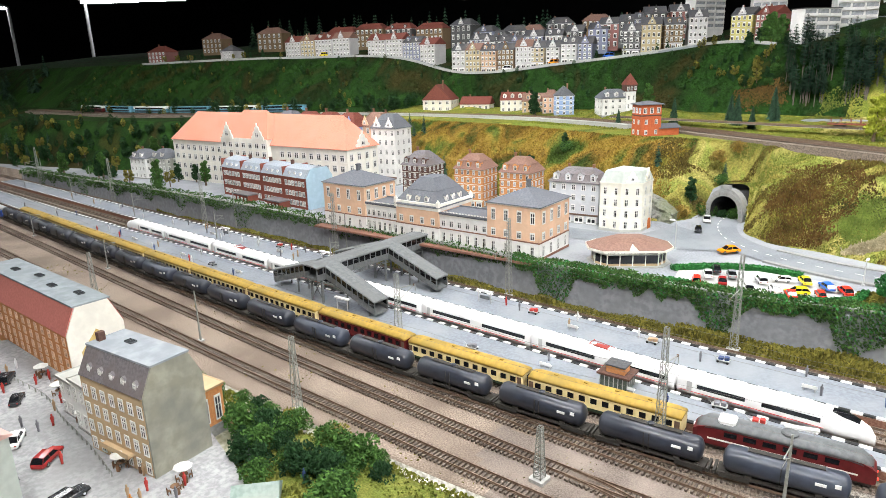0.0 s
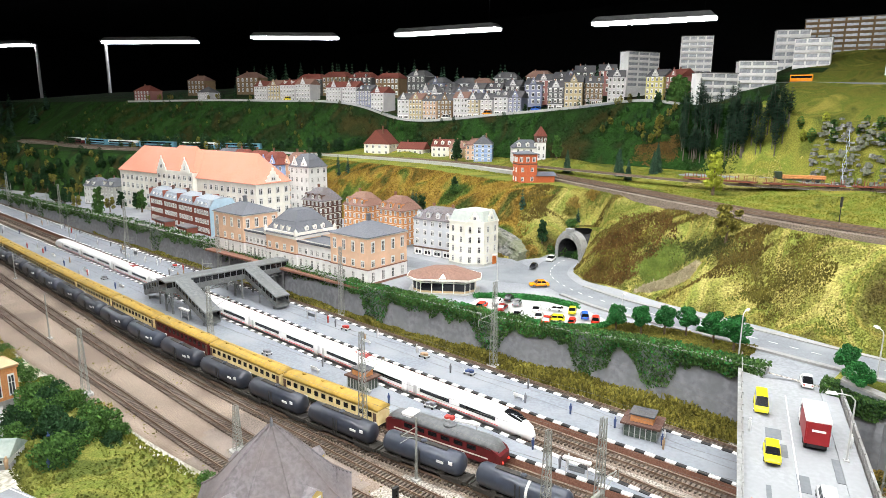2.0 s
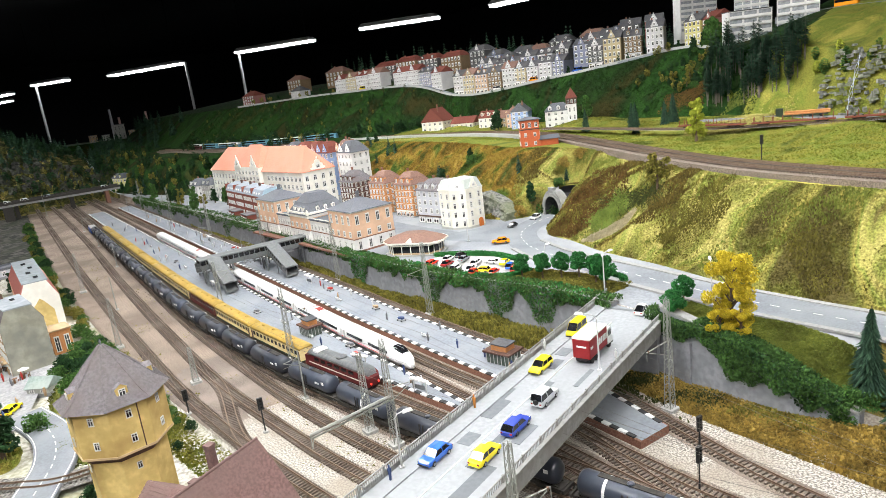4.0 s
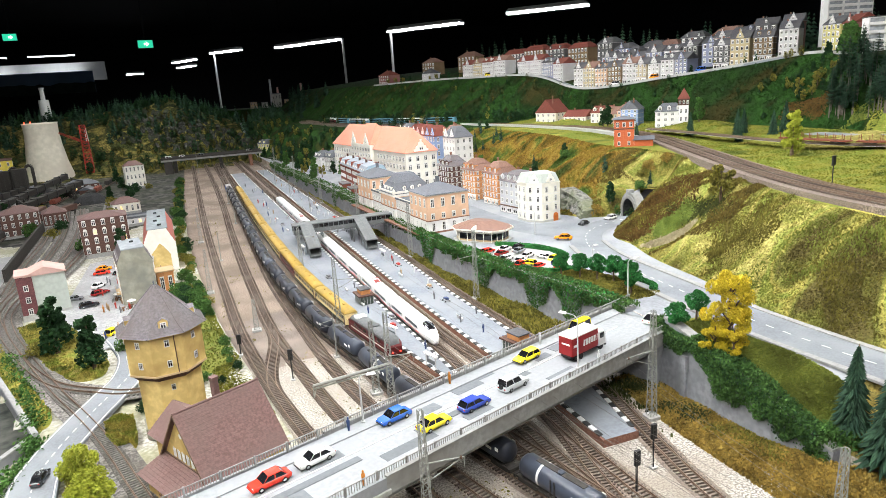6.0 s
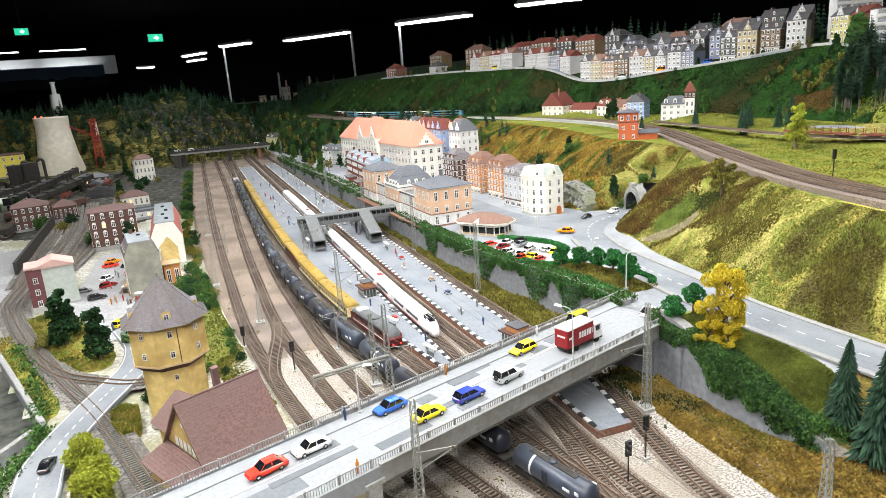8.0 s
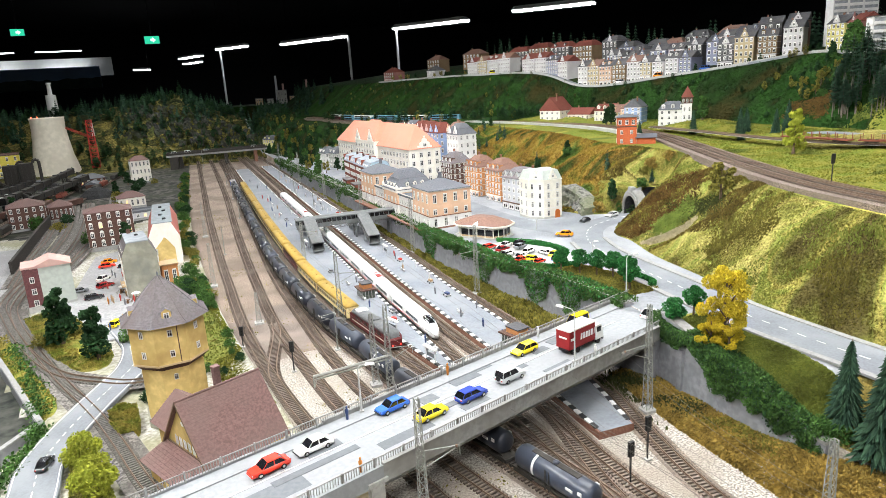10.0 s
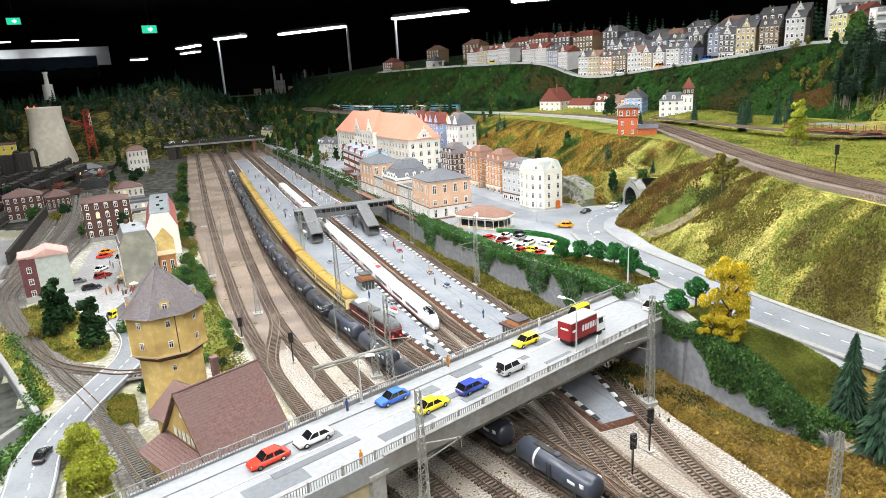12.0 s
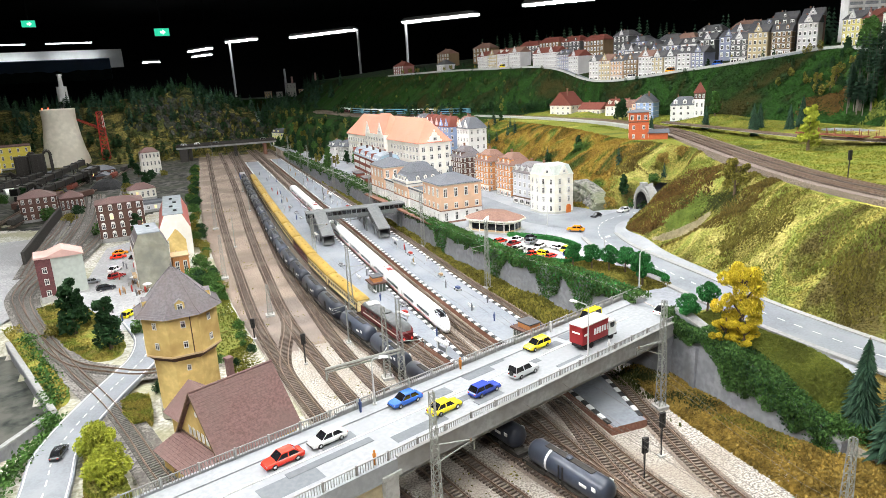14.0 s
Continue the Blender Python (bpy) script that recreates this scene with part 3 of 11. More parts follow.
# ---- tracks ----
TRACKS = {
    1: lerp_tab([(4.9, -0.20), (3.1, -0.174), (1.87, -0.154), (0.955, -0.125), (0.45, -0.099), (0.27, -0.08), (0.065, -0.051), (-0.2, 0.005), (-0.4, 0.065), (-0.8, 0.2), (-1.4, 0.42)]),
    2: lerp_tab([(4.9, -0.10), (2.6, -0.059), (1.47, -0.057), (0.91, -0.047), (0.45, -0.029), (0.23, -0.004), (0.03, 0.024), (-0.18, 0.07), (-0.4, 0.125), (-0.8, 0.25), (-1.4, 0.46)]),
    3: lerp_tab([(4.9, -0.03), (2.55, 0.006), (1.54, 0.007), (0.875, 0.015), (0.5, 0.036), (0.23, 0.056), (0.025, 0.085), (-0.195, 0.133), (-0.324, 0.169), (-0.8, 0.32), (-1.4, 0.52)]),
    4: lerp_tab([(4.9, 0.0), (3.0, -0.002), (1.7, 0.010), (1.1, 0.021), (0.8, 0.038), (0.6, 0.056), (0.42, 0.078), (0.22, 0.114), (-0.03, 0.159), (-0.2, 0.203), (-0.415, 0.262), (-0.8, 0.37), (-1.4, 0.56)]),
    5: lerp_tab([(4.9, 0.03), (2.85, 0.048), (1.6, 0.070), (1.16, 0.085), (0.75, 0.110), (0.45, 0.145), (0.3, 0.171), (0.2, 0.190), (0.108, 0.205), (0.0, 0.225), (-0.15, 0.256), (-0.35, 0.30), (-0.8, 0.42), (-1.4, 0.60)]),
    6: lerp_tab([(4.9, 0.14), (4.15, 0.160), (2.5, 0.207), (1.6, 0.234), (0.77, 0.259), (0.49, 0.268), (0.2, 0.283), (0.0, 0.290), (-0.13, 0.294), (-0.36, 0.305), (-0.8, 0.40), (-1.4, 0.58)]),
    7: lerp_tab([(4.9, 0.19), (3.93, 0.213), (2.5, 0.255), (1.2, 0.292), (0.49, 0.314), (0.18, 0.330), (0.0, 0.345), (-0.12, 0.350), (-0.26, 0.350), (-0.4, 0.356), (-0.8, 0.45), (-1.4, 0.63)]),
    8: lerp_tab([(4.9, 0.30), (3.94, 0.335), (1.78, 0.42), (1.0, 0.452), (0.48, 0.464), (0.25, 0.476), (0.05, 0.486), (-0.06, 0.489), (-0.245, 0.461), (-0.42, 0.435), (-0.8, 0.47), (-1.4, 0.66)]),
}
TOP = 0.0075          # rail head


def track(line, z=0.0, bed=None, bed_w=0.044, ties=None):
    """line: points of the axis. Rails are parts, sleepers one mass."""
    t = tagged(new("railway_track"), "rusty model railway track on brown sleepers", "track", "tracks of the yard", "structure")
    if bed is not None:
        part("ballast_bed", ribbon(line, bed_w, z + 0.0012, 3), bed, t)
    sl = G()
    P = smooth_line(line, 10)
    acc, prev = 0.0, P[0]
    for i in range(1, len(P)):
        d = P[i] - prev
        acc += d.length
        while acc >= 0.0072:
            acc -= 0.0072
            p = P[i] - d.normalized() * acc
            a = math.atan2(d.y, d.x) + rnd.gauss(0, 0.012)
            sl.box(-0.0015, 0.0015, -0.015, 0.015, z + 0.001 + p.z, z + 0.0042 + p.z, 0, Matrix.Translation((p.x, p.y, 0)) @ Matrix.Rotation(a, 4, "Z"))
        prev = P[i]
    o = part("sleepers", sl, ties or SLEEPER, t)
    o["kind"] = "stuff"
    for s in (-1, 1):
        off = []
        for i, p in enumerate(P):
            d = (P[min(i + 1, len(P) - 1)] - P[max(i - 1, 0)])
            d.z = 0
            d.normalize()
            off.append(p + Vector((-d.y, d.x, 0)) * 0.00825 * s)
        g = G()
        for w, h0, h1 in ((0.0024, 0.0042, 0.0052), (0.0012, 0.0052, TOP)):
            vs, fs = [], []
            for i, p in enumerate(off):
                d = off[min(i + 1, len(off) - 1)] - off[max(i - 1, 0)]
                d.z = 0
                d.normalize()
                n = Vector((-d.y, d.x, 0)) * w / 2
                vs += [p + n + Vector((0, 0, z + h0)), p - n + Vector((0, 0, z + h0)), p - n + Vector((0, 0, z + h1)), p + n + Vector((0, 0, z + h1))]
            for i in range(len(off) - 1):
                for k in range(4):
                    fs.append((4 * i + k, 4 * i + (k + 1) % 4, 4 * i + 4 + (k + 1) % 4, 4 * i + 4 + k))
            g.add(vs, fs)
        part("rail", g, RAIL, t)
    return t


def line_of(f, y0, y1, step=0.06):
    n = max(2, int(abs(y1 - y0) / step))
    return [(float(f(y0 + (y1 - y0) * i / n)), y0 + (y1 - y0) * i / n) for i in range(n + 1)]


for k, f in TRACKS.items():
    track(line_of(f, 4.9, -1.35), 0.0, None if k < 4 else BALLAST)
# crossovers near the road bridge
for a, b, y0, y1 in ((2, 1, 0.52, 0.16), (7, 6, -0.12, -0.50), (5, 4, -0.1, -0.45)):
    pts = []
    for i in range(9):
        y = y0 + (y1 - y0) * i / 8
        t = sstep(i / 8)
        pts.append((float(TRACKS[a](y)) * (1 - t) + float(TRACKS[b](y)) * t, y))
    track(pts, -0.0006)


def upper_rail(side=0.0):
    pts = [(1.02, -0.42), (1.046, -0.19), (1.10, 0.05), (1.22, 0.36), (1.42, 0.80), (1.60, 1.22), (1.70, 1.7), (1.66, 2.3), (1.52, 2.9), (1.22, 3.4), (0.95, 4.0), (0.8, 5.2)]
    return [(x + side, y, 0) for x, y in pts]


URAIL_Z = 0.284
for s in (0.0, 0.048):
    track(upper_rail(s), URAIL_Z, None)
tagged(ribbon([(x + 0.024, y, 0) for x, y, _ in upper_rail()], 0.112, URAIL_Z + 0.0005, 8, thick=0.05).ob("ballast_embankment", BALLAST), "grey ballast bed of the hillside railway", "embankment", kind="structure")
tagged(ribbon([(x - 0.058, y, 0) for x, y, _ in upper_rail() if 1.2 < y < 3.0], 0.034, URAIL_Z + 0.0095, 8, thick=0.016).ob("platform_upper", CONCRETE), "pale concrete platform of the hillside railway", "platform", kind="structure")
# siding with the timber wagons
track([(2.0, -0.25, 0), (1.82, 0.1, 0), (1.70, 0.35, 0), (1.66, 0.62, 0), (1.70, 1.0, 0), (1.74, 1.4, 0)], 0.297, BALLAST_GREY)
# harbour tracks
STREETBED = mat("tracked_street_paving", (0.27, 0.255, 0.235), (0.075, 0.07, 0.065), 240, 0.9, 0.6, big=(0.11, 0.10, 0.09), big_scale=16, lo=0.42, hi=0.6)
HARB = [(-0.22, -0.24), (-0.283, -0.09), (-0.334, 0.055), (-0.374, 0.161), (-0.417, 0.26), (-0.46, 0.353), (-0.518, 0.491), (-0.588, 0.666), (-0.662, 0.875), (-0.700, 1.06), (-0.690, 1.4), (-0.67, 1.75), (-0.70, 2.3), (-0.78, 3.0)]
OILED = mat("greyed_sleepers", (0.20, 0.19, 0.175), (0.10, 0.095, 0.088), 300, 0.85, 0.3)
track(HARB, 0.0010, STREETBED, 0.062, OILED)
track([(-0.20, 0.30), (-0.328, 0.305), (-0.40, 0.348), (-0.476, 0.414), (-0.54, 0.52), (-0.61, 0.68), (-0.69, 0.90), (-0.735, 1.08), (-0.735, 1.4), (-0.73, 1.8), (-0.76, 2.3), (-0.85, 3.0)], 0.0016, STREETBED, 0.058, OILED)
track([(-0.645, 1.35), (-0.62, 1.7), (-0.61, 2.1), (-0.62, 2.6), (-0.66, 3.2)], 0.0012, STREETBED, 0.06, OILED)
track([(-0.76, 1.25), (-0.79, 1.6), (-0.81, 2.1), (-0.88, 2.8)], 0.0012, STREETBED, 0.06, OILED)


# ---- platforms with striped kerbs ----
PL_L = lerp_tab([(3.9, 0.050), (2.98, 0.068), (1.67, 0.090), (0.857, 0.126), (0.444, 0.168), (0.227, 0.206), (0.108, 0.227), (0.0, 0.247), (-0.06, 0.256)])
PL_R = lerp_tab([(3.9, 0.144), (2.5, 0.188), (1.67, 0.213), (0.77, 0.239), (0.49, 0.248), (0.2, 0.263), (0.0, 0.270), (-0.06, 0.272)])
PR_L = lerp_tab([(3.95, 0.234), (2.5, 0.276), (1.2, 0.313), (0.49, 0.335), (0.18, 0.352), (0.0, 0.367), (-0.1, 0.374), (-0.264, 0.376)])
PR_R = lerp_tab([(3.95, 0.312), (1.78, 0.398), (1.0, 0.430), (0.48, 0.442), (0.25, 0.454), (0.05, 0.464), (-0.07, 0.468), (-0.264, 0.440)])
PZ = 0.0135


def platform(fl, fr, y0, y1):
    t = tagged(new("platform"), "blue-grey asphalt railway platform with striped kerb stones", "platform", "station platforms", "structure")
    n = int((y0 - y1) / 0.05)
    ys = [y0 + (y1 - y0) * i / n for i in range(n + 1)]
    top, side = G(), G()
    vs = [p for y in ys for p in ((float(fl(y)) + 0.003, y, PZ), (float(fr(y)) - 0.003, y, PZ))]
    top.add(vs, [(2 * i, 2 * i + 2, 2 * i + 3, 2 * i + 1) for i in range(n)])
    for f, s in ((fl, 1), (fr, -1)):
        vs = [p for y in ys for p in ((float(f(y)), y, 0.0), (float(f(y)), y, PZ - 0.001), (float(f(y)) + 0.0045 * s, y, PZ - 0.001))]
        fs = []
        for i in range(n):
            for k in (0, 1):
                q = (3 * i + k, 3 * i + k + 1, 3 * i + k + 4, 3 * i + k + 3)
                fs.append(q if s < 0 else q[::-1])
        side.add(vs, fs)
    for y in (y0, y1):
        side.add([(float(fl(y)), y, 0), (float(fr(y)), y, 0), (float(fr(y)), y, PZ), (float(fl(y)), y, PZ)], [(0, 1, 2, 3)])
    part("surface", top, PLATFORM, t)
    part("brick_edge", side, BRICKRED, t, "red brick platform edge")
    # kerb stones, light and dark in turn
    near = G().box(-0.0038, 0.0038, -0.0078, 0.0078, -0.0012, 0.0012, bev=0.0006)
    light, dark = near.ob("kerb_stone", WHITE, t), near.ob("kerb_stone", BLACKP, t)
    far = {0: G(), 1: G()}
    made = 0
    for f, s in ((fl, 1), (fr, -1)):
        y, i = y0 - 0.02, 0
        while y > y1 + 0.01:
            x = float(f(y)) + 0.0042 * s
            a = math.atan2(1, (float(f(y + 0.01)) - float(f(y - 0.01))) / 0.02) - math.pi / 2
            m = Matrix.Translation((x, y, PZ)) @ Matrix.Rotation(a, 4, "Z")
            if y > 0.95:
                far[i % 2].box(-0.0038, 0.0038, -0.0078, 0.0078, -0.0012, 0.0012, 0, m)
            else:
                share("kerb_stone", dark if i % 2 else light, t, m)
                made += 1
            y -= 0.0162
            i += 1
    light.matrix_basis = pose(float(fl(y0)) + 0.01, y0 - 0.008, PZ)
    dark.matrix_basis = pose(float(fl(y0)) + 0.02, y0 - 0.008, PZ)
    for k, mm in ((0, WHITE), (1, BLACKP)):
        part("far_kerb_stones", far[k], mm, t)["kind"] = "stuff"
    return t


platform(PL_L, PL_R, 3.88, -0.06)
platform(PR_L, PR_R, 3.94, -0.264)


# ---- retaining wall under the town, and the one beyond the bridge ----
def retaining_wall(y0, y1, name, zf):
    t = tagged(new(name), "grey stone retaining wall with pale coping", "wall", kind="structure")
    n = int(abs(y1 - y0) / 0.02)
    ys = [y0 + (y1 - y0) * i / n for i in range(n + 1)]
    g, c = G(), G()
    vs = []
    for y in ys:
        w, z = float(WALL(y)), zf(y)
        vs += [(w - 0.020, y, -0.01), (w - 0.013, y, z), (w + 0.006, y, z), (w + 0.006, y, -0.01)]
    g.add(vs, [(4 * i + k, 4 * i + (k + 1) % 4, 4 * i + 4 + (k + 1) % 4, 4 * i + 4 + k) for i in range(n) for k in range(4)] + [(0, 1, 2, 3), (4 * n + 3, 4 * n + 2, 4 * n + 1, 4 * n)])
    vs = []
    for y in ys:
        w, z = float(WALL(y)), zf(y)
        vs += [(w - 0.016, y, z), (w - 0.016, y, z + 0.004), (w + 0.004, y, z + 0.004), (w + 0.004, y, z)]
    c.add(vs, [(4 * i + k, 4 * i + (k + 1) % 4, 4 * i + 4 + (k + 1) % 4, 4 * i + 4 + k) for i in range(n) for k in range(4)] + [(0, 1, 2, 3), (4 * n + 3, 4 * n + 2, 4 * n + 1, 4 * n)])
    part("wall_face", g, WALLSTONE, t)
    part("coping", c, COPING, t)
    # buttress strips
    but = None
    y = y0 - 0.06
    while y > y1 + 0.05:
        m = pose(float(WALL(y)) - 0.016, y, 0)
        if zf(y) < 0.08:
            break
        if but is None:
            but = part("buttress", G().prism([(-0.007, -0.006), (0.005, -0.006), (0.005, 0.006), (-0.007, 0.006)], -0.01, 0.078, top=0.8), WALLSTONE, t, m=m)
        else:
            share("buttress", but, t, m)
        y -= 0.185
    return t


retaining_wall(4.0, -0.02, "wall_town", lambda y: float(TOWN_Z(y)) + 0.004)
retaining_wall(-0.13, -0.44, "wall_road", lambda y: float(TOWN_Z(y)) * float(BANK(y)))

# ---- the road bridge over the yard ----
BA = 20.0
BRIDGE = pose(0.14, -0.1475, 0, 0, 0, BA)      # x along the bridge, y from the far parapet (0) to the near one (-0.140)
DZ = 0.100
BW = 0.140


def road_bridge():
    t = tagged(new("road_bridge"), "pale concrete road bridge with iron railings over the tracks", "bridge", kind="structure")
    t.matrix_basis = BRIDGE
    x0, x1 = -0.62, 0.535
    part("deck", G().box(x0, x1, -BW + 0.002, -0.002, DZ - 0.012, DZ), DECK, t)
    for y0, y1, s in ((-0.026, -0.002, "sidewalk"), (-BW + 0.002, -BW + 0.026, "sidewalk")):
        part(s, G().box(x0, x1, y0, y1, DZ, DZ + 0.0018), DECK, t)
    # girders under the deck
    for y in (-0.012, -0.050, -0.090, -BW + 0.012):
        part("girder", G().box(x0 + 0.28, x1 - 0.02, y - 0.004, y + 0.004, DZ - 0.028, DZ - 0.012).box(x0 + 0.28, x1 - 0.02, y - 0.007, y + 0.007, DZ - 0.031, DZ - 0.028), GIRDER, t)
    # concrete fascia with a ledge, near and far side
    for y, s, xe in ((-BW, -1, 0.425), (0, 1, x1)):
        part("fascia", G().box(-0.185, xe, min(y, y + 0.004 * s), max(y, y + 0.004 * s), DZ - 0.020, DZ + 0.0052).box(-0.185, xe, min(y, y + 0.006 * s), max(y, y + 0.006 * s), DZ + 0.0052, DZ + 0.0072), GIRDER, t)
        # solid parapet over the land at the western end, railing over the tracks
        part("parapet_kerb", G().box(x0, -0.185, min(y, y + 0.004 * s), max(y, y + 0.004 * s), DZ - 0.020, DZ + 0.004), DECK, t)
        rail = part("railing_rail", G().box(x0, xe, y - 0.0007, y + 0.0007, DZ + 0.0145, DZ + 0.0158), GIRDER, t)
        bars = G()
        x = x0
        while x < xe:
            bars.box(x - 0.0004, x + 0.0004, y - 0.0004, y + 0.0004, DZ + 0.004, DZ + 0.0148)
            x += 0.0036
        part("railing_bars", bars, GIRDER, t)["kind"] = "stuff"
        post = None
        x = x0 + 0.02
        while x < xe:
            g = G().box(-0.0012, 0.0012, y - 0.0012, y + 0.0012, DZ, DZ + 0.0168)
            if post is None:
                post = part("railing_post", g, GIRDER, t, m=pose(x, 0, 0))
            else:
                share("railing_post", post, t, pose(x, 0, 0))
            x += 0.045
    # pier towards the land and the abutments
    part("pier", G().box(-0.205, -0.185, -BW - 0.004, 0.0, -0.01, DZ - 0.012).box(-0.209, -0.181, -BW - 0.007, 0.003, DZ - 0.018, DZ - 0.012), CONCRETE, t)
    part("land_wall", G().box(x0, -0.205, -BW + 0.004, -0.006, -0.01, DZ - 0.012), mat("ochre_abutment", (0.52, 0.45, 0.30), (0.42, 0.36, 0.24), 90, 0.85, 0.2), t)
    part("abutment", G().box(0.415, x1 + 0.02, -BW + 0.002, -0.003, -0.01, DZ - 0.012), WALLSTONE, t)
    # markings and repaired asphalt
    part("centre_line", G().box(-0.55, 0.40, -0.0632, -0.0620, DZ - 0.0002, DZ + 0.0011), LINE, t, "white centre line")
    for i, (x, y, w, h) in enumerate(((-0.34, -0.118, 0.075, 0.040), (-0.16, -0.125, 0.085, 0.032), (-0.24, -0.060, 0.05, 0.018), (-0.05, -0.055, 0.030, 0.020), (0.02, -0.045, 0.055, 0.030), (0.07, -0.032, 0.04, 0.018), (0.11, -0.075, 0.04, 0.014), (0.19, -0.055, 0.035, 0.016), (0.24, -0.05, 0.03, 0.02), (-0.02, -0.112, 0.05, 0.014), (0.15, -0.12, 0.06, 0.015), (-0.09, -0.088, 0.11, 0.012), (-0.30, -0.085, 0.12, 0.012))):
        part("asphalt_patch", G().box(x, x + w, y, y + h, DZ - 0.0004, DZ + 0.0003 + 0.00004 * i), PATCH, t, m=pose(0, 0, 0, 0, 0, 0))
    return t


road_bridge()


# ---- roads of the upper side ----
def roads():
    r = tagged(new("road"), "grey asphalt road with dashed white centre line", "road", kind="structure")
    def zl(pts, dz=0.0):
        return [(x, y, float(TOWN_Z(y)) + dz) for x, y in pts]
    MAIN = [(1.20, 0.742), (1.08, 0.728), (0.95, 0.66), (0.86, 0.53), (0.815, 0.38), (0.785, 0.22), (0.765, 0.08), (0.755, -0.05), (0.755, -0.18), (0.765, -0.32), (0.785, -0.46), (0.80, -0.62), (0.82, -0.9)]
    part("carriageway", ribbon(zl(MAIN), 0.094, 0.0022, 8), ROAD, r)
    part("carriageway", ribbon([(0.60, -0.052, DZ), (0.67, -0.022, DZ), (0.76, 0.02, 0.103)], 0.135, 0.0016, 8), ROAD, r)
    part("carriageway", ribbon(zl([(0.90, 0.62), (0.82, 0.80), (0.79, 1.0), (0.78, 1.25), (0.76, 1.6)]), 0.10, 0.0018, 8), ROAD, r)
    for s in (-1, 1):
        part("pavement_kerb", ribbon([(x + 0.053 * s, y, z) for x, y, z in zl(MAIN[3:])], 0.012, 0.0046, 8, thick=0.004), COPING, r)
    # dashes
    P = smooth_line(zl(MAIN), 24)
    base = None
    acc = 0.0
    for i in range(1, len(P)):
        acc += (P[i] - P[i - 1]).length
        if acc > 0.034:
            acc = 0
            d = P[i] - P[i - 1]
            m = Matrix.Translation(P[i] + Vector((0, 0, 0.0026))) @ Matrix.Rotation(math.atan2(d.y, d.x), 4, "Z")
            if base is None:
                base = part("road_dash", G().box(-0.008, 0.008, -0.0009, 0.0009, 0, 0.0004), LINE, r, m=m)
            else:
                share("road_dash", base, r, m)
    g = G().box(-0.0009, 0.0009, -0.05, 0.012, 0, 0.0004).box(-0.04, 0.0, 0.0105, 0.012, 0, 0.0004)
    part("stop_line", g, LINE, r, m=Matrix.Translation((0.667, -0.018, DZ + 0.0022)) @ Matrix.Rotation(math.radians(BA), 4, "Z"))
    # town square and side walks
    sq = G()
    sq.add([(0.80, 0.72, 0.0828), (0.94, 0.66, 0.0828), (1.02, 0.82, 0.0828), (0.86, 0.86, 0.0828)], [(0, 1, 2, 3)])
    part("square", sq, ROAD, r)
    # the western streets
    w = tagged(new("road"), "grey asphalt harbour road with white edge lines", "road", kind="structure")
    LOW = [(-0.36, -0.42), (-0.425, -0.2), (-0.440, -0.04), (-0.444, 0.04), (-0.428, 0.125), (-0.400, 0.22), (-0.372, 0.30), (-0.340, 0.40), (-0.340, 0.52), (-0.38, 0.66)]
    lo3 = [(x, y, 0.0) for x, y in LOW]
    part("carriageway", ribbon(lo3, 0.070, 0.0062, 10, thick=0.008), ROAD, w)
    P = smooth_line(lo3, 30)
    for off, dash in ((-0.0315, 0), (0.0315, 0), (0.0, 1)):
        g = G()
        acc = 0
        for i in range(1, len(P) - 1):
            d = (P[i + 1] - P[i - 1]).normalized()
            n = Vector((-d.y, d.x, 0))
            acc += 1
            if dash and (acc // 4) % 2:
                continue
            a, b = P[i] + n * off, P[i + 1] + n * off
            z = Vector((0, 0, 0.0067))
            g.add([a + n * 0.0009 + z, a - n * 0.0009 + z, b - n * 0.0009 + z, b + n * 0.0009 + z], [(0, 1, 2, 3)])
        part("edge_line" if not dash else "centre_dashes", g, LINE, w)
    # bright plaza of the old town
    pz = G()
    pz.add([(-0.47, 0.58, 0.0035), (-0.385, 0.60, 0.0035), (-0.352, 0.76, 0.0035), (-0.315, 0.86, 0.0035), (-0.28, 1.02, 0.0035), (-0.27, 1.62, 0.0035), (-0.42, 1.66, 0.0035), (-0.56, 1.55, 0.0035), (-0.56, 0.95, 0.0035), (-0.50, 0.75, 0.0035)], [tuple(range(10))])
    tagged(pz.ob("pavement_plaza", PLAZA), "pale concrete plaza of the old town", "pavement", kind="structure")
    pz = G()
    pz.add([(-0.72, 0.75, 0.001), (-0.66, 1.0, 0.001), (-0.66, 1.5, 0.001), (-0.80, 1.9, 0.001), (-1.6, 1.9, 0.001), (-1.6, 0.7, 0.001)], [tuple(range(6))])
    tagged(pz.ob("pavement_quay", PLAZA), "pale concrete loading yard by the harbour", "pavement", kind="structure")


roads()


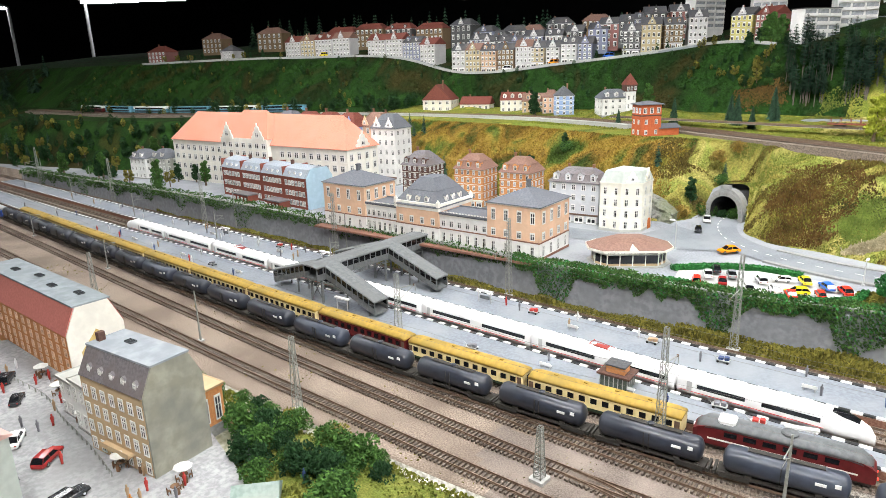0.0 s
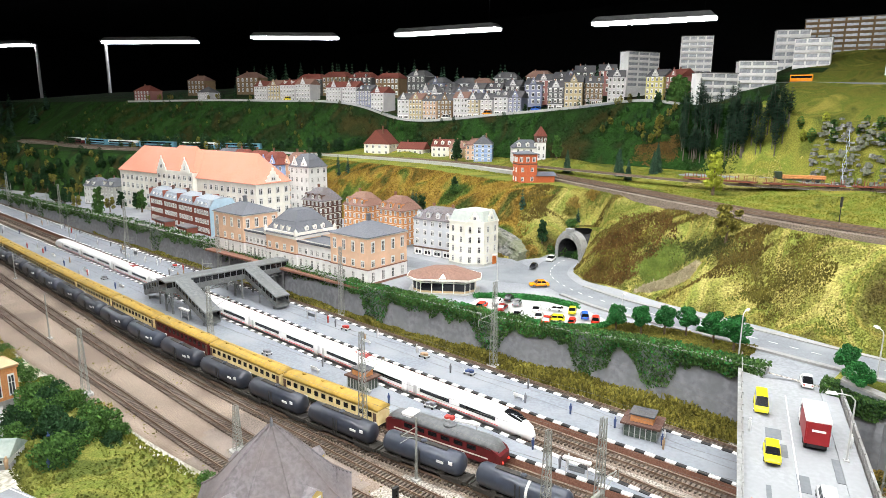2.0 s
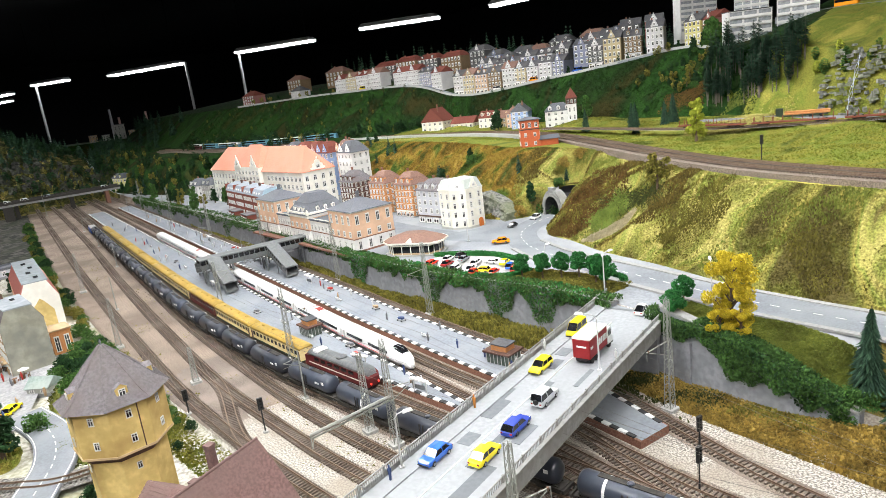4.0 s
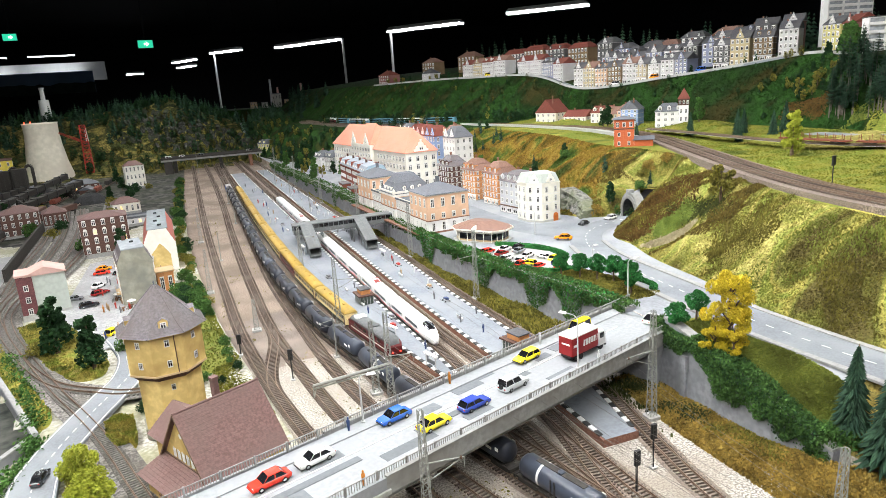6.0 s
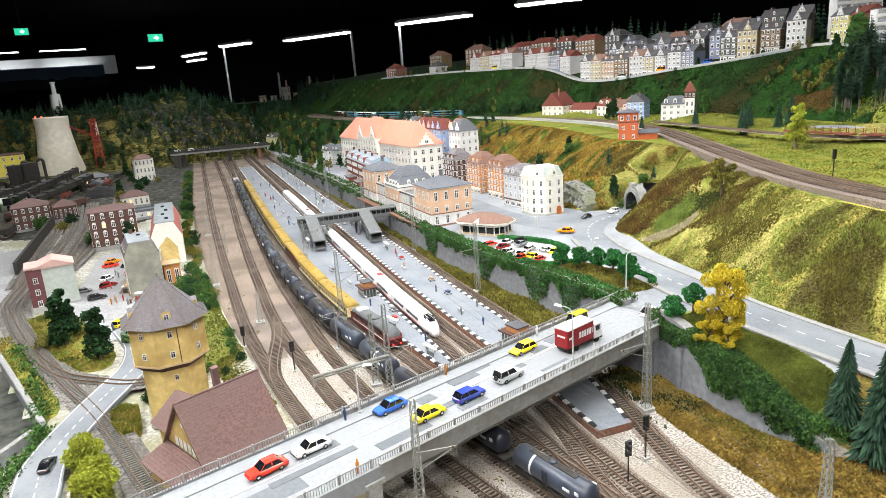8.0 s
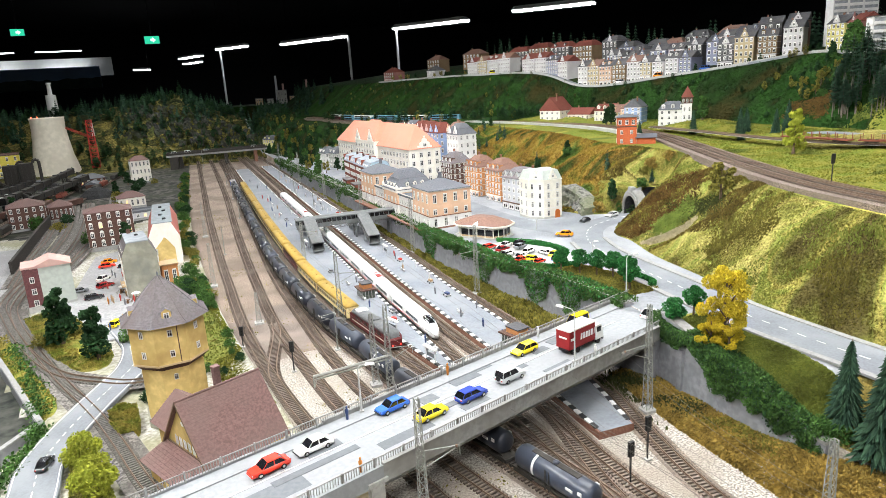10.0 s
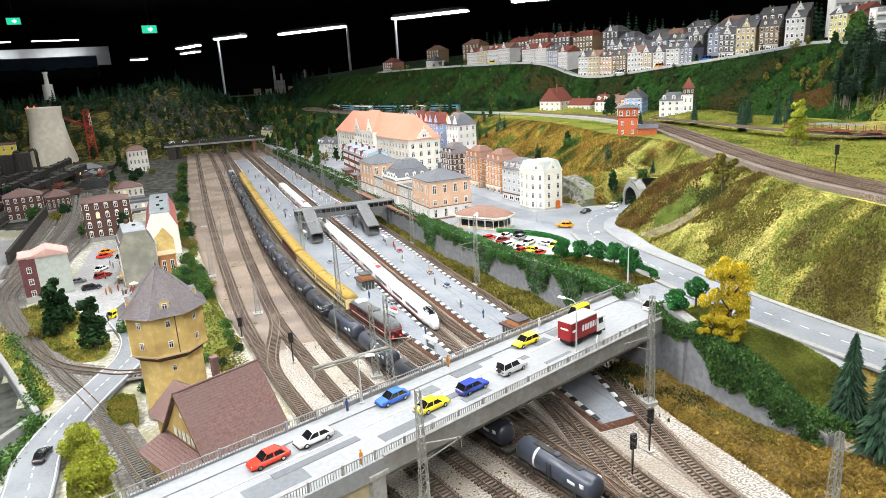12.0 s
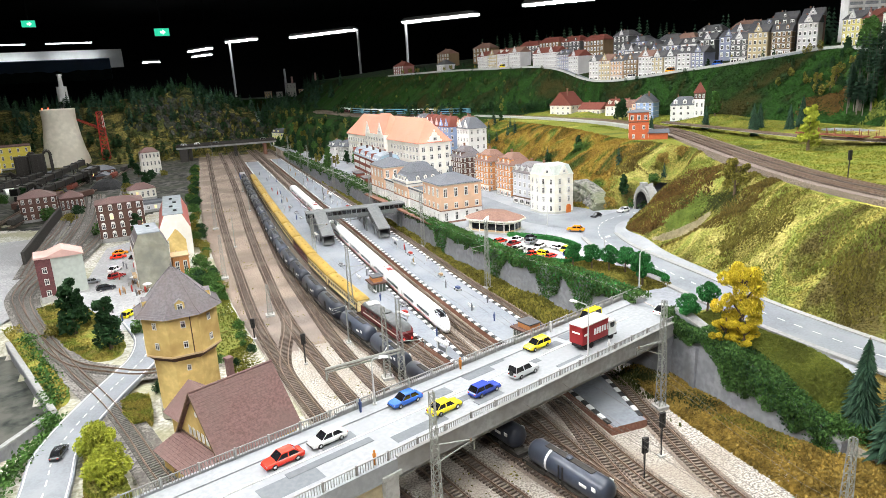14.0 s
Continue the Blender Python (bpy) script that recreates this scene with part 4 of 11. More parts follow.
def harbour():
    g = G()
    g.add([(-1.8, -0.4, -0.022), (-0.46, -0.4, -0.022), (-0.46, 0.8, -0.022), (-1.8, 0.8, -0.022)], [(0, 1, 2, 3)])
    tagged(g.ob("water", WATER), "dark green still harbour water", "water", kind="structure")
    q = tagged(new("quay_wall"), "pale stone quay wall along the harbour basin", "wall", kind="structure")
    for a, b in (((-0.652, 0.632), (-0.478, 0.205)), ((-0.478, 0.205), (-0.60, -0.02))):
        a, b = Vector((*a, 0)), Vector((*b, 0))
        d = (b - a)
        m = Matrix.Translation(a) @ Matrix.Rotation(math.atan2(d.y, d.x), 4, "Z")
        part("quay_stone", G().box(0, d.length, -0.006, 0.006, -0.05, 0.003), WALLSTONE, q, m=m)
        part("quay_coping", G().box(-0.003, d.length + 0.003, -0.005, 0.005, 0.003, 0.006), COPING, q, m=m)
    for x, y, a in ((-0.530, 0.150, 60), (-0.62, 0.06, 20)):
        b = thing("rowing_boat", pose(x, y, -0.022, 0, 0, a), "small dark wooden rowing boat on the water", "boat", "harbour boats")
        rings = []
        for k in range(9):
            s = k / 8
            w = 0.011 * math.sin(math.pi * (0.08 + 0.88 * s)) ** 0.6
            xx = (s - 0.5) * 0.055
            rings.append([(xx, -w, 0.009 + 0.004 * abs(s - 0.5)), (xx, -w * 0.6, 0.001), (xx, w * 0.6, 0.001), (xx, w, 0.009 + 0.004 * abs(s - 0.5)), (xx, w * 0.8, 0.008), (xx, 0, 0.003), (xx, -w * 0.8, 0.008)])
        part("hull", G().loft(rings), mat("boat_wood", (0.06, 0.055, 0.05), (0.035, 0.03, 0.028), 200, 0.7, 0.2), b)
        for xx in (-0.012, 0.006):
            part("thwart", G().box(xx, xx + 0.004, -0.0085, 0.0085, 0.0065, 0.0075), TRUNK, b)


harbour()

# ---- houses ----
FRAMEW = mat("window_frame_white", (0.74, 0.73, 0.70), (0.66, 0.65, 0.62), 200, 0.6, 0.0)
FRAMEB = mat("window_frame_brown", (0.16, 0.10, 0.07), (0.12, 0.075, 0.05), 200, 0.6, 0.0)
LITGLASS = glow("lit_window", (1.0, 0.62, 0.22), 1.1)
WMESH = {}


def window_mesh(w, h, kind="plain", frame=None, glass=None):
    """One window: surround, sash bars, recessed pane."""
    key = (round(w, 4), round(h, 4), kind, (frame or FRAMEW).name, (glass or GLASS).name)
    if key in WMESH:
        return WMESH[key]
    f, d = w * 0.13, 0.0012
    xs = [-w / 2, -w / 2 + f, -f * 0.35, f * 0.35, w / 2 - f, w / 2]
    zs = [-f * 0.8, f * 0.3, h * 0.62, h * 0.62 + f * 0.6, h - f, h + (f * 1.3 if kind == "lintel" else 0)]
    g = G()
    ids = {}

    def vid(i, j, y):
        if (i, j, y) not in ids:
            ids[(i, j, y)] = len(g.v)
            g.v.append((xs[i], y, zs[j]))
        return ids[(i, j, y)]

    def level(i, j):
        if i < 0 or j < 0 or i > 4 or j > 4:
            return 0.0
        return -0.0003 if i in (1, 3) and j in (1, 3) else -d
    for i in range(5):
        for j in range(5):
            y = level(i, j)
            g.f.append((vid(i, j, y), vid(i + 1, j, y), vid(i + 1, j + 1, y), vid(i, j + 1, y)))
            g.mi.append(1 if y == -0.0003 else 0)
            for di, dj, (p, q) in ((1, 0, ((i + 1, j), (i + 1, j + 1))), (-1, 0, ((i, j + 1), (i, j))), (0, 1, ((i + 1, j + 1), (i, j + 1))), (0, -1, ((i, j), (i + 1, j)))):
                y2 = level(i + di, j + dj)
                if y2 > y:
                    g.f.append((vid(*q, y), vid(*p, y), vid(*p, y2), vid(*q, y2)))
                    g.mi.append(0)
    if kind == "arch":
        n = 7
        o = vid(0, 5, -d), vid(5, 5, -d)
        k0 = len(g.v)
        g.v += [(w / 2 * math.cos(math.pi * k / (n - 1)), -d, h + w / 2 * math.sin(math.pi * k / (n - 1))) for k in range(1, n - 1)]
        g.f.append((o[0], o[1], *range(k0, k0 + n - 2)))
        g.mi.append(0)
    me = bpy.data.meshes.new("window")
    me.from_pydata(g.v, [], g.f)
    me.materials.append(frame or FRAMEW)
    me.materials.append(glass or GLASS)
    me.polygons.foreach_set("material_index", g.mi)
    WMESH[key] = me
    return me




def wall_pose(side, w, d, u, z, out=0.0):
    """A place on a wall, local frame: y outward is minus."""
    if side == "s":
        return pose(u, -d / 2 - out, z, 0, 0, 0)
    if side == "n":
        return pose(-u, d / 2 + out, z, 0, 0, 180)
    if side == "e":
        return pose(w / 2 + out, u, z, 0, 0, 90)
    return pose(-w / 2 - out, -u, z, 0, 0, 270)


def put_windows(t, w, d, side, n, zs, ww, wh, kind="plain", frame=None, glass=None, u0=None, u1=None, lit=0.0, z0=0.0, base=None):
    span = w if side in "sn" else d
    a, b = (-span / 2 if u0 is None else u0), (span / 2 if u1 is None else u1)
    for z in zs:
        for i in range(n):
            u = a + (b - a) * (i + 0.5) / n
            gl = LITGLASS if lit and rnd.random() < lit else glass
            o = new("window", window_mesh(ww, wh, kind, frame, gl))
            o.parent = t
            o.matrix_basis = (base or Matrix()) @ wall_pose(side, w, d, u, z0 + z, 0.0004)


def roof_shape(w, d, kind, rise, over=0.003, ridge="x", ms=0.55, inset=0.22):
    """Roof solids on the eave plane z = 0."""
    g = G()
    W, D = w / 2 + over, d / 2 + over
    th = 0.0016
    if kind == "flat":
        g.box(-W, W, -D, D, 0, th * 1.5).box(-W, W, -D, -D + 0.002, 0, rise).box(-W, W, D - 0.002, D, 0, rise).box(-W, -W + 0.002, -D, D, 0, rise).box(W - 0.002, W, -D, D, 0, rise)
    elif kind in ("gable", "hip"):
        if ridge == "x":
            r = W - (D * 0.95 if kind == "hip" else 0)
            r = max(r, 0.001)
            vs = [(-W, -D, 0), (W, -D, 0), (W, D, 0), (-W, D, 0), (-r, 0, rise), (r, 0, rise), (-W, -D, -th), (W, -D, -th), (W, D, -th), (-W, D, -th)]
            fs = [(0, 1, 5, 4), (2, 3, 4, 5), (1, 2, 5), (3, 0, 4)]
        else:
            r = D - (W * 0.95 if kind == "hip" else 0)
            r = max(r, 0.001)
            vs = [(-W, -D, 0), (W, -D, 0), (W, D, 0), (-W, D, 0), (0, -r, rise), (0, r, rise), (-W, -D, -th), (W, -D, -th), (W, D, -th), (-W, D, -th)]
            fs = [(1, 2, 5, 4), (3, 0, 4, 5), (0, 1, 4), (2, 3, 5)]
        fs += [(0, 6, 7, 1), (1, 7, 8, 2), (2, 8, 9, 3), (3, 9, 6, 0), (9, 8, 7, 6)]
        g.add(vs, fs)
    elif kind == "mansard":
        k = min(W, D) * inset * 1.6
        a, z1 = k, rise * ms
        b = k + min(W, D) * 0.35
        rings = [[(-W, -D, 0), (W, -D, 0), (W, D, 0), (-W, D, 0)], [(-W + a, -D + a, z1), (W - a, -D + a, z1), (W - a, D - a, z1), (-W + a, D - a, z1)], [(-W + b, -D + b, rise), (W - b, -D + b, rise), (W - b, D - b, rise), (-W + b, D - b, rise)]]
        g.box(-W - 0.001, W + 0.001, -D - 0.001, D + 0.001, -th, 0)
        g.loft(rings)
        g.box(-W + a - 0.0012, W - a + 0.0012, -D + a - 0.0012, D - a + 0.0012, z1 - 0.0008, z1 + 0.0008)
    elif kind == "tent":
        vs = [(-W, -D, 0), (W, -D, 0), (W, D, 0), (-W, D, 0), (0, 0, rise)]
        g.add(vs, [(0, 1, 4), (1, 2, 4), (2, 3, 4), (3, 0, 4), (3, 2, 1, 0)])
    return g


def dormer(t, m, w, h, roofm, wallm):
    """A small roof house with a window; front faces minus y."""
    o = part("dormer", G().box(-w / 2, w / 2, 0, w * 1.2, 0, h).add([(-w / 2, 0, h), (w / 2, 0, h), (0, 0, h + w * 0.35), (-w / 2, w * 1.2, h), (w / 2, w * 1.2, h), (0, w * 1.2, h + w * 0.35)], [(0, 1, 2), (5, 4, 3)]), wallm, t, m=m)
    part("dormer_roof", G().add([(-w * 0.6, -0.001, h - 0.0004), (0, -0.001, h + w * 0.37), (w * 0.6, -0.001, h - 0.0004), (-w * 0.6, w * 1.2, h - 0.0004), (0, w * 1.2, h + w * 0.37), (w * 0.6, w * 1.2, h - 0.0004)], [(0, 1, 4, 3), (1, 2, 5, 4)]), roofm, o)
    q = new("window", window_mesh(w * 0.6, h * 0.75))
    q.parent = o
    q.matrix_basis = pose(0, -0.0004, h * 0.15)
    return o


def gable_piece(t, m, w, h, wallm):
    """A stepped and curved ornamental gable standing on the eave."""
    prof = [(-0.5, 0), (-0.5, 0.25), (-0.38, 0.33), (-0.34, 0.55), (-0.2, 0.66), (-0.16, 0.85), (0, 1.0), (0.16, 0.85), (0.2, 0.66), (0.34, 0.55), (0.38, 0.33), (0.5, 0.25), (0.5, 0)]
    n = len(prof)
    vs = [(x * w, 0, z * h) for x, z in prof] + [(x * w, 0.004, z * h) for x, z in prof]
    g = G().add(vs, [tuple(range(n)), tuple(range(2 * n - 1, n - 1, -1))] + [(i + 1, i, n + i, n + i + 1) for i in range(n - 1)])
    g.box(-w * 0.05, w * 0.05, 0, 0.004, h, h * 1.15)
    o = part("ornamental_gable", g, wallm, t, m=m)
    q = new("window", window_mesh(w * 0.28, h * 0.3, "arch"))
    q.parent = o
    q.matrix_basis = pose(0, -0.0004, h * 0.22)


def house(m, w, d, h, wall, roof, label, kind="gable", rise=0.04, floors=3, cols=4, side_cols=2, group="", ridge="x", wkind="lintel", frame=None, chim=1, bands=True, dorm=0, gables=0, shop=False, sides="sew", cat="house", name="house", lit=0.0, plinth=None, trim=None, wh=None, band_mat=None, glass=None, wide=0.42):
    """A model house; front faces its local minus y."""
    t = thing(name, m, label, cat, group)
    part("wall", G().box(-w / 2, w / 2, -d / 2, d / 2, -0.012, h), wall, t)
    if kind in ("gable",):
        if ridge == "x":
            g = G()
            for s in (-1, 1):
                x = s * (w / 2 - 0.0005)
                g.add([(x, -d / 2, h), (x, d / 2, h), (x, 0, h + rise * 0.96)], [(0, 1, 2)])
            part("gable_wall", g, wall, t)
        else:
            g = G()
            for s in (-1, 1):
                y = s * (d / 2 - 0.0005)
                g.add([(-w / 2, y, h), (w / 2, y, h), (0, y, h + rise * 0.96)], [(0, 1, 2)])
            part("gable_wall", g, wall, t)
    part("roof", roof_shape(w, d, kind, rise, 0.0035, ridge), roof, t, m=pose(0, 0, h))
    fh = h / floors
    if group != "ridge houses":
        part("plinth", G().box(-w / 2 - 0.0012, w / 2 + 0.0012, -d / 2 - 0.0012, d / 2 + 0.0012, -0.012, fh * 0.16), plinth or COPING, t)
    part("cornice", G().box(-w / 2 - 0.002, w / 2 + 0.002, -d / 2 - 0.002, d / 2 + 0.002, h - 0.0035, h - 0.0003), trim or wall, t)
    if bands:
        for k in range(1, floors):
            part("string_course", G().box(-w / 2 - 0.0008, w / 2 + 0.0008, -d / 2 - 0.0008, d / 2 + 0.0008, fh * k - 0.001, fh * k + 0.0005), band_mat or trim or wall, t)
    wwid = min(w / cols * wide, 0.016)
    hh = wh or fh * 0.52
    for s in sides:
        n = cols if s in "sn" else side_cols
        if n:
            put_windows(t, w, d, s, n, [fh * k + fh * 0.27 for k in range(1 if (shop and s == "s") else 0, floors)], wwid, hh, wkind, frame, glass, lit=lit)
    if shop:
        put_windows(t, w, d, "s", max(2, cols - 1), [fh * 0.12], w / max(2, cols - 1) * 0.78, fh * 0.62, "plain", frame, GLASSD)
        part("shop_fascia", G().box(-w / 2, w / 2, -d / 2 - 0.003, -d / 2, fh * 0.80, fh * 0.95), trim or FRAMEB, t)
    for k in range(chim):
        x = (-0.25 + 0.5 * k) * w if ridge == "x" else 0.15 * w
        y = d * 0.1 if ridge == "x" else (-0.2 + 0.4 * k) * d
        part("chimney", G().box(x - 0.003, x + 0.003, y - 0.0035, y + 0.0035, h + rise * 0.45, h + rise * 1.22).box(x - 0.0037, x + 0.0037, y - 0.0042, y + 0.0042, h + rise * 1.22, h + rise * 1.27), BRICKRED, t)
    if dorm:
        for i in range(dorm):
            u = -w / 2 + w * (i + 0.5) / dorm
            dw = min(w / dorm * 0.5, 0.016)
            k = 0.12 if kind == "mansard" else 0.22
            dormer(t, pose(u, -d / 2 + d * (0.02 if kind == "mansard" else 0.12), h + rise * k), dw, dw * 1.05, roof, wall)
    if gables:
        for i in range(gables):
            u = -w / 2 + w * (i + 0.5) / gables
            gable_piece(t, pose(u, -d / 2 - 0.001, h), min(w / gables * 0.7, 0.035), min(rise * 1.05, 0.035), trim or wall)
    return t


def render_mat(name, c, dirt=0.8):
    return mat(name, c, tuple(v * 0.9 for v in c), 90, 0.85, 0.12, big=tuple(v * dirt for v in c), big_scale=16)


W_WHITE, W_CREAM, W_PEACH, W_TAN = render_mat("white_render", (0.80, 0.785, 0.765)), render_mat("cream_render", (0.82, 0.79, 0.69)), render_mat("peach_render", (0.76, 0.50, 0.34)), render_mat("tan_render", (0.55, 0.40, 0.24))
W_BRICK, W_YEL, W_PINK, W_BLUE = mat("dark_red_brick", (0.26, 0.075, 0.05), (0.18, 0.05, 0.035), 320, 0.85, 0.3, big=(0.20, 0.065, 0.045), big_scale=18), render_mat("yellow_render", (0.76, 0.70, 0.32)), render_mat("rose_render", (0.62, 0.40, 0.36)), render_mat("blue_render", (0.30, 0.42, 0.66))
W_GREY, W_SCHOOL, W_PALEBLUE, W_ORANGE = render_mat("grey_render", (0.48, 0.48, 0.44)), render_mat("ivory_render", (0.85, 0.815, 0.74)), render_mat("pale_blue_render", (0.38, 0.52, 0.62)), mat("orange_brick", (0.60, 0.27, 0.10), (0.48, 0.20, 0.075), 260, 0.85, 0.25, big=(0.52, 0.25, 0.11), big_scale=18)
W_BROWN, W_RUIN, W_REDH = mat("brown_brick", (0.12, 0.065, 0.05), (0.08, 0.042, 0.034), 260, 0.85, 0.3), mat("weathered_grey_render", (0.36, 0.345, 0.28), (0.27, 0.26, 0.21), 60, 0.9, 0.3, big=(0.20, 0.20, 0.18), big_scale=20), mat("signal_red_boards", (0.56, 0.14, 0.055), (0.45, 0.10, 0.04), 200, 0.8, 0.2)
W_PALE, W_RED_T = render_mat("pale_grey_render", (0.58, 0.59, 0.62)), mat("red_roof_tile", (0.20, 0.058, 0.042), (0.13, 0.04, 0.03), 240, 0.8, 0.3)
RSLATE = mat("dark_slate_roof", (0.085, 0.088, 0.10), (0.05, 0.052, 0.06), 240, 0.7, 0.3, big=(0.12, 0.115, 0.115), big_scale=16)
TILE_BROWN = mat("brown_roof_tile", (0.26, 0.15, 0.115), (0.18, 0.10, 0.08), 240, 0.8, 0.3)
TZ = 0.0815


def at(x, y, z, a):
    return pose(x, y, z, 0, 0, a)


# the station: local u (along the tracks) is -y of the facade, front faces the tracks
def station():
    ang = 5.0
    c0 = Vector((0.523, 0.936, TZ))
    t = thing("station_building", Matrix.Translation(c0) @ Matrix.Rotation(math.radians(ang), 4, "Z"), "peach and white station building with grey hipped roofs", "station")
    # local: x into the town, y along the tracks away from the bridge
    segs = [("near_block", 0.0, 0.142, 0.150, 0.127, W_PEACH, "hip", 0.030), ("wing", 0.142, 0.290, 0.085, 0.078, W_WHITE, "flat", 0.006), ("central_block", 0.290, 0.430, 0.150, 0.094, W_PEACH, "mansard", 0.066), ("wing", 0.430, 0.545, 0.085, 0.078, W_WHITE, "flat", 0.006), ("far_block", 0.545, 0.705, 0.130, 0.127, W_PEACH, "hip", 0.030)]
    for nm, y0, y1, depth, h, wm, kind, rise in segs:
        inset = 0.0 if kind != "flat" else 0.006
        L = y1 - y0
        b = part(nm, G().box(-depth / 2, depth / 2, -L / 2, L / 2, -0.01, h), wm, t, m=pose(inset + depth / 2, (y0 + y1) / 2, 0))
        part("roof", roof_shape(depth, L, kind, rise, 0.004, "y" if L > depth else "x"), SLATE, b, m=pose(0, 0, h))
        part("plinth", G().box(-depth / 2 - 0.0014, depth / 2 + 0.0014, -L / 2 - 0.0014, L / 2 + 0.0014, -0.01, 0.005), BRICKRED, b)
        part("cornice", G().box(-depth / 2 - 0.0022, depth / 2 + 0.0022, -L / 2 - 0.0022, L / 2 + 0.0022, h - 0.004, h - 0.0004), W_SCHOOL, b)
        part("rusticated_base", G().box(-depth / 2 - 0.0005, depth / 2 + 0.0005, -L / 2 - 0.0005, L / 2 + 0.0005, 0.005, 0.040), W_WHITE, b, "white rusticated ground floor")
        part("string_course", G().box(-depth / 2 - 0.0016, depth / 2 + 0.0016, -L / 2 - 0.0016, L / 2 + 0.0016, 0.040, 0.0428), BRICKRED, b)
        n = 4 if kind != "flat" else 6
        if kind == "central_block":
            n = 5
        put_windows(b, depth, L, "w", n, [0.008], 0.0105, 0.024, "arch", FRAMEW, GLASSD)
        rows = [(0.048, 0.015)] + ([(0.086, 0.026)] if h > 0.12 else ([(0.076, 0.020)] if h > 0.1 else []))
        for z, hh in rows:
            put_windows(b, depth, L, "w", n, [z], 0.0125, hh, "lintel", FRAMEW)
        if nm in ("near_block", "far_block"):
            put_windows(b, depth, L, "s", 4, [0.008], 0.0115, 0.026, "arch", FRAMEW, GLASSD)
            put_windows(b, depth, L, "s", 4, [0.048], 0.0135, 0.016, "lintel", FRAMEW)
            put_windows(b, depth, L, "s", 4, [0.086], 0.0135, 0.027, "lintel", FRAMEW)
            put_windows(b, depth, L, "e", 4, [0.012, 0.050, 0.088], 0.009, 0.022, "lintel", FRAMEW)
            part("chimney", G().box(-0.005, 0.005, -0.004, 0.004, h + 0.01, h + 0.045).box(-0.006, 0.006, -0.005, 0.005, h + 0.045, h + 0.048), SLATE, b)
        if nm == "central_block":
            for k in (-0.03, 0.0, 0.03):
                dormer(b, Matrix.Translation((-depth / 2 + 0.004, k, h + 0.010)) @ Matrix.Rotation(math.radians(-90), 4, "Z"), 0.012, 0.013, SLATE, W_SCHOOL)
                dormer(b, Matrix.Translation((k, -L / 2 + 0.004, h + 0.010)), 0.012, 0.013, SLATE, W_SCHOOL)
            for bx0, bx1, by0, by1 in ((-depth / 2 - 0.002, depth / 2, -L / 2 - 0.003, -L / 2 + 0.001), (-depth / 2 - 0.002, -depth / 2 + 0.002, -L / 2, L / 2), (-depth / 2 - 0.002, depth / 2, L / 2 - 0.001, L / 2 + 0.003)):
                part("parapet", G().box(bx0, bx1, by0, by1, h - 0.010, h + 0.009), W_SCHOOL, b, "white parapet wall")
            for bx, by in ((-depth / 2, -L / 2), (-depth / 2, L / 2), (depth / 2 - 0.003, -L / 2)):
                part("corner_pier", G().box(bx - 0.004, bx + 0.004, by - 0.004, by + 0.004, h - 0.010, h + 0.014).prism([(bx - 0.003, by - 0.003), (bx + 0.003, by - 0.003), (bx + 0.003, by + 0.003), (bx - 0.003, by + 0.003)], h + 0.014, h + 0.020, top=0.3), W_SCHOOL, b)
        if kind == "flat":
            g = G()
            y = -L / 2
            while y < L / 2:
                g.box(-depth / 2 - 0.0007, -depth / 2 + 0.0007, y, y + 0.0018, h + 0.001, h + 0.0085)
                y += 0.0045
            part("roof_balustrade", g, W_SCHOOL, b)
    # brick apron in front of the station
    tagged(G().box(0.002, 0.035, 0.0, 0.72, -0.004, 0.0015).ob("pavement_station", BRICKRED, None, Matrix.Translation(c0 + Vector((-0.033, 0, 0))) @ Matrix.Rotation(math.radians(ang), 4, "Z")), "red brick paved strip before the station", "pavement", kind="structure")


station()


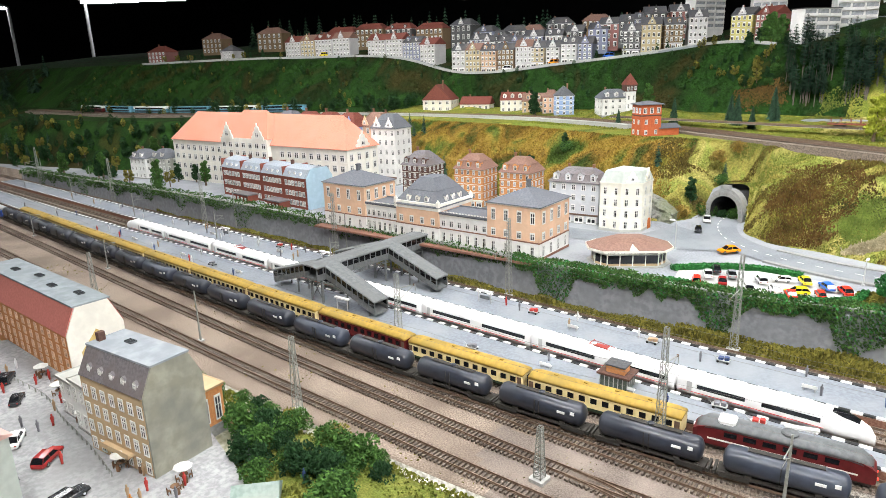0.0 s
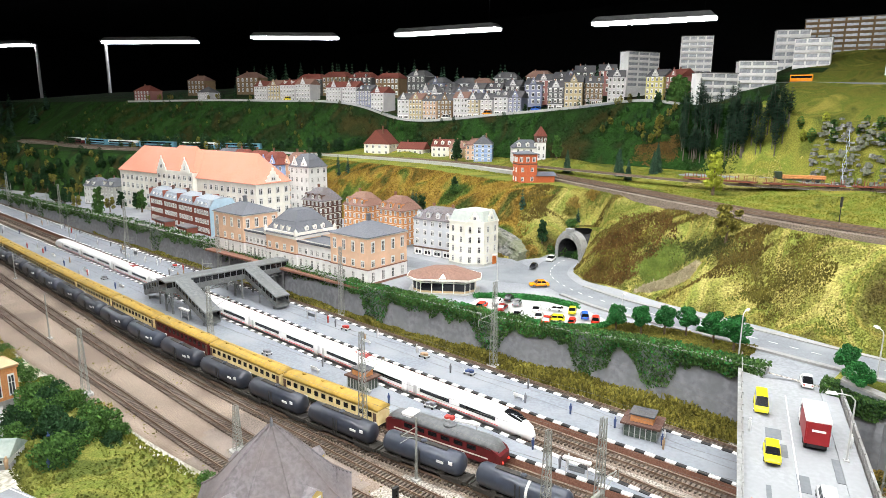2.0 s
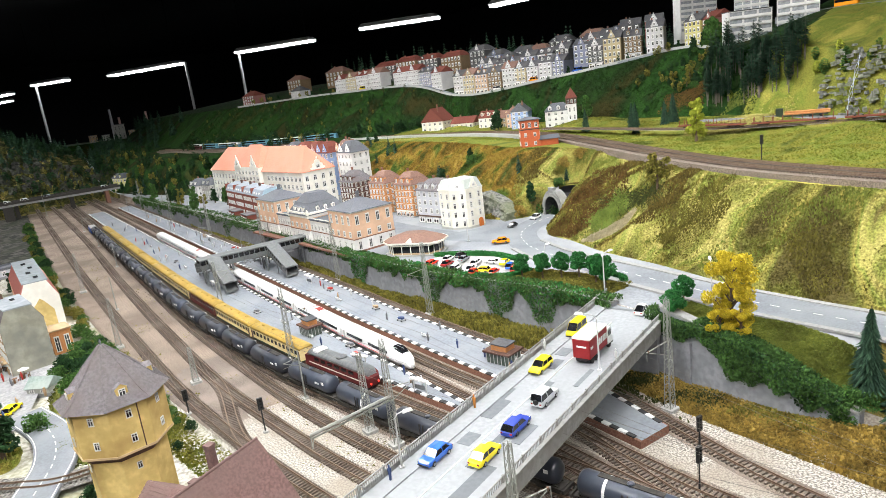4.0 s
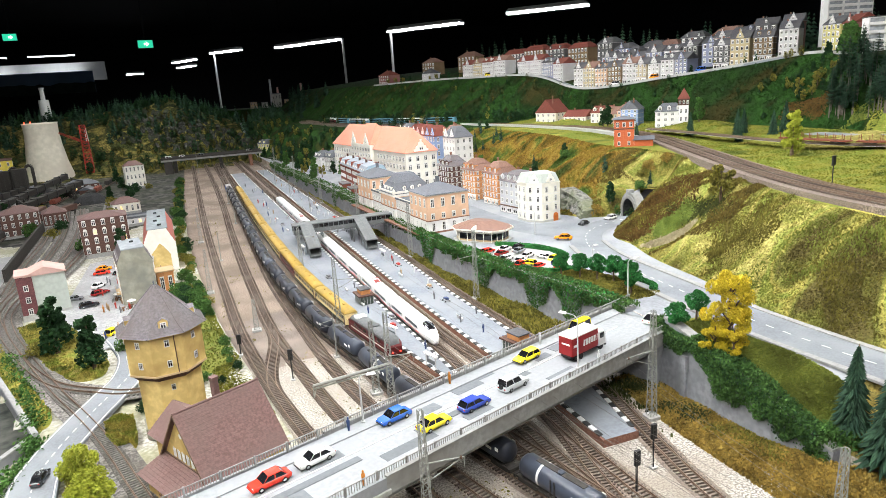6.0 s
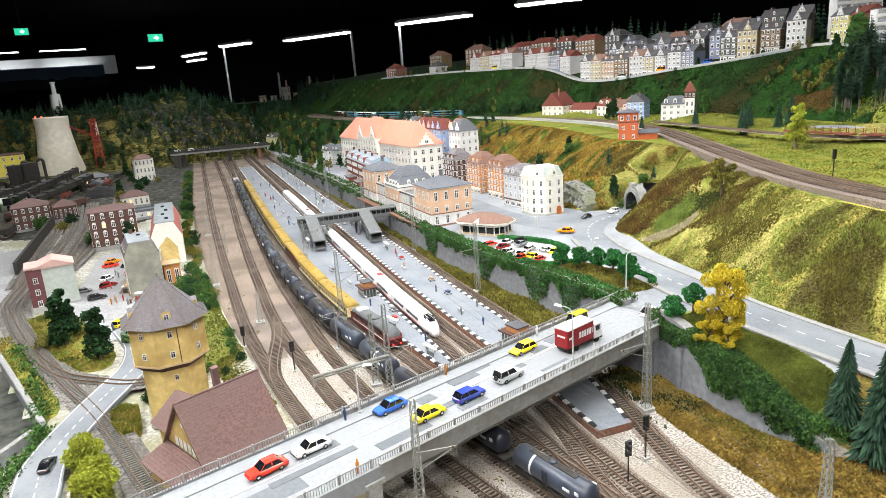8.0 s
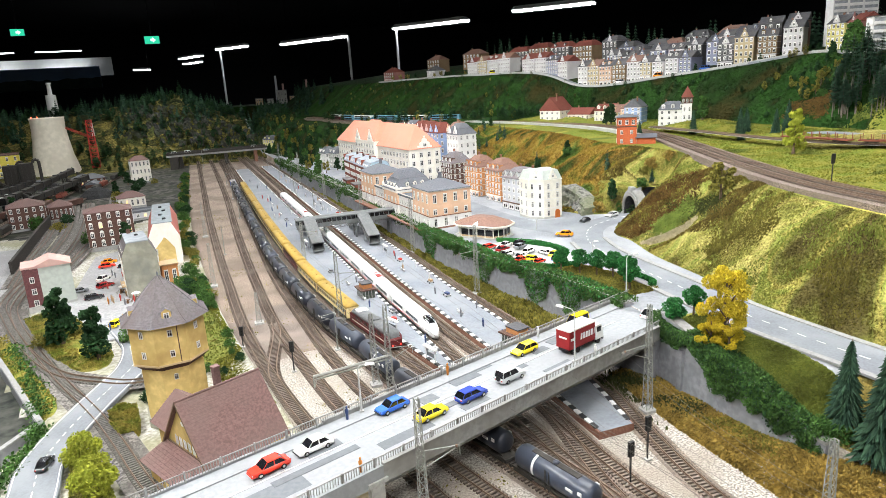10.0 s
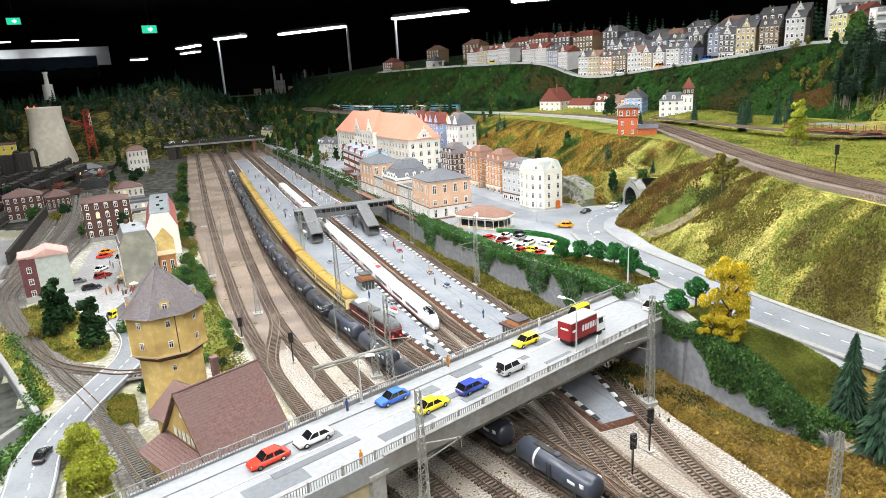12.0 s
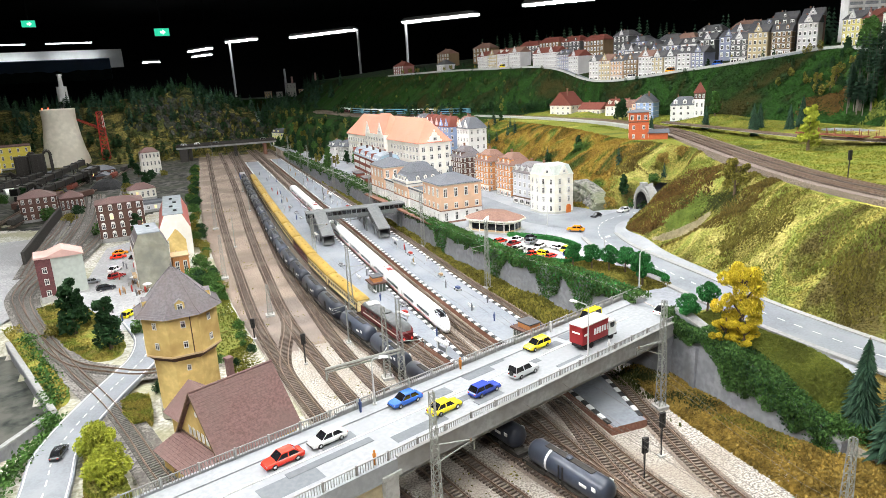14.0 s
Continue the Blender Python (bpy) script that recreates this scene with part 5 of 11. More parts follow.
def school():
    a = math.degrees(math.atan2(0.143, 0.99))
    t = thing("school_building", at(0.762, 2.36, TZ, a), "large ivory school building with steep orange tiled roof", "building")
    w, d, h = 0.165, 0.97, 0.168
    part("wall", G().box(-w / 2, w / 2, -d / 2, d / 2, -0.01, h), W_SCHOOL, t)
    part("roof", roof_shape(w, d, "hip", 0.108, 0.006, "y"), TILE_RED, t, m=pose(0, 0, h))
    part("cornice", G().box(-w / 2 - 0.003, w / 2 + 0.003, -d / 2 - 0.003, d / 2 + 0.003, h - 0.006, h - 0.001), W_SCHOOL, t)
    for z in (0.04, 0.08, 0.12):
        part("string_course", G().box(-w / 2 - 0.001, w / 2 + 0.001, -d / 2 - 0.001, d / 2 + 0.001, z, z + 0.0015), W_SCHOOL, t)
    # middle projection with two gables and a higher roof
    c = part("middle_block", G().box(-0.030, 0.06, -0.13, 0.13, -0.01, h + 0.022), W_SCHOOL, t, m=pose(-w / 2 + 0.012, 0.02, 0))
    part("roof", roof_shape(0.14, 0.26, "hip", 0.100, 0.004, "y"), TILE_RED, c, m=pose(0.045, 0, h + 0.022))
    for y in (-0.085, 0.085):
        gable_piece(c, Matrix.Translation((-0.034, y, h + 0.018)) @ Matrix.Rotation(math.radians(-90), 4, "Z"), 0.062, 0.055, W_SCHOOL)
    put_windows(c, 0.06, 0.26, "w", 7, [0.125, 0.155], 0.022, 0.019, "plain", FRAMEW)
    for u0, u1, n in ((-0.48, -0.15, 9), (0.17, 0.48, 8)):
        put_windows(t, w, d, "w", n, [0.012, 0.050, 0.090, 0.127], 0.021, 0.022, "plain", FRAMEW, u0=-u1, u1=-u0)
    put_windows(t, w, d, "s", 4, [0.012, 0.050, 0.090, 0.127], 0.018, 0.023, "lintel", FRAMEW)
    gable_piece(t, pose(0, -d / 2 - 0.003, h - 0.002), 0.075, 0.052, W_SCHOOL)
    # row of eyebrow vents in the tiles
    v = None
    for i in range(12):
        y = -0.45 + i * 0.078
        if -0.12 < y < 0.16:
            continue
        m = Matrix.Translation((-w / 2 + 0.020, y, h + 0.022))
        g = G().prism([(-0.004, -0.012), (0.008, -0.009), (0.008, 0.009), (-0.004, 0.012)], 0, 0.004)
        v = part("roof_vent", g, BRICKRED, t, m=m) if v is None else share("roof_vent", v, t, m)


school()


def brick_row():
    t = thing("brick_row_house", at(0.590, 2.075, TZ, 1.0), "dark red brick row house with pale slate mansard roof", "house")
    w, d, h = 0.105, 0.49, 0.103
    part("wall", G().box(-w / 2, w / 2, -d / 2, d / 2, -0.01, h), W_BRICK, t)
    part("end_wall", G().box(-w / 2 - 0.001, w / 2 + 0.001, -d / 2 - 0.003, -d / 2, -0.01, h + 0.001).add([(-w / 2 - 0.001, -d / 2 - 0.003, h), (w / 2 + 0.001, -d / 2 - 0.003, h), (w / 2 - 0.02, -d / 2 - 0.003, h + 0.03), (-w / 2 + 0.02, -d / 2 - 0.003, h + 0.03), (-w / 2 - 0.001, -d / 2, h), (w / 2 + 0.001, -d / 2, h), (w / 2 - 0.02, -d / 2, h + 0.03), (-w / 2 + 0.02, -d / 2, h + 0.03)], [(0, 1, 2, 3), (7, 6, 5, 4), (0, 3, 7, 4), (1, 5, 6, 2)]), W_PALEBLUE, t, "pale blue rendered end wall")
    for k in range(4):
        L = d / 4
        y = -d / 2 + L * (k + 0.5)
        g = G().loft([[(-w / 2 - 0.003, s * (L / 2 - 0.002), 0), (w / 2, s * (L / 2 - 0.002), 0), (w / 2 - 0.01, s * (L / 2 - 0.002), 0.026), (0.0, s * (L / 2 - 0.002), 0.036), (-w / 2 + 0.014, s * (L / 2 - 0.002), 0.026)] for s in (-1, 1)])
        part("roof", g, SLATE_BLUE, t, m=pose(0, y, h))
        part("fire_wall", G().box(-w / 2, w / 2, -0.002, 0.002, 0, 0.030), W_BRICK, t, m=pose(0, y + L / 2, h))
        part("chimney", G().box(-0.012, -0.004, -0.005, 0.005, 0.02, 0.047), W_BROWN, t, m=pose(0, y + L / 2, h))
        for dy in (-0.03, 0.0, 0.03):
            dormer(t, Matrix.Translation((-w / 2 + 0.003, y + dy, h + 0.004)) @ Matrix.Rotation(math.radians(-90), 4, "Z"), 0.010, 0.011, SLATE_BLUE, W_WHITE)
        put_windows(t, w, d, "w", 6, [0.012, 0.043, 0.076], 0.0125, 0.016, "plain", FRAMEW, u0=-(y + L / 2 - 0.008), u1=-(y - L / 2 + 0.008))
    for y, w2 in ((0.05, 0.09), (-0.14, 0.08)):
        b = thing("low_annex", at(0.515, 2.10 + y, TZ, 0), "low dark brick annex with flat grey roof", "shed", "brick annexes")
        part("wall", G().box(-0.02, 0.022, -w2 / 2, w2 / 2, -0.01, 0.024), W_BRICK, b)
        part("roof", G().box(-0.024, 0.024, -w2 / 2 - 0.004, w2 / 2 + 0.004, 0.024, 0.028), SLATE_BROWN, b)
        put_windows(b, 0.044, w2, "w", 4, [0.006], 0.009, 0.011)


brick_row()

# brown and orange gable houses and the corner buildings on the square
for x, y, wm, rm, a in ((0.952, 1.285, W_ORANGE, TILE_BROWN, -82), (0.930, 1.45, W_ORANGE, TILE_BROWN, -82), (0.895, 1.65, W_BROWN, SLATE_BROWN, -82)):
    house(at(x, y, TZ, a), 0.105, 0.095, 0.122, wm, rm, "ornate brick town house with brown mansard roof and white trim", "mansard", 0.042, 5, 5, 4, "square town houses", dorm=3, chim=1, trim=W_CREAM, gables=0, shop=True)
house(at(0.940, 1.075, TZ, -80), 0.145, 0.10, 0.116, W_PALE, SLATE_BROWN, "grey town house with plum mansard roof and shop awning", "mansard", 0.034, 4, 5, 3, "square town houses", dorm=4, chim=2, shop=True)


def cream_house():
    t = thing("corner_house", at(0.925, 0.915, TZ, 0), "cream corner house with chamfered front and orange door", "house")
    pts = [(-0.022, -0.048), (0.048, -0.044), (0.052, 0.05), (-0.06, 0.055), (-0.056, -0.005)]
    h = 0.132
    part("wall", G().prism(pts, -0.01, h), W_CREAM, t)
    part("plinth", G().prism([(x * 1.02, y * 1.02) for x, y in pts], -0.01, 0.006), W_GREY, t)
    part("cornice", G().prism([(x * 1.03, y * 1.03) for x, y in pts], h - 0.004, h), W_CREAM, t)
    for z in (0.034, 0.064, 0.094):
        part("string_course", G().prism([(x * 1.012, y * 1.012) for x, y in pts], z, z + 0.002), W_WHITE, t)
    part("roof", G().prism([(x * 1.01, y * 1.01) for x, y in pts], h, h + 0.030, top=0.80), mat("verdigris_roof", (0.50, 0.54, 0.50), (0.42, 0.46, 0.43), 120, 0.7, 0.2), t)
    n = len(pts)
    for i in range(n):
        a, b = Vector((*pts[i], 0)), Vector((*pts[(i + 1) % n], 0))
        d = b - a
        if i in (1, 2):
            pass
        ang = math.atan2(d.y, d.x)
        k = 3 if d.length > 0.08 else 2 if d.length > 0.05 else 2
        for z in (0.010, 0.040, 0.070, 0.100):
            for j in range(k):
                if i == 0 and z < 0.02 and j == 1:
                    continue
                o = new("window", window_mesh(0.009, 0.018, "lintel", FRAMEW, GLASSD))
                o.parent = t
                p = a + d * (j + 0.5) / k
                o.matrix_basis = Matrix.Translation((p.x, p.y, z)) @ Matrix.Rotation(ang, 4, "Z") @ pose(0, -0.0004, 0)
        if i in (0, 4):
            p = a + d * 0.5
            gable_piece(t, Matrix.Translation((p.x, p.y, h - 0.001)) @ Matrix.Rotation(ang, 4, "Z"), 0.034, 0.032, W_CREAM)
    part("door", G().prism([(-0.009, -0.001), (0.009, -0.001), (0.009, 0.001), (-0.009, 0.001)], 0, 0.020).lathe([(0.009, -0.001), (0.009, 0.001)], 14, 0, pose(0, 0, 0.020, 90)), mat("orange_door", (0.62, 0.17, 0.03), (0.5, 0.13, 0.025), 100, 0.6, 0.1), t, "arched orange door", pose(0.030, -0.0465, 0.0, 0, 0, 3))


cream_house()


def rock_cutting():
    """The grey cut rock behind the corner house."""
    t = tagged(new("rock_cutting"), "pale grey cut rock face behind the corner house", "rock", kind="structure")
    rows = []
    for i in range(15):
        f = i / 14
        y, x = 0.985 - 0.145 * f, 1.022 + 0.020 * math.sin(f * 3.0)
        hgt = 0.085 - 0.060 * f
        rows.append([(x + 0.020 * k / 6 + 0.010 * noise.noise((f * 7, k * 0.9, 3)), y + 0.006 * noise.noise((k * 1.3, f * 9, 1)), TZ - 0.01 + (hgt + 0.01) * k / 6) for k in range(7)] + [(x + 0.075, y, TZ + hgt), (x + 0.075, y, TZ - 0.01)])
    part("rock_surface", G().loft(rows), ROCK, t)


rock_cutting()


def pavilion():
    t = thing("restaurant_pavilion", at(0.640, 0.772, TZ + 0.001, -52), "octagonal glazed restaurant pavilion with low brown-red tiled roof", "pavilion")
    pts = [(-0.085, -0.020), (-0.060, -0.048), (0.060, -0.048), (0.085, -0.020), (0.085, 0.024), (0.06, 0.048), (-0.06, 0.048), (-0.085, 0.024)]
    k = 0.98
    pts = [(x * k, y * k) for x, y in pts]
    part("base", G().prism([(x * 1.08, y * 1.12) for x, y in pts], -0.006, 0.003), CONCRETE, t)
    part("glass_wall", G().prism([(x * 0.93, y * 0.93) for x, y in pts], 0.003, 0.036), GLASSD, t, "dark glazed wall")
    part("inner_counter", G().prism([(x * 0.94, y * 0.94) for x, y in pts], 0.003, 0.008), W_TAN, t)
    part("eave", G().prism([(x * 1.13, y * 1.16) for x, y in pts], 0.035, 0.040), W_SCHOOL, t, "cream eave board")
    part("roof", G().prism([(x * 1.11, y * 1.14) for x, y in pts], 0.040, 0.060, top=0.36), TILE_BROWN, t)
    for i, (x, y) in enumerate(pts):
        x2, y2 = pts[(i + 1) % 8]
        for j in range(4 if math.hypot(x2 - x, y2 - y) > 0.05 else 2):
            f = j / (4 if math.hypot(x2 - x, y2 - y) > 0.05 else 2)
            part("mullion", G().box(-0.001, 0.001, -0.001, 0.001, 0.003, 0.036), W_SCHOOL, t, m=pose((x + (x2 - x) * f) * 0.945, (y + (y2 - y) * f) * 0.945, 0))
    part("sign_band", G().prism([(x * 0.955, y * 0.955) for x, y in pts], 0.0275, 0.031), W_SCHOOL, t)
    part("roof_gable", G().add([(-0.010, -0.054, 0.041), (0.010, -0.054, 0.041), (0, -0.052, 0.051), (0, -0.030, 0.051)], [(0, 1, 2), (1, 3, 2), (0, 2, 3)]), W_SCHOOL, t)


pavilion()


def tunnel():
    t = thing("tunnel_portal", at(1.163, 0.738, TZ, -97), "grey stone tunnel portal with dark arched mouth", "tunnel")
    n = 14
    r, w = 0.0405, 0.053
    arch = [(math.cos(math.pi - math.pi * k / n), math.sin(math.pi * k / n)) for k in range(n + 1)]
    inner = [(-r, -0.004)] + [(r * c, 0.030 + r * q) for c, q in arch] + [(r, -0.004)]
    outer = [(-w, -0.004)] + [(w * c, 0.032 + 0.058 * q) for c, q in arch] + [(w, -0.004)]
    m = len(inner)
    vs = [(x, -0.010, z) for x, z in inner] + [(x, -0.010, z) for x, z in outer] + [(x, 0.02, z) for x, z in outer]
    fs = [(i, i + 1, m + i + 1, m + i) for i in range(m - 1)] + [(m + i, m + i + 1, 2 * m + i + 1, 2 * m + i) for i in range(m - 1)]
    part("portal_stone", G().add(vs, fs), GIRDER, t)
    # near-black lining: the shade inside the tunnel is put into its colour
    lining_shade = mat("shade_dark_lining", (0.045, 0.045, 0.048), (0.02, 0.02, 0.022), 120, 0.9, 0.4)
    vs = [(x, -0.010, z) for x, z in inner] + [(x, 0.30, z) for x, z in inner]
    part("tunnel_lining", G().add(vs, [(i + 1, i, m + i, m + i + 1) for i in range(m - 1)] + [tuple(range(m, 2 * m))]), lining_shade, t, "vaulted lining painted dark for the shade inside")
    for k in range(n + 1):
        a = math.pi * k / n
        part("voussoir", G().box(-0.0042, 0.0042, -0.0135, -0.009, -0.001, 0.010), GIRDER, t, m=Matrix.Translation((r * math.cos(a), 0, 0.030 + r * math.sin(a))) @ Matrix.Rotation(math.pi / 2 - a, 4, "Y"))
    part("keystone", G().box(-0.011, 0.011, -0.015, 0.004, 0.088, 0.099, bev=0.002), GIRDER, t)
    part("parapet", G().box(-0.165, -0.056, -0.022, -0.016, -0.008, 0.012, bev=0.001), W_WHITE, t, "low white parapet beside the road", m=pose(0, 0, 0, 0, 0, -14))


tunnel()


# ---- the middle terrace: villa, small houses, signal house ----
MZ = 0.288
house(at(1.83, 2.40, MZ, -68), 0.15, 0.12, 0.058, W_CREAM, W_RED_T, "half-timbered villa with steep red tiled roof", "gable", 0.075, 2, 4, 3, "terrace houses", ridge="y", chim=1)
house(at(1.90, 2.22, MZ, -68), 0.15, 0.09, 0.036, W_CREAM, W_RED_T, "low half-timbered wing with red tiled roof", "gable", 0.035, 1, 5, 2, "terrace houses", chim=1)
house(at(1.93, 2.02, MZ, -62), 0.11, 0.10, 0.058, W_CREAM, W_RED_T, "small cream house with red roof", "gable", 0.035, 2, 4, 2, "terrace houses", dorm=3)
house(at(1.93, 1.90, MZ, -62), 0.10, 0.10, 0.055, W_TAN, TILE_BROWN, "small tan house with brown roof", "gable", 0.035, 2, 4, 2, "terrace houses", dorm=2)
house(at(1.92, 1.80, MZ, -62), 0.07, 0.10, 0.075, W_PEACH, TILE_BROWN, "narrow peach house with brown roof", "mansard", 0.03, 3, 3, 2, "terrace houses")
house(at(1.88, 1.71, MZ, -55), 0.085, 0.09, 0.085, W_BLUE, SLATE, "narrow blue gabled house with white window trim", "gable", 0.04, 4, 3, 0, "terrace houses", ridge="y", gables=1, trim=W_WHITE)


def tower_villa():
    t = house(at(1.93, 1.50, MZ, -40), 0.12, 0.09, 0.075, W_WHITE, SLATE, "white villa with slate roof and pointed corner tower", "mansard", 0.035, 3, 4, 3, "terrace houses", dorm=3)
    s = part("tower", G().box(-0.021, 0.021, -0.021, 0.021, -0.01, 0.125), W_WHITE, t, m=pose(0.062, -0.03, 0))
    part("tower_gallery", G().box(-0.024, 0.024, -0.024, 0.024, 0.10, 0.128), W_BROWN, s)
    part("tower_roof", roof_shape(0.046, 0.046, "tent", 0.048, 0.004), W_RED_T, s, m=pose(0, 0, 0.128))
    put_windows(s, 0.042, 0.042, "s", 2, [0.03, 0.065], 0.008, 0.018, "lintel")
    put_windows(s, 0.048, 0.048, "s", 3, [0.106], 0.009, 0.014, "plain")


tower_villa()


def signal_house():
    t = thing("signal_house", at(1.385, 1.09, 0.272, -35), "orange-red wooden signal house with grey roof", "signal house")
    b = part("cabin", G().box(-0.036, 0.036, -0.030, 0.030, -0.02, 0.108), W_REDH, t)
    part("roof", roof_shape(0.072, 0.060, "hip", 0.010, 0.007), SLATE, t, m=pose(0, 0, 0.108))
    for s, n in (("s", 3), ("w", 3), ("e", 2)):
        put_windows(t, 0.072, 0.060, s, n, [0.08], 0.012, 0.017, "plain", FRAMEW)
        put_windows(t, 0.072, 0.060, s, 2, [0.012, 0.045], 0.010, 0.014, "plain", FRAMEW)
    a = part("side_shed", G().box(0.037, 0.105, -0.028, 0.028, -0.02, 0.03), W_REDH, t)
    part("shed_roof", roof_shape(0.072, 0.062, "gable", 0.012, 0.004), SLATE, t, m=pose(0.071, 0, 0.03))
    part("belt", G().box(-0.0372, 0.0372, -0.0312, 0.0312, 0.070, 0.074), W_BROWN, t)


signal_house()

# ---- the houses on the ridge ----
# town renders repeated darker: the ridge's weaker light is put into the colour
R_WHITE, R_CREAM, R_PALE, R_TAN = render_mat("ridge_white_render", (0.52, 0.51, 0.505)), render_mat("ridge_cream_render", (0.44, 0.365, 0.22)), render_mat("ridge_blue_grey_render", (0.22, 0.235, 0.32)), render_mat("ridge_tan_render", (0.19, 0.13, 0.072))
R_PINK, R_YEL, R_GREY, R_PEACH = render_mat("ridge_rose_render", (0.27, 0.125, 0.11)), render_mat("ridge_yellow_render", (0.54, 0.48, 0.17)), render_mat("ridge_grey_render", (0.095, 0.095, 0.095)), render_mat("ridge_peach_render", (0.50, 0.32, 0.20))


def ridge_pt(y, back):
    """A place behind the ridge edge, and the way its front faces."""
    dx = float(RIDGE_W(y + 0.08) - RIDGE_W(y - 0.08)) / 0.16
    n = Vector((1, -dx, 0)).normalized()
    p = Vector((float(RIDGE_W(y)), y, 0)) + n * back
    return p, math.degrees(math.atan2(n.y, n.x)) - 90


def ridge_row(y0, y1, back, base, w, h, labels, cols, roofs, rise=0.035, kind="gable", gables=1, jit=0.1, d=0.10, floors=4, shopp=False):
    y, i = y0, 0
    while y > y1:
        ww = w * (1 + rnd.uniform(-jit, jit))
        p, a = ridge_pt(y - ww / 2, back)
        hh = h * (1 + rnd.uniform(-jit, jit))
        z = float(RIDGE_Z(y - ww / 2)) + base
        house(at(p.x, p.y, z, a), ww * 0.98, d, hh, cols[i % len(cols)], roofs[i % len(roofs)], labels, kind, rise, floors if back < 0.2 else 3, max(2, round(ww / (0.024 if back < 0.2 else 0.034))), 2, "ridge houses", gables=gables if i % 3 != 2 else 0, chim=1, sides="s", dorm=2 if i % 3 == 2 else 0, shop=shopp and i % 2 == 0, trim=R_WHITE if i % 2 == 0 else None, bands=back < 0.2, glass=GLASSD, wide=0.52)
        y -= ww
        i += 1


TXT = "narrow gabled town house on the ridge street"
ridge_row(2.50, 2.14, 0.07, 0.0, 0.085, 0.105, TXT, [R_WHITE, R_CREAM, R_PEACH, R_TAN], [RSLATE, TILE_BROWN, RSLATE], shopp=True)
ridge_row(2.09, 1.80, 0.07, 0.0, 0.072, 0.085, TXT, [R_CREAM, R_WHITE, R_WHITE, R_PALE], [RSLATE], shopp=True)
ridge_row(2.56, 1.78, 0.34, 0.045, 0.10, 0.115, TXT, [R_PALE, R_WHITE, R_GREY, R_PALE], [RSLATE])
ridge_row(2.40, 1.85, 0.62, 0.12, 0.15, 0.10, "grey house with mansard roof on the ridge", [R_GREY, R_TAN], [RSLATE, TILE_BROWN], gables=0, kind="mansard")
ridge_row(1.66, 1.36, 0.075, 0.0, 0.088, 0.120, TXT, [R_GREY, R_CREAM, R_TAN, R_WHITE], [RSLATE], shopp=True)
ridge_row(1.84, 1.34, 0.36, 0.055, 0.10, 0.125, TXT, [R_PINK, R_GREY, R_PALE, R_GREY], [RSLATE])
ridge_row(1.25, 1.06, 0.09, 0.0, 0.10, 0.115, "tall gabled town house on the ridge street", [R_YEL, R_PINK], [RSLATE, W_RED_T], jit=0.02)
TXT2 = "row house with steep roof on the ridge"
ridge_row(3.62, 3.20, 0.07, 0.0, 0.11, 0.095, TXT2, [R_WHITE, R_CREAM, R_WHITE], [W_RED_T, TILE_BROWN], kind="gable", gables=1)
ridge_row(3.06, 2.66, 0.07, 0.0, 0.115, 0.095, TXT2, [R_WHITE, R_WHITE, R_PALE], [W_RED_T, W_RED_T, RSLATE])
ridge_row(3.55, 2.85, 0.42, 0.05, 0.20, 0.105, TXT2, [R_GREY, R_TAN], [W_RED_T], kind="mansard", gables=0)
ridge_row(2.80, 2.50, 0.50, 0.06, 0.14, 0.13, "grey house with slate roof on the ridge", [R_GREY, R_PALE], [RSLATE], kind="mansard", gables=1)
for y, b, w, h, wm, rm, lab in ((4.62, 0.10, 0.17, 0.075, R_PINK, W_RED_T, "rose villa with red hipped roof on the ridge"), (4.05, 0.10, 0.10, 0.055, R_WHITE, RSLATE, "small white house with slate roof"), (4.5, 0.5, 0.18, 0.10, R_TAN, TILE_BROWN, "tan villa with brown roof"), (4.0, 0.5, 0.20, 0.11, R_TAN, TILE_BROWN, "tan villa with brown roof"), (3.3, 0.95, 0.14, 0.09, R_GREY, RSLATE, "grey house with slate roof on the ridge"), (3.9, 1.0, 0.14, 0.09, R_GREY, RSLATE, "grey house with slate roof on the ridge")):
    p, a = ridge_pt(y, b)
    house(at(p.x, p.y, float(RIDGE_Z(y)) + (0.0 if b < 0.3 else 0.06), a), w, 0.11, h, wm, rm, lab, "hip", 0.04, 3, 5, 3, "ridge houses", sides="sw")


def ridge_road():
    pts = [(float(RIDGE_W(y)) + 0.014, y, float(RIDGE_Z(y))) for y in np.arange(4.7, 0.9, -0.1)]
    r = tagged(new("road"), "ridge road with pale edge stones", "road", kind="structure")
    part("carriageway", ribbon(pts, 0.05, 0.003, 3, thick=0.01), ROAD, r)
    part("edge_stones", ribbon([(x - 0.026, y, z) for x, y, z in pts], 0.005, 0.006, 3, thick=0.012), CONCRETE, r)


ridge_road()


SLABGLASS = glassmat("pale_curtained_glass", (0.36, 0.375, 0.40), 0.3)


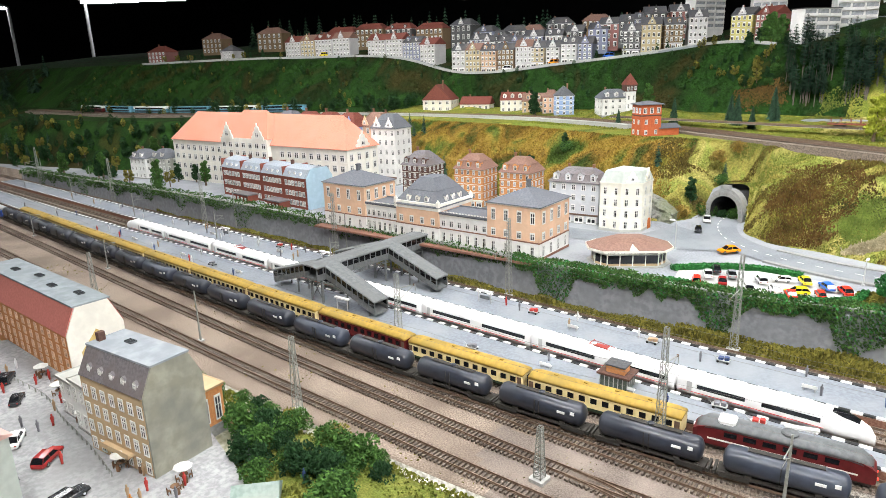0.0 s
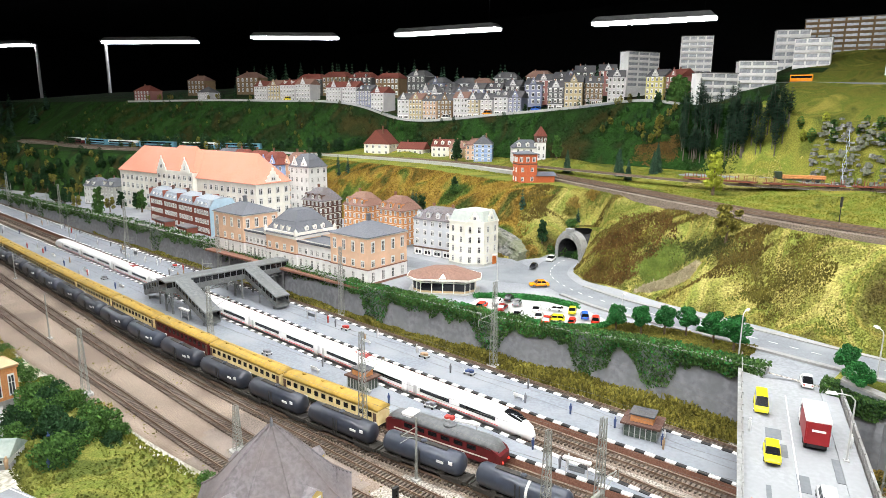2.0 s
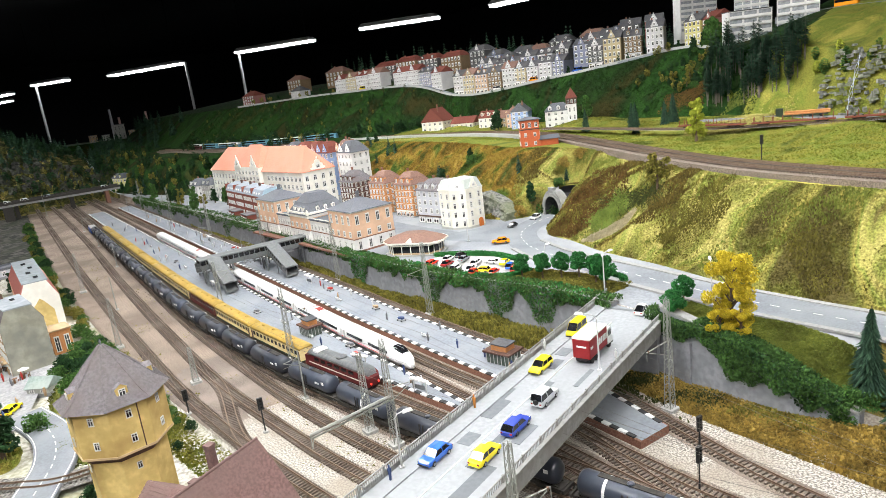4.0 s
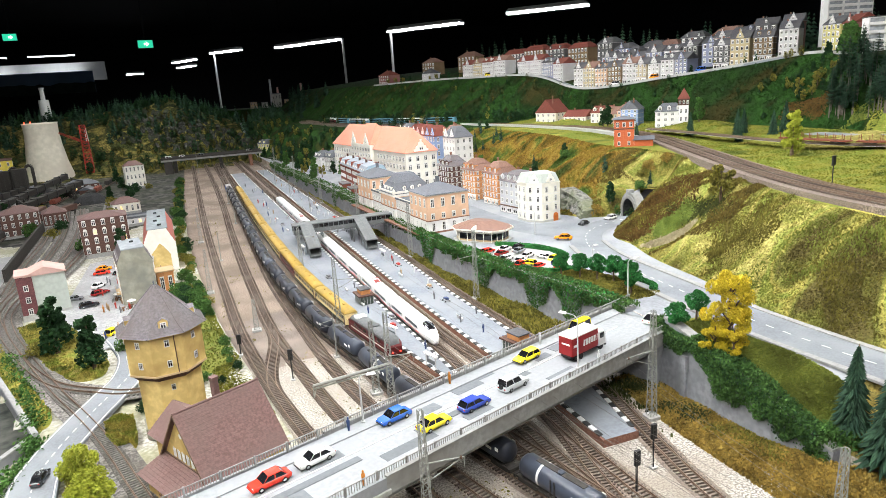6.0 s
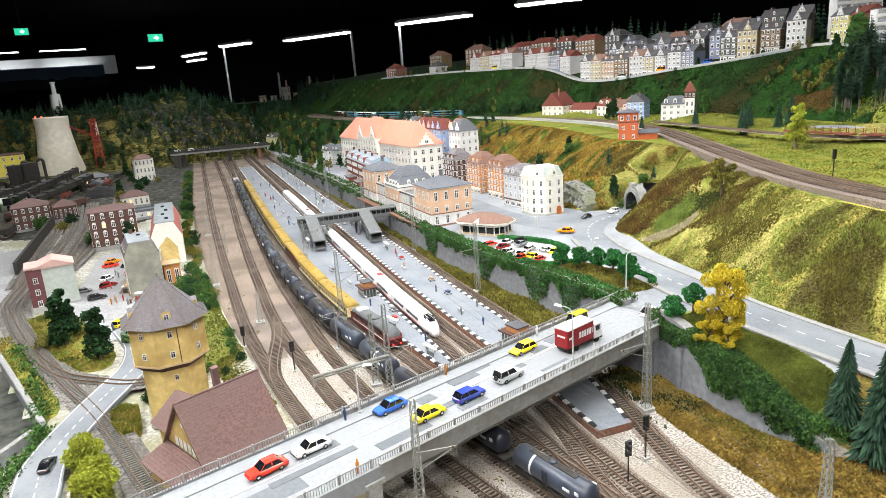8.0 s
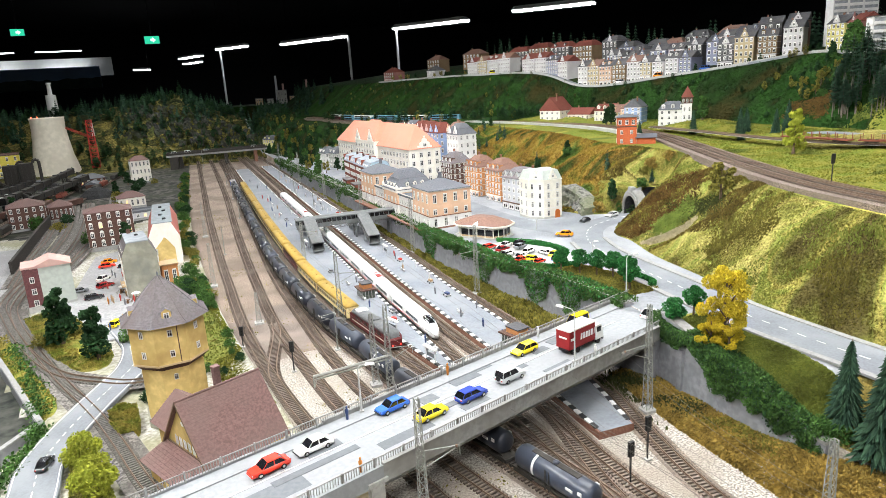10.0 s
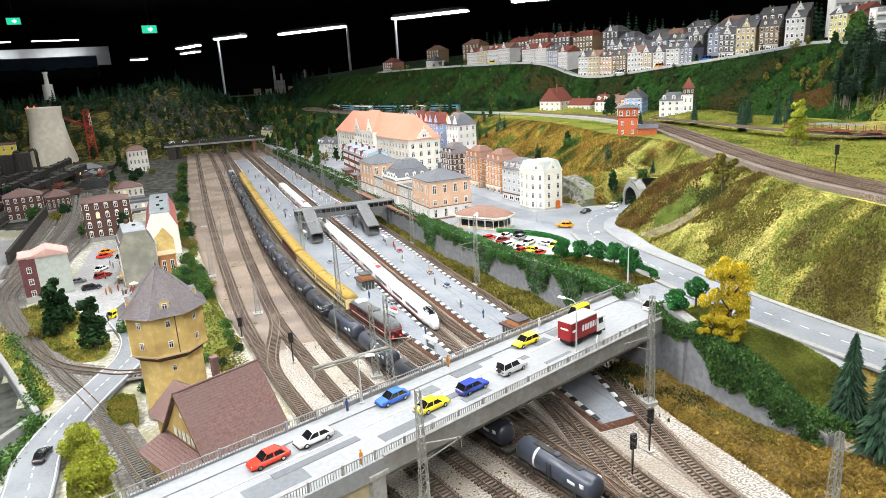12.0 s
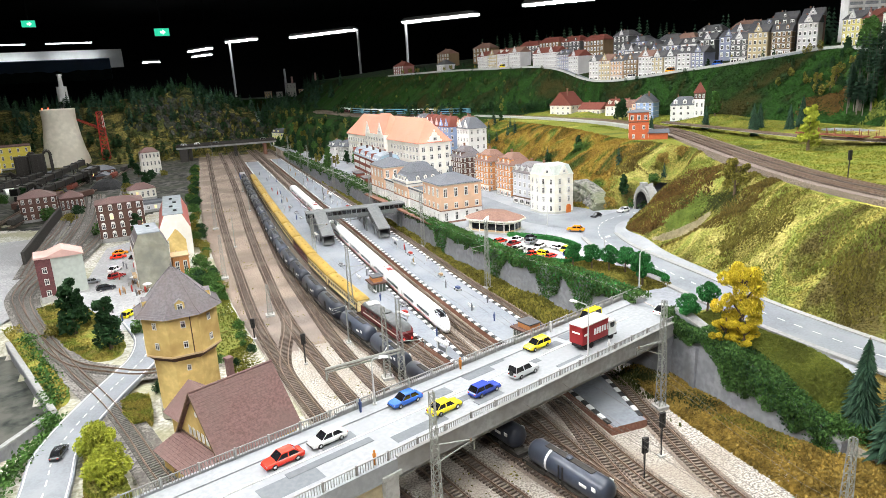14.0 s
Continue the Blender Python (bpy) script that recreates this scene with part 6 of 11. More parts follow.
def tower_block(m, w, d, h, floors, bays, label="white concrete apartment slab with balcony bands"):
    t = thing("apartment_block", m, label, "building", "apartment slabs")
    wm, gl = (R_TAN if "brown" in label else W_WHITE), SLABGLASS
    part("wall", G().box(-w / 2, w / 2, -d / 2, d / 2, -0.05, h), wm, t)
    part("roof", G().box(-w / 2 - 0.002, w / 2 + 0.002, -d / 2 - 0.002, d / 2 + 0.002, h, h + 0.004), R_GREY, t)
    fh = h / floors
    bw = w / bays
    base = win = None
    for k in range(floors):
        for b in range(bays):
            u = -w / 2 + bw * (b + 0.5)
            m1 = pose(u, -d / 2, fh * k)
            if base is None:
                base = part("balcony", G().box(-bw * 0.44, bw * 0.44, -0.006, -0.0045, 0.0, fh * 0.42).box(-bw * 0.44, bw * 0.44, -0.006, 0, 0.0, 0.0015), wm, t, m=m1)
                win = part("window_band", G().box(-bw * 0.42, bw * 0.42, -0.0008, 0, fh * 0.40, fh * 0.92).box(-0.001, 0.001, -0.0016, 0, fh * 0.4, fh * 0.92), gl, t, m=m1)
            else:
                share("balcony", base, t, m1)
                share("window_band", win, t, m1)
    return t


for lx, ly, rx, ry, z0, z1, fl, by in ((2.98, 1.584, 3.196, 1.503, 0.66, 0.862, 7, 3), (3.075, 1.319, 3.152, 1.175, 0.66, 0.932, 9, 4), (2.382, 0.899, 2.535, 0.796, 0.51, 0.697, 6, 3), (2.647, 0.839, 2.732, 0.699, 0.53, 0.758, 7, 3), (3.066, 0.740, 3.096, 0.581, 0.64, 0.882, 7, 3), (3.223, 0.880, 3.29, 0.735, 0.66, 0.945, 8, 3), (2.90, 0.315, 2.93, 0.16, 0.62, 0.845, 7, 3)):
    u = Vector((rx - lx, ry - ly, 0))
    n = Vector((-u.y, u.x, 0)).normalized()
    c = Vector(((lx + rx) / 2, (ly + ry) / 2, 0)) + n * 0.035
    tower_block(at(c.x, c.y, z0, math.degrees(math.atan2(u.y, u.x))), u.length, 0.07, z1 - z0, fl, by)
tower_block(at(3.52, 0.51, 0.80, -78), 0.62, 0.09, 0.21, 8, 10, "long brown concrete apartment slab with balcony bands")

# ---- trains ----
def on_track(k, y):
    f = TRACKS[k]
    dx = float(f(y + 0.03) - f(y - 0.03)) / 0.06
    return float(f(y)), math.degrees(math.atan2(1, dx)) - 90


def section(w, h, r, z0, x, n=4, tumble=0.0):
    """Rounded body outline at a station along y."""
    pts = [(-w / 2 + tumble, z0), (w / 2 - tumble, z0), (w / 2, z0 + h * 0.35)]
    for k in range(n + 1):
        a = math.pi / 2 * k / n
        pts.append((w / 2 - r + r * math.cos(a), z0 + h - r * 0.8 + r * 0.8 * math.sin(a)))
    for k in range(n + 1):
        a = math.pi / 2 + math.pi / 2 * k / n
        pts.append((-w / 2 + r + r * math.cos(a), z0 + h - r * 0.8 + r * 0.8 * math.sin(a)))
    pts.append((-w / 2, z0 + h * 0.35))
    return [(px, x, pz) for px, pz in pts]


BOGIE = mat("bogie_grey", (0.05, 0.045, 0.04), (0.03, 0.028, 0.025), 200, 0.8, 0.2)


def bogie(t, y, mm=None):
    g = G().box(-0.011, 0.011, -0.016, 0.016, 0.009, 0.0125).box(-0.0125, -0.0105, -0.018, 0.018, 0.0095, 0.014).box(0.0105, 0.0125, -0.018, 0.018, 0.0095, 0.014)
    for dy in (-0.0105, 0.0105):
        g.lathe([(0.0055, -0.0095), (0.0055, -0.0072), (0.0012, -0.007), (0.0012, 0.007), (0.0055, 0.0072), (0.0055, 0.0095)], 10, 0, pose(0, dy, TOP + 0.0052, 0, 90))
    part("bogie", g, BOGIE, t, m=pose(0, y, 0))


ICE_W = mat("express_white", (0.86, 0.86, 0.86), (0.83, 0.83, 0.83), 60, 0.3, 0.0, spec=0.5)
ICE_R = mat("express_red", (0.60, 0.03, 0.03), (0.55, 0.025, 0.025), 60, 0.4, 0.0)


def express_train():
    L = 0.2735
    for k in range(8):
        y0 = 0.222 + L * k
        yc = y0 + L / 2
        x, a = on_track(6, yc)
        t = thing("express_coach" if 0 < k < 7 else "express_end_car", pose(x, yc, 0, 0, 0, a), "white streamlined express train car with black window band and red stripe", "train car", "express train")
        w, h, z0 = 0.0335, 0.0365, 0.0105
        rings = []
        ends = (k == 0, k == 7)
        st = [-L / 2 + 0.002 + (L - 0.004) * i / 14 for i in range(15)]
        if k in (0, 7):
            nose = [0.0, 0.008, 0.018, 0.030, 0.045, 0.062, 0.085]
            st = sorted(set([-L / 2 + 0.002 + n for n in nose] + [s for s in st if s > -L / 2 + 0.1]))
        for s in st:
            q = 1.0
            if k in (0, 7):
                u = min(1.0, (s + L / 2 - 0.002) / 0.085)
                q = (1 - (1 - u) ** 2) ** 0.5 if u < 1 else 1.0
            hh = h * (0.32 + 0.68 * q)
            ww = w * (0.35 + 0.65 * min(1, q * 1.06))
            rings.append(section(ww, hh, ww * 0.42, z0 - 0.003 * (1 - q), s, 5, 0.003))
        if k == 7:
            rings = [[(px, -py, pz) for px, py, pz in r[::-1]] for r in rings][::-1]
        b = part("body", G().loft(rings), ICE_W, t, smooth=True)
        e0 = 0.098 if k == 0 else 0.012
        e1 = 0.098 if k == 7 else 0.012
        for s in (-1, 1):
            xx = s * (w / 2 + 0.0002)
            yy0, yy1 = -L / 2 + e0 - 0.03 * (k == 0), L / 2 - e1
            for u0, u1 in ((yy0, yy0 + (yy1 - yy0) * 0.40), (yy0 + (yy1 - yy0) * 0.52, yy1 - 0.022)):
                part("window_band", G().box(min(xx, xx - s * 0.001), max(xx, xx - s * 0.001), u0, u1, z0 + 0.0165, z0 + 0.0235), GLASSD, t, "black window band")
            part("red_stripe", G().box(min(xx, xx - s * 0.001), max(xx, xx - s * 0.001), -L / 2 + e0 - 0.035 * (k == 0), L / 2 - e1 * 0.5, z0 + 0.0090, z0 + 0.0096), ICE_R, t, "thin red stripe")
            part("door", G().box(min(xx, xx - s * 0.001), max(xx, xx - s * 0.001), L / 2 - e1 - 0.014, L / 2 - e1 - 0.006, z0 + 0.006, z0 + 0.026), HOUSING, t)
        if k in (0, 7):
            sg = -1 if k == 0 else 1
            # cab window lies on the sloping nose
            g = G()
            vs = []
            for i, u in enumerate((0.020, 0.030, 0.042, 0.054)):
                uu = min(1.0, u / 0.085)
                q = (1 - (1 - uu) ** 2) ** 0.5
                ztop = z0 - 0.003 * (1 - q) + h * (0.32 + 0.68 * q) + 0.0003
                ww = (0.0075, 0.0105, 0.0115, 0.008)[i]
                for xx in (-ww, -ww / 2, ww / 2, ww):
                    drop = 0.0014 if abs(xx) == ww else -0.0002
                    vs.append((xx, sg * (L / 2 - 0.002 - u), ztop - drop + 0.0004))
            fs = [(4 * i + j, 4 * i + j + 1, 4 * i + j + 5, 4 * i + j + 4) for i in range(3) for j in range(3)]
            part("cab_window", g.add(vs, fs if sg < 0 else [f[::-1] for f in fs]), GLASSD, t, "dark curved cab window", smooth=True)
            part("coupler_cover", G().box(-0.004, 0.004, -0.002, 0.002, z0, z0 + 0.004), HOUSING, t, m=pose(0, sg * (L / 2 - 0.003), 0))
        part("skirt", G().box(-w / 2 + 0.004, w / 2 - 0.004, -L / 2 + 0.05, L / 2 - 0.05, z0 - 0.0035, z0 + 0.002), BOGIE, t)
        if k in (1, 5):
            part("pantograph", G().rod((-0.008, -0.02, z0 + h), (-0.008, 0.02, z0 + h + 0.004), 0.0006).rod((0.008, -0.02, z0 + h), (0.008, 0.02, z0 + h + 0.004), 0.0006).rod((-0.011, 0.02, z0 + h + 0.004), (0.011, 0.02, z0 + h + 0.004), 0.0008).box(-0.006, 0.006, -0.012, 0.012, z0 + h - 0.001, z0 + h + 0.0012), mat("insulator_red", (0.35, 0.05, 0.04), None, 60, 0.6, 0.0), t)
        for yy in (-L * 0.36, L * 0.36):
            bogie(t, yy)


express_train()

YEL = mat("coach_cream_yellow", (0.83, 0.68, 0.36), (0.76, 0.60, 0.29), 120, 0.55, 0.05)
YROOF = mat("coach_golden_roof", (0.46, 0.29, 0.05), (0.34, 0.215, 0.04), 110, 0.6, 0.1, big=(0.29, 0.20, 0.05), big_scale=20)
CRED = mat("coach_dark_red", (0.125, 0.013, 0.015), (0.09, 0.010, 0.011), 120, 0.5, 0.05)
DGREEN = mat("coach_dark_green", (0.035, 0.055, 0.03), (0.025, 0.04, 0.022), 120, 0.6, 0.05)


def coaches():
    L = 0.2505
    for k in range(10):
        yc = 0.432 + L * (k + 0.5)
        x, a = on_track(5, yc)
        red = k == 2
        t = thing("passenger_coach", pose(x, yc, 0, 0, 0, a), "dark red dining coach with dark windows" if red else "cream-yellow passenger coach with golden roof and dark windows", "train car", "yellow train")
        w, z0, h = 0.0325, 0.012, 0.026
        l2 = L / 2 - 0.004
        body = CRED if red else YEL
        part("body", G().box(-w / 2, w / 2, -l2, l2, z0, z0 + h, bev=0.002), body, t)
        rings = []
        for s in (-l2, -l2 + 0.012, l2 - 0.012, l2):
            q = 0.72 if abs(s) == l2 else 1.0
            rings.append([(-w / 2 - 0.0006, s, z0 + h - 0.001)] + [(-(w / 2 + 0.0006) * math.cos(math.pi * i / 8), s, z0 + h - 0.001 + 0.0105 * q * math.sin(math.pi * i / 8) ** 0.8) for i in range(1, 8)] + [(w / 2 + 0.0006, s, z0 + h - 0.001)])
        part("roof", G().loft(rings), YROOF, t, smooth=True)
        part("underframe", G().box(-w / 2 + 0.002, w / 2 - 0.002, -l2, l2, z0 - 0.003, z0), BOGIE, t)
        part("lower_band", G().box(-w / 2 - 0.0003, w / 2 + 0.0003, -l2 + 0.002, l2 - 0.002, z0, z0 + 0.004), CRED if red else DGREEN, t)
        for s in (-1, 1):
            wm = None
            for i in range(12):
                u = -l2 + 0.018 + (2 * l2 - 0.036) * i / 11
                m = pose(s * (w / 2), u, z0 + 0.0125)
                g = G().box(-0.0006, 0.0006, -0.005, 0.005, 0, 0.0088)
                wm = part("window", g, GLASSD, t, m=m) if wm is None else share("window", wm, t, m)
            for u in (-l2 + 0.006, l2 - 0.006):
                part("door", G().box(-0.0004, 0.0004, -0.0038, 0.0038, 0, 0.021), FRAMEB, t, m=pose(s * w / 2, u, z0 + 0.001))
        part("gangway", G().box(-0.008, 0.008, l2, l2 + 0.006, z0 + 0.003, z0 + 0.026), BLACKP, t, "black gangway bellows")
        for i in range(4):
            part("roof_vent", G().box(-0.002, 0.002, -0.003, 0.003, 0, 0.0025), YROOF, t, m=pose(0, -l2 + 0.05 + i * 0.05, z0 + h + 0.0088))
        for yy in (-L * 0.34, L * 0.34):
            bogie(t, yy)


coaches()


def diesel_loco():
    yc, L = 0.316, 0.218
    x, a = on_track(5, yc)
    t = thing("diesel_locomotive", pose(x, yc, 0, 0, 0, a), "dark red diesel locomotive with grey roof and running lamps", "locomotive")
    w, z0 = 0.0335, 0.0125
    rings = []
    for s, q in ((-L / 2, 0.62), (-L / 2 + 0.006, 0.82), (-L / 2 + 0.016, 0.97), (-L / 2 + 0.03, 1.0), (L / 2 - 0.03, 1.0), (L / 2 - 0.016, 0.97), (L / 2 - 0.006, 0.82), (L / 2, 0.62)):
        rings.append([(-w / 2 * min(1, q + 0.2), s, z0), (w / 2 * min(1, q + 0.2), s, z0), (w / 2 * min(1, q + 0.2), s, z0 + 0.027 * q), (-w / 2 * min(1, q + 0.2), s, z0 + 0.027 * q)])
    part("body", G().loft(rings), CRED, t)
    LR = mat("loco_grey_roof", (0.135, 0.14, 0.145), (0.09, 0.095, 0.10), 140, 0.6, 0.1)
    rr = []
    for s, q in ((-L / 2 + 0.004, 0.6), (-L / 2 + 0.016, 0.92), (-L / 2 + 0.03, 1.0), (L / 2 - 0.03, 1.0), (L / 2 - 0.016, 0.92), (L / 2 - 0.004, 0.6)):
        rr.append([(-(w / 2 + 0.0004) * min(1, q + 0.15) * math.cos(math.pi * i / 8), s, z0 + 0.0255 * q + 0.010 * math.sin(math.pi * i / 8) ** 0.8) for i in range(9)])
    part("roof", G().loft(rr), LR, t, smooth=True)
    part("white_roof_hatch", G().box(-0.013, 0.013, 0.055, 0.078, z0 + 0.030, z0 + 0.0362, bev=0.003), WHITE, t, "white roof hatch")
    part("fan_hood", G().lathe([(0.011, 0), (0.011, 0.003), (0.009, 0.004)], 14, 0, pose(0, -0.01, z0 + 0.034)), LR, t)
    for s in (-1, 1):
        for i in range(6):
            part("side_grille", G().box(-0.0005, 0.0005, -0.008, 0.008, 0, 0.007), GLASSD, t, m=pose(s * w / 2, -0.06 + 0.024 * i, z0 + 0.016))
        part("stripe", G().box(-0.0004, 0.0004, -L / 2 + 0.02, L / 2 - 0.02, 0, 0.0022), mat("loco_stripe", (0.75, 0.72, 0.65), None, 90, 0.5, 0.0), t, m=pose(s * w / 2, 0, z0 + 0.008))
        part("windscreen", G().box(-0.005, 0.005, -0.0008, 0.0008, 0, 0.007), GLASSD, t, m=pose(s * 0.0062, -L / 2 + 0.0085, z0 + 0.0165, 28))
        part("headlight", G().lathe([(0.002, 0), (0.002, 0.0015)], 10, 0, pose(s * 0.009, -L / 2 - 0.0012, z0 + 0.006, 90)), glow("red_tail_lamp", (0.9, 0.05, 0.03), 1.0), t)
    part("underframe", G().box(-w / 2 + 0.003, w / 2 - 0.003, -L / 2 + 0.004, L / 2 - 0.004, z0 - 0.005, z0), BOGIE, t)
    for yy in (-0.062, 0.062):
        bogie(t, yy)


diesel_loco()

TANK = mat("tank_black", (0.026, 0.031, 0.046), (0.016, 0.019, 0.030), 90, 0.33, 0.08, big=(0.038, 0.042, 0.054), big_scale=14, spec=0.5)
TANKG = mat("tank_grey_blue", (0.045, 0.055, 0.082), (0.034, 0.042, 0.064), 90, 0.35, 0.08, big=(0.034, 0.04, 0.054), big_scale=14, spec=0.5)


def tank_wagons():
    L, y, k = 0.162, -0.44, 0
    while y < 2.95:
        yc = y + L / 2
        x, a = on_track(4, yc)
        t = thing("tank_wagon", pose(x, yc, 0, 0, 0, a), "black cylindrical tank wagon with walkway and white markings", "train car", "tank train")
        tm = TANKG if k in (0, 3, 4, 9, 13) else TANK
        r, l2 = 0.0172, L / 2 - 0.010
        prof = [(0.001, -l2), (r * 0.55, -l2 + 0.0012), (r * 0.85, -l2 + 0.004), (r, -l2 + 0.0085), (r, l2 - 0.0085), (r * 0.85, l2 - 0.004), (r * 0.55, l2 - 0.0012), (0.001, l2)]
        part("tank", G().lathe(prof, 22, 0, pose(0, 0, 0.0335, -90)), tm, t, smooth=True)
        part("frame", G().box(-0.0125, 0.0125, -L / 2 + 0.005, L / 2 - 0.005, 0.0135, 0.0165), BOGIE, t)
        for yy in (-l2 * 0.55, l2 * 0.55):
            part("saddle", G().box(-0.012, 0.012, -0.004, 0.004, 0.0165, 0.0225), BOGIE, t, m=pose(0, yy, 0))
        part("walkway", G().box(-0.0045, 0.0045, -l2 * 0.6, l2 * 0.6, 0.0508, 0.0516), BOGIE, t)
        part("dome_hatch", G().lathe([(0.0048, 0), (0.0048, 0.0035), (0.003, 0.0045)], 12, 0, pose(0, 0, 0.0495)), tm, t)
        part("ladder", G().box(-0.0008, 0.0008, -0.004, -0.003, 0.016, 0.046).box(-0.0008, 0.0008, 0.003, 0.004, 0.016, 0.046), BOGIE, t, m=pose(-0.0178, 0.0, 0, 0, 0))
        for s in (-1, 1):
            lx = s * (r * 0.95)
            part("data_panel", G().box(-0.0005, 0.0005, -0.006, 0.006, 0, 0.0035), WHITE, t, "white marking bars", pose(s * (r + 0.0001), -l2 * 0.55, 0.036))
            part("emblem", G().box(-0.0005, 0.0005, -0.0032, 0.0032, 0, 0.005), WHITE, t, m=pose(s * (r - 0.0004), -l2 * 0.8, 0.038))
        if k in (0, 3):
            part("white_ring", G().lathe([(r + 0.0003, -0.002), (r + 0.0003, 0.002)], 22, 0, pose(0, -0.012 if k else 0.03, 0.0335, -90), caps=False), WHITE, t, "white band round the tank")
        for yy in (-L * 0.34, L * 0.34):
            bogie(t, yy)
        for yy in (-L / 2 + 0.002, L / 2 - 0.002):
            part("buffer_beam", G().box(-0.0135, 0.0135, -0.0018, 0.0018, 0.012, 0.0172), BOGIE, t, m=pose(0, yy, 0))
        y += L + 0.001
        k += 1
    x, a = on_track(4, y + 0.07)
    t = thing("electric_locomotive", pose(x, y + 0.07, 0, 0, 0, a), "blue electric locomotive at the far end of the tank train", "locomotive")
    LB = mat("loco_blue", (0.03, 0.10, 0.42), (0.025, 0.08, 0.34), 90, 0.5, 0.05)
    part("body", G().box(-0.0165, 0.0165, -0.065, 0.065, 0.012, 0.036, bev=0.004), LB, t)
    part("roof", G().box(-0.0145, 0.0145, -0.06, 0.06, 0.036, 0.042, bev=0.004), HOUSING, t)
    for s in (-1, 1):
        part("cab_window", G().box(-0.011, 0.011, -0.0006, 0.0006, 0.026, 0.033), GLASSD, t, m=pose(0, s * 0.065, 0))
    for yy in (-0.04, 0.04):
        bogie(t, yy)


tank_wagons()


def upper_train():
    P = smooth_line([(x + 0.048, y, 0) for x, y, _ in upper_rail()], 30)
    LB = mat("railcar_turquoise", (0.13, 0.30, 0.40), (0.11, 0.26, 0.35), 80, 0.45, 0.0)
    acc, i, n = 0.0, 0, 0
    start = next(j for j, p in enumerate(P) if p.y > 3.05)
    cum = 0.0
    j = start
    while n < 6 and j < len(P) - 2:
        a = P[j].copy()
        cum = 0.0
        while cum < 0.262 and j < len(P) - 2:
            cum += (P[j + 1] - P[j]).length
            j += 1
        b = P[j]
        d = b - a
        c = (a + b) / 2
        t = thing("railcar", pose(c.x, c.y, URAIL_Z, 0, 0, math.degrees(math.atan2(d.y, d.x)) - 90), "turquoise and white double-deck railcar on the terrace track" if n < 5 else "red and white locomotive on the terrace track", "train car", "terrace train")
        part("body", G().box(-0.0165, 0.0165, -0.127, 0.127, 0.011, 0.030, bev=0.004), LB if n < 5 else CRED, t)
        part("upper_body", G().box(-0.0162, 0.0162, -0.125, 0.125, 0.030, 0.044, bev=0.005), WHITE if n % 2 else LB, t)
        for s in (-1, 1):
            part("window_band", G().box(-0.0006, 0.0006, -0.11, 0.11, 0.031, 0.039), GLASSD, t, m=pose(s * 0.0165, 0, 0))
            part("window_band", G().box(-0.0006, 0.0006, -0.11, 0.11, 0.016, 0.023), GLASS, t, m=pose(s * 0.0168, 0, 0))
        for yy in (-0.09, 0.09):
            bogie(t, yy)
        n += 1


upper_train()


def timber_wagons():
    RUST = mat("wagon_rust_red", (0.24, 0.075, 0.045), (0.17, 0.05, 0.03), 160, 0.8, 0.2)
    for y, x, a in ((0.50, 1.667, 4), (0.265, 1.735, 26), (0.04, 1.85, 28), (-0.18, 1.962, 28)):
        t = thing("flat_wagon", pose(x, y, 0.297, 0, 0, a), "rust-red flat wagon with stakes on the meadow siding", "train car", "stake wagons")
        part("deck", G().box(-0.015, 0.015, -0.115, 0.115, 0.0125, 0.0165), RUST, t)
        st = None
        for s in (-1, 1):
            for i in range(9):
                m = pose(s * 0.0148, -0.108 + 0.027 * i, 0.0165)
                st = part("stake", G().box(-0.0008, 0.0008, -0.0008, 0.0008, 0, 0.017), RUST, t, m=m) if st is None else share("stake", st, t, m)
        for yy in (-0.08, 0.08):
            bogie(t, yy)


timber_wagons()

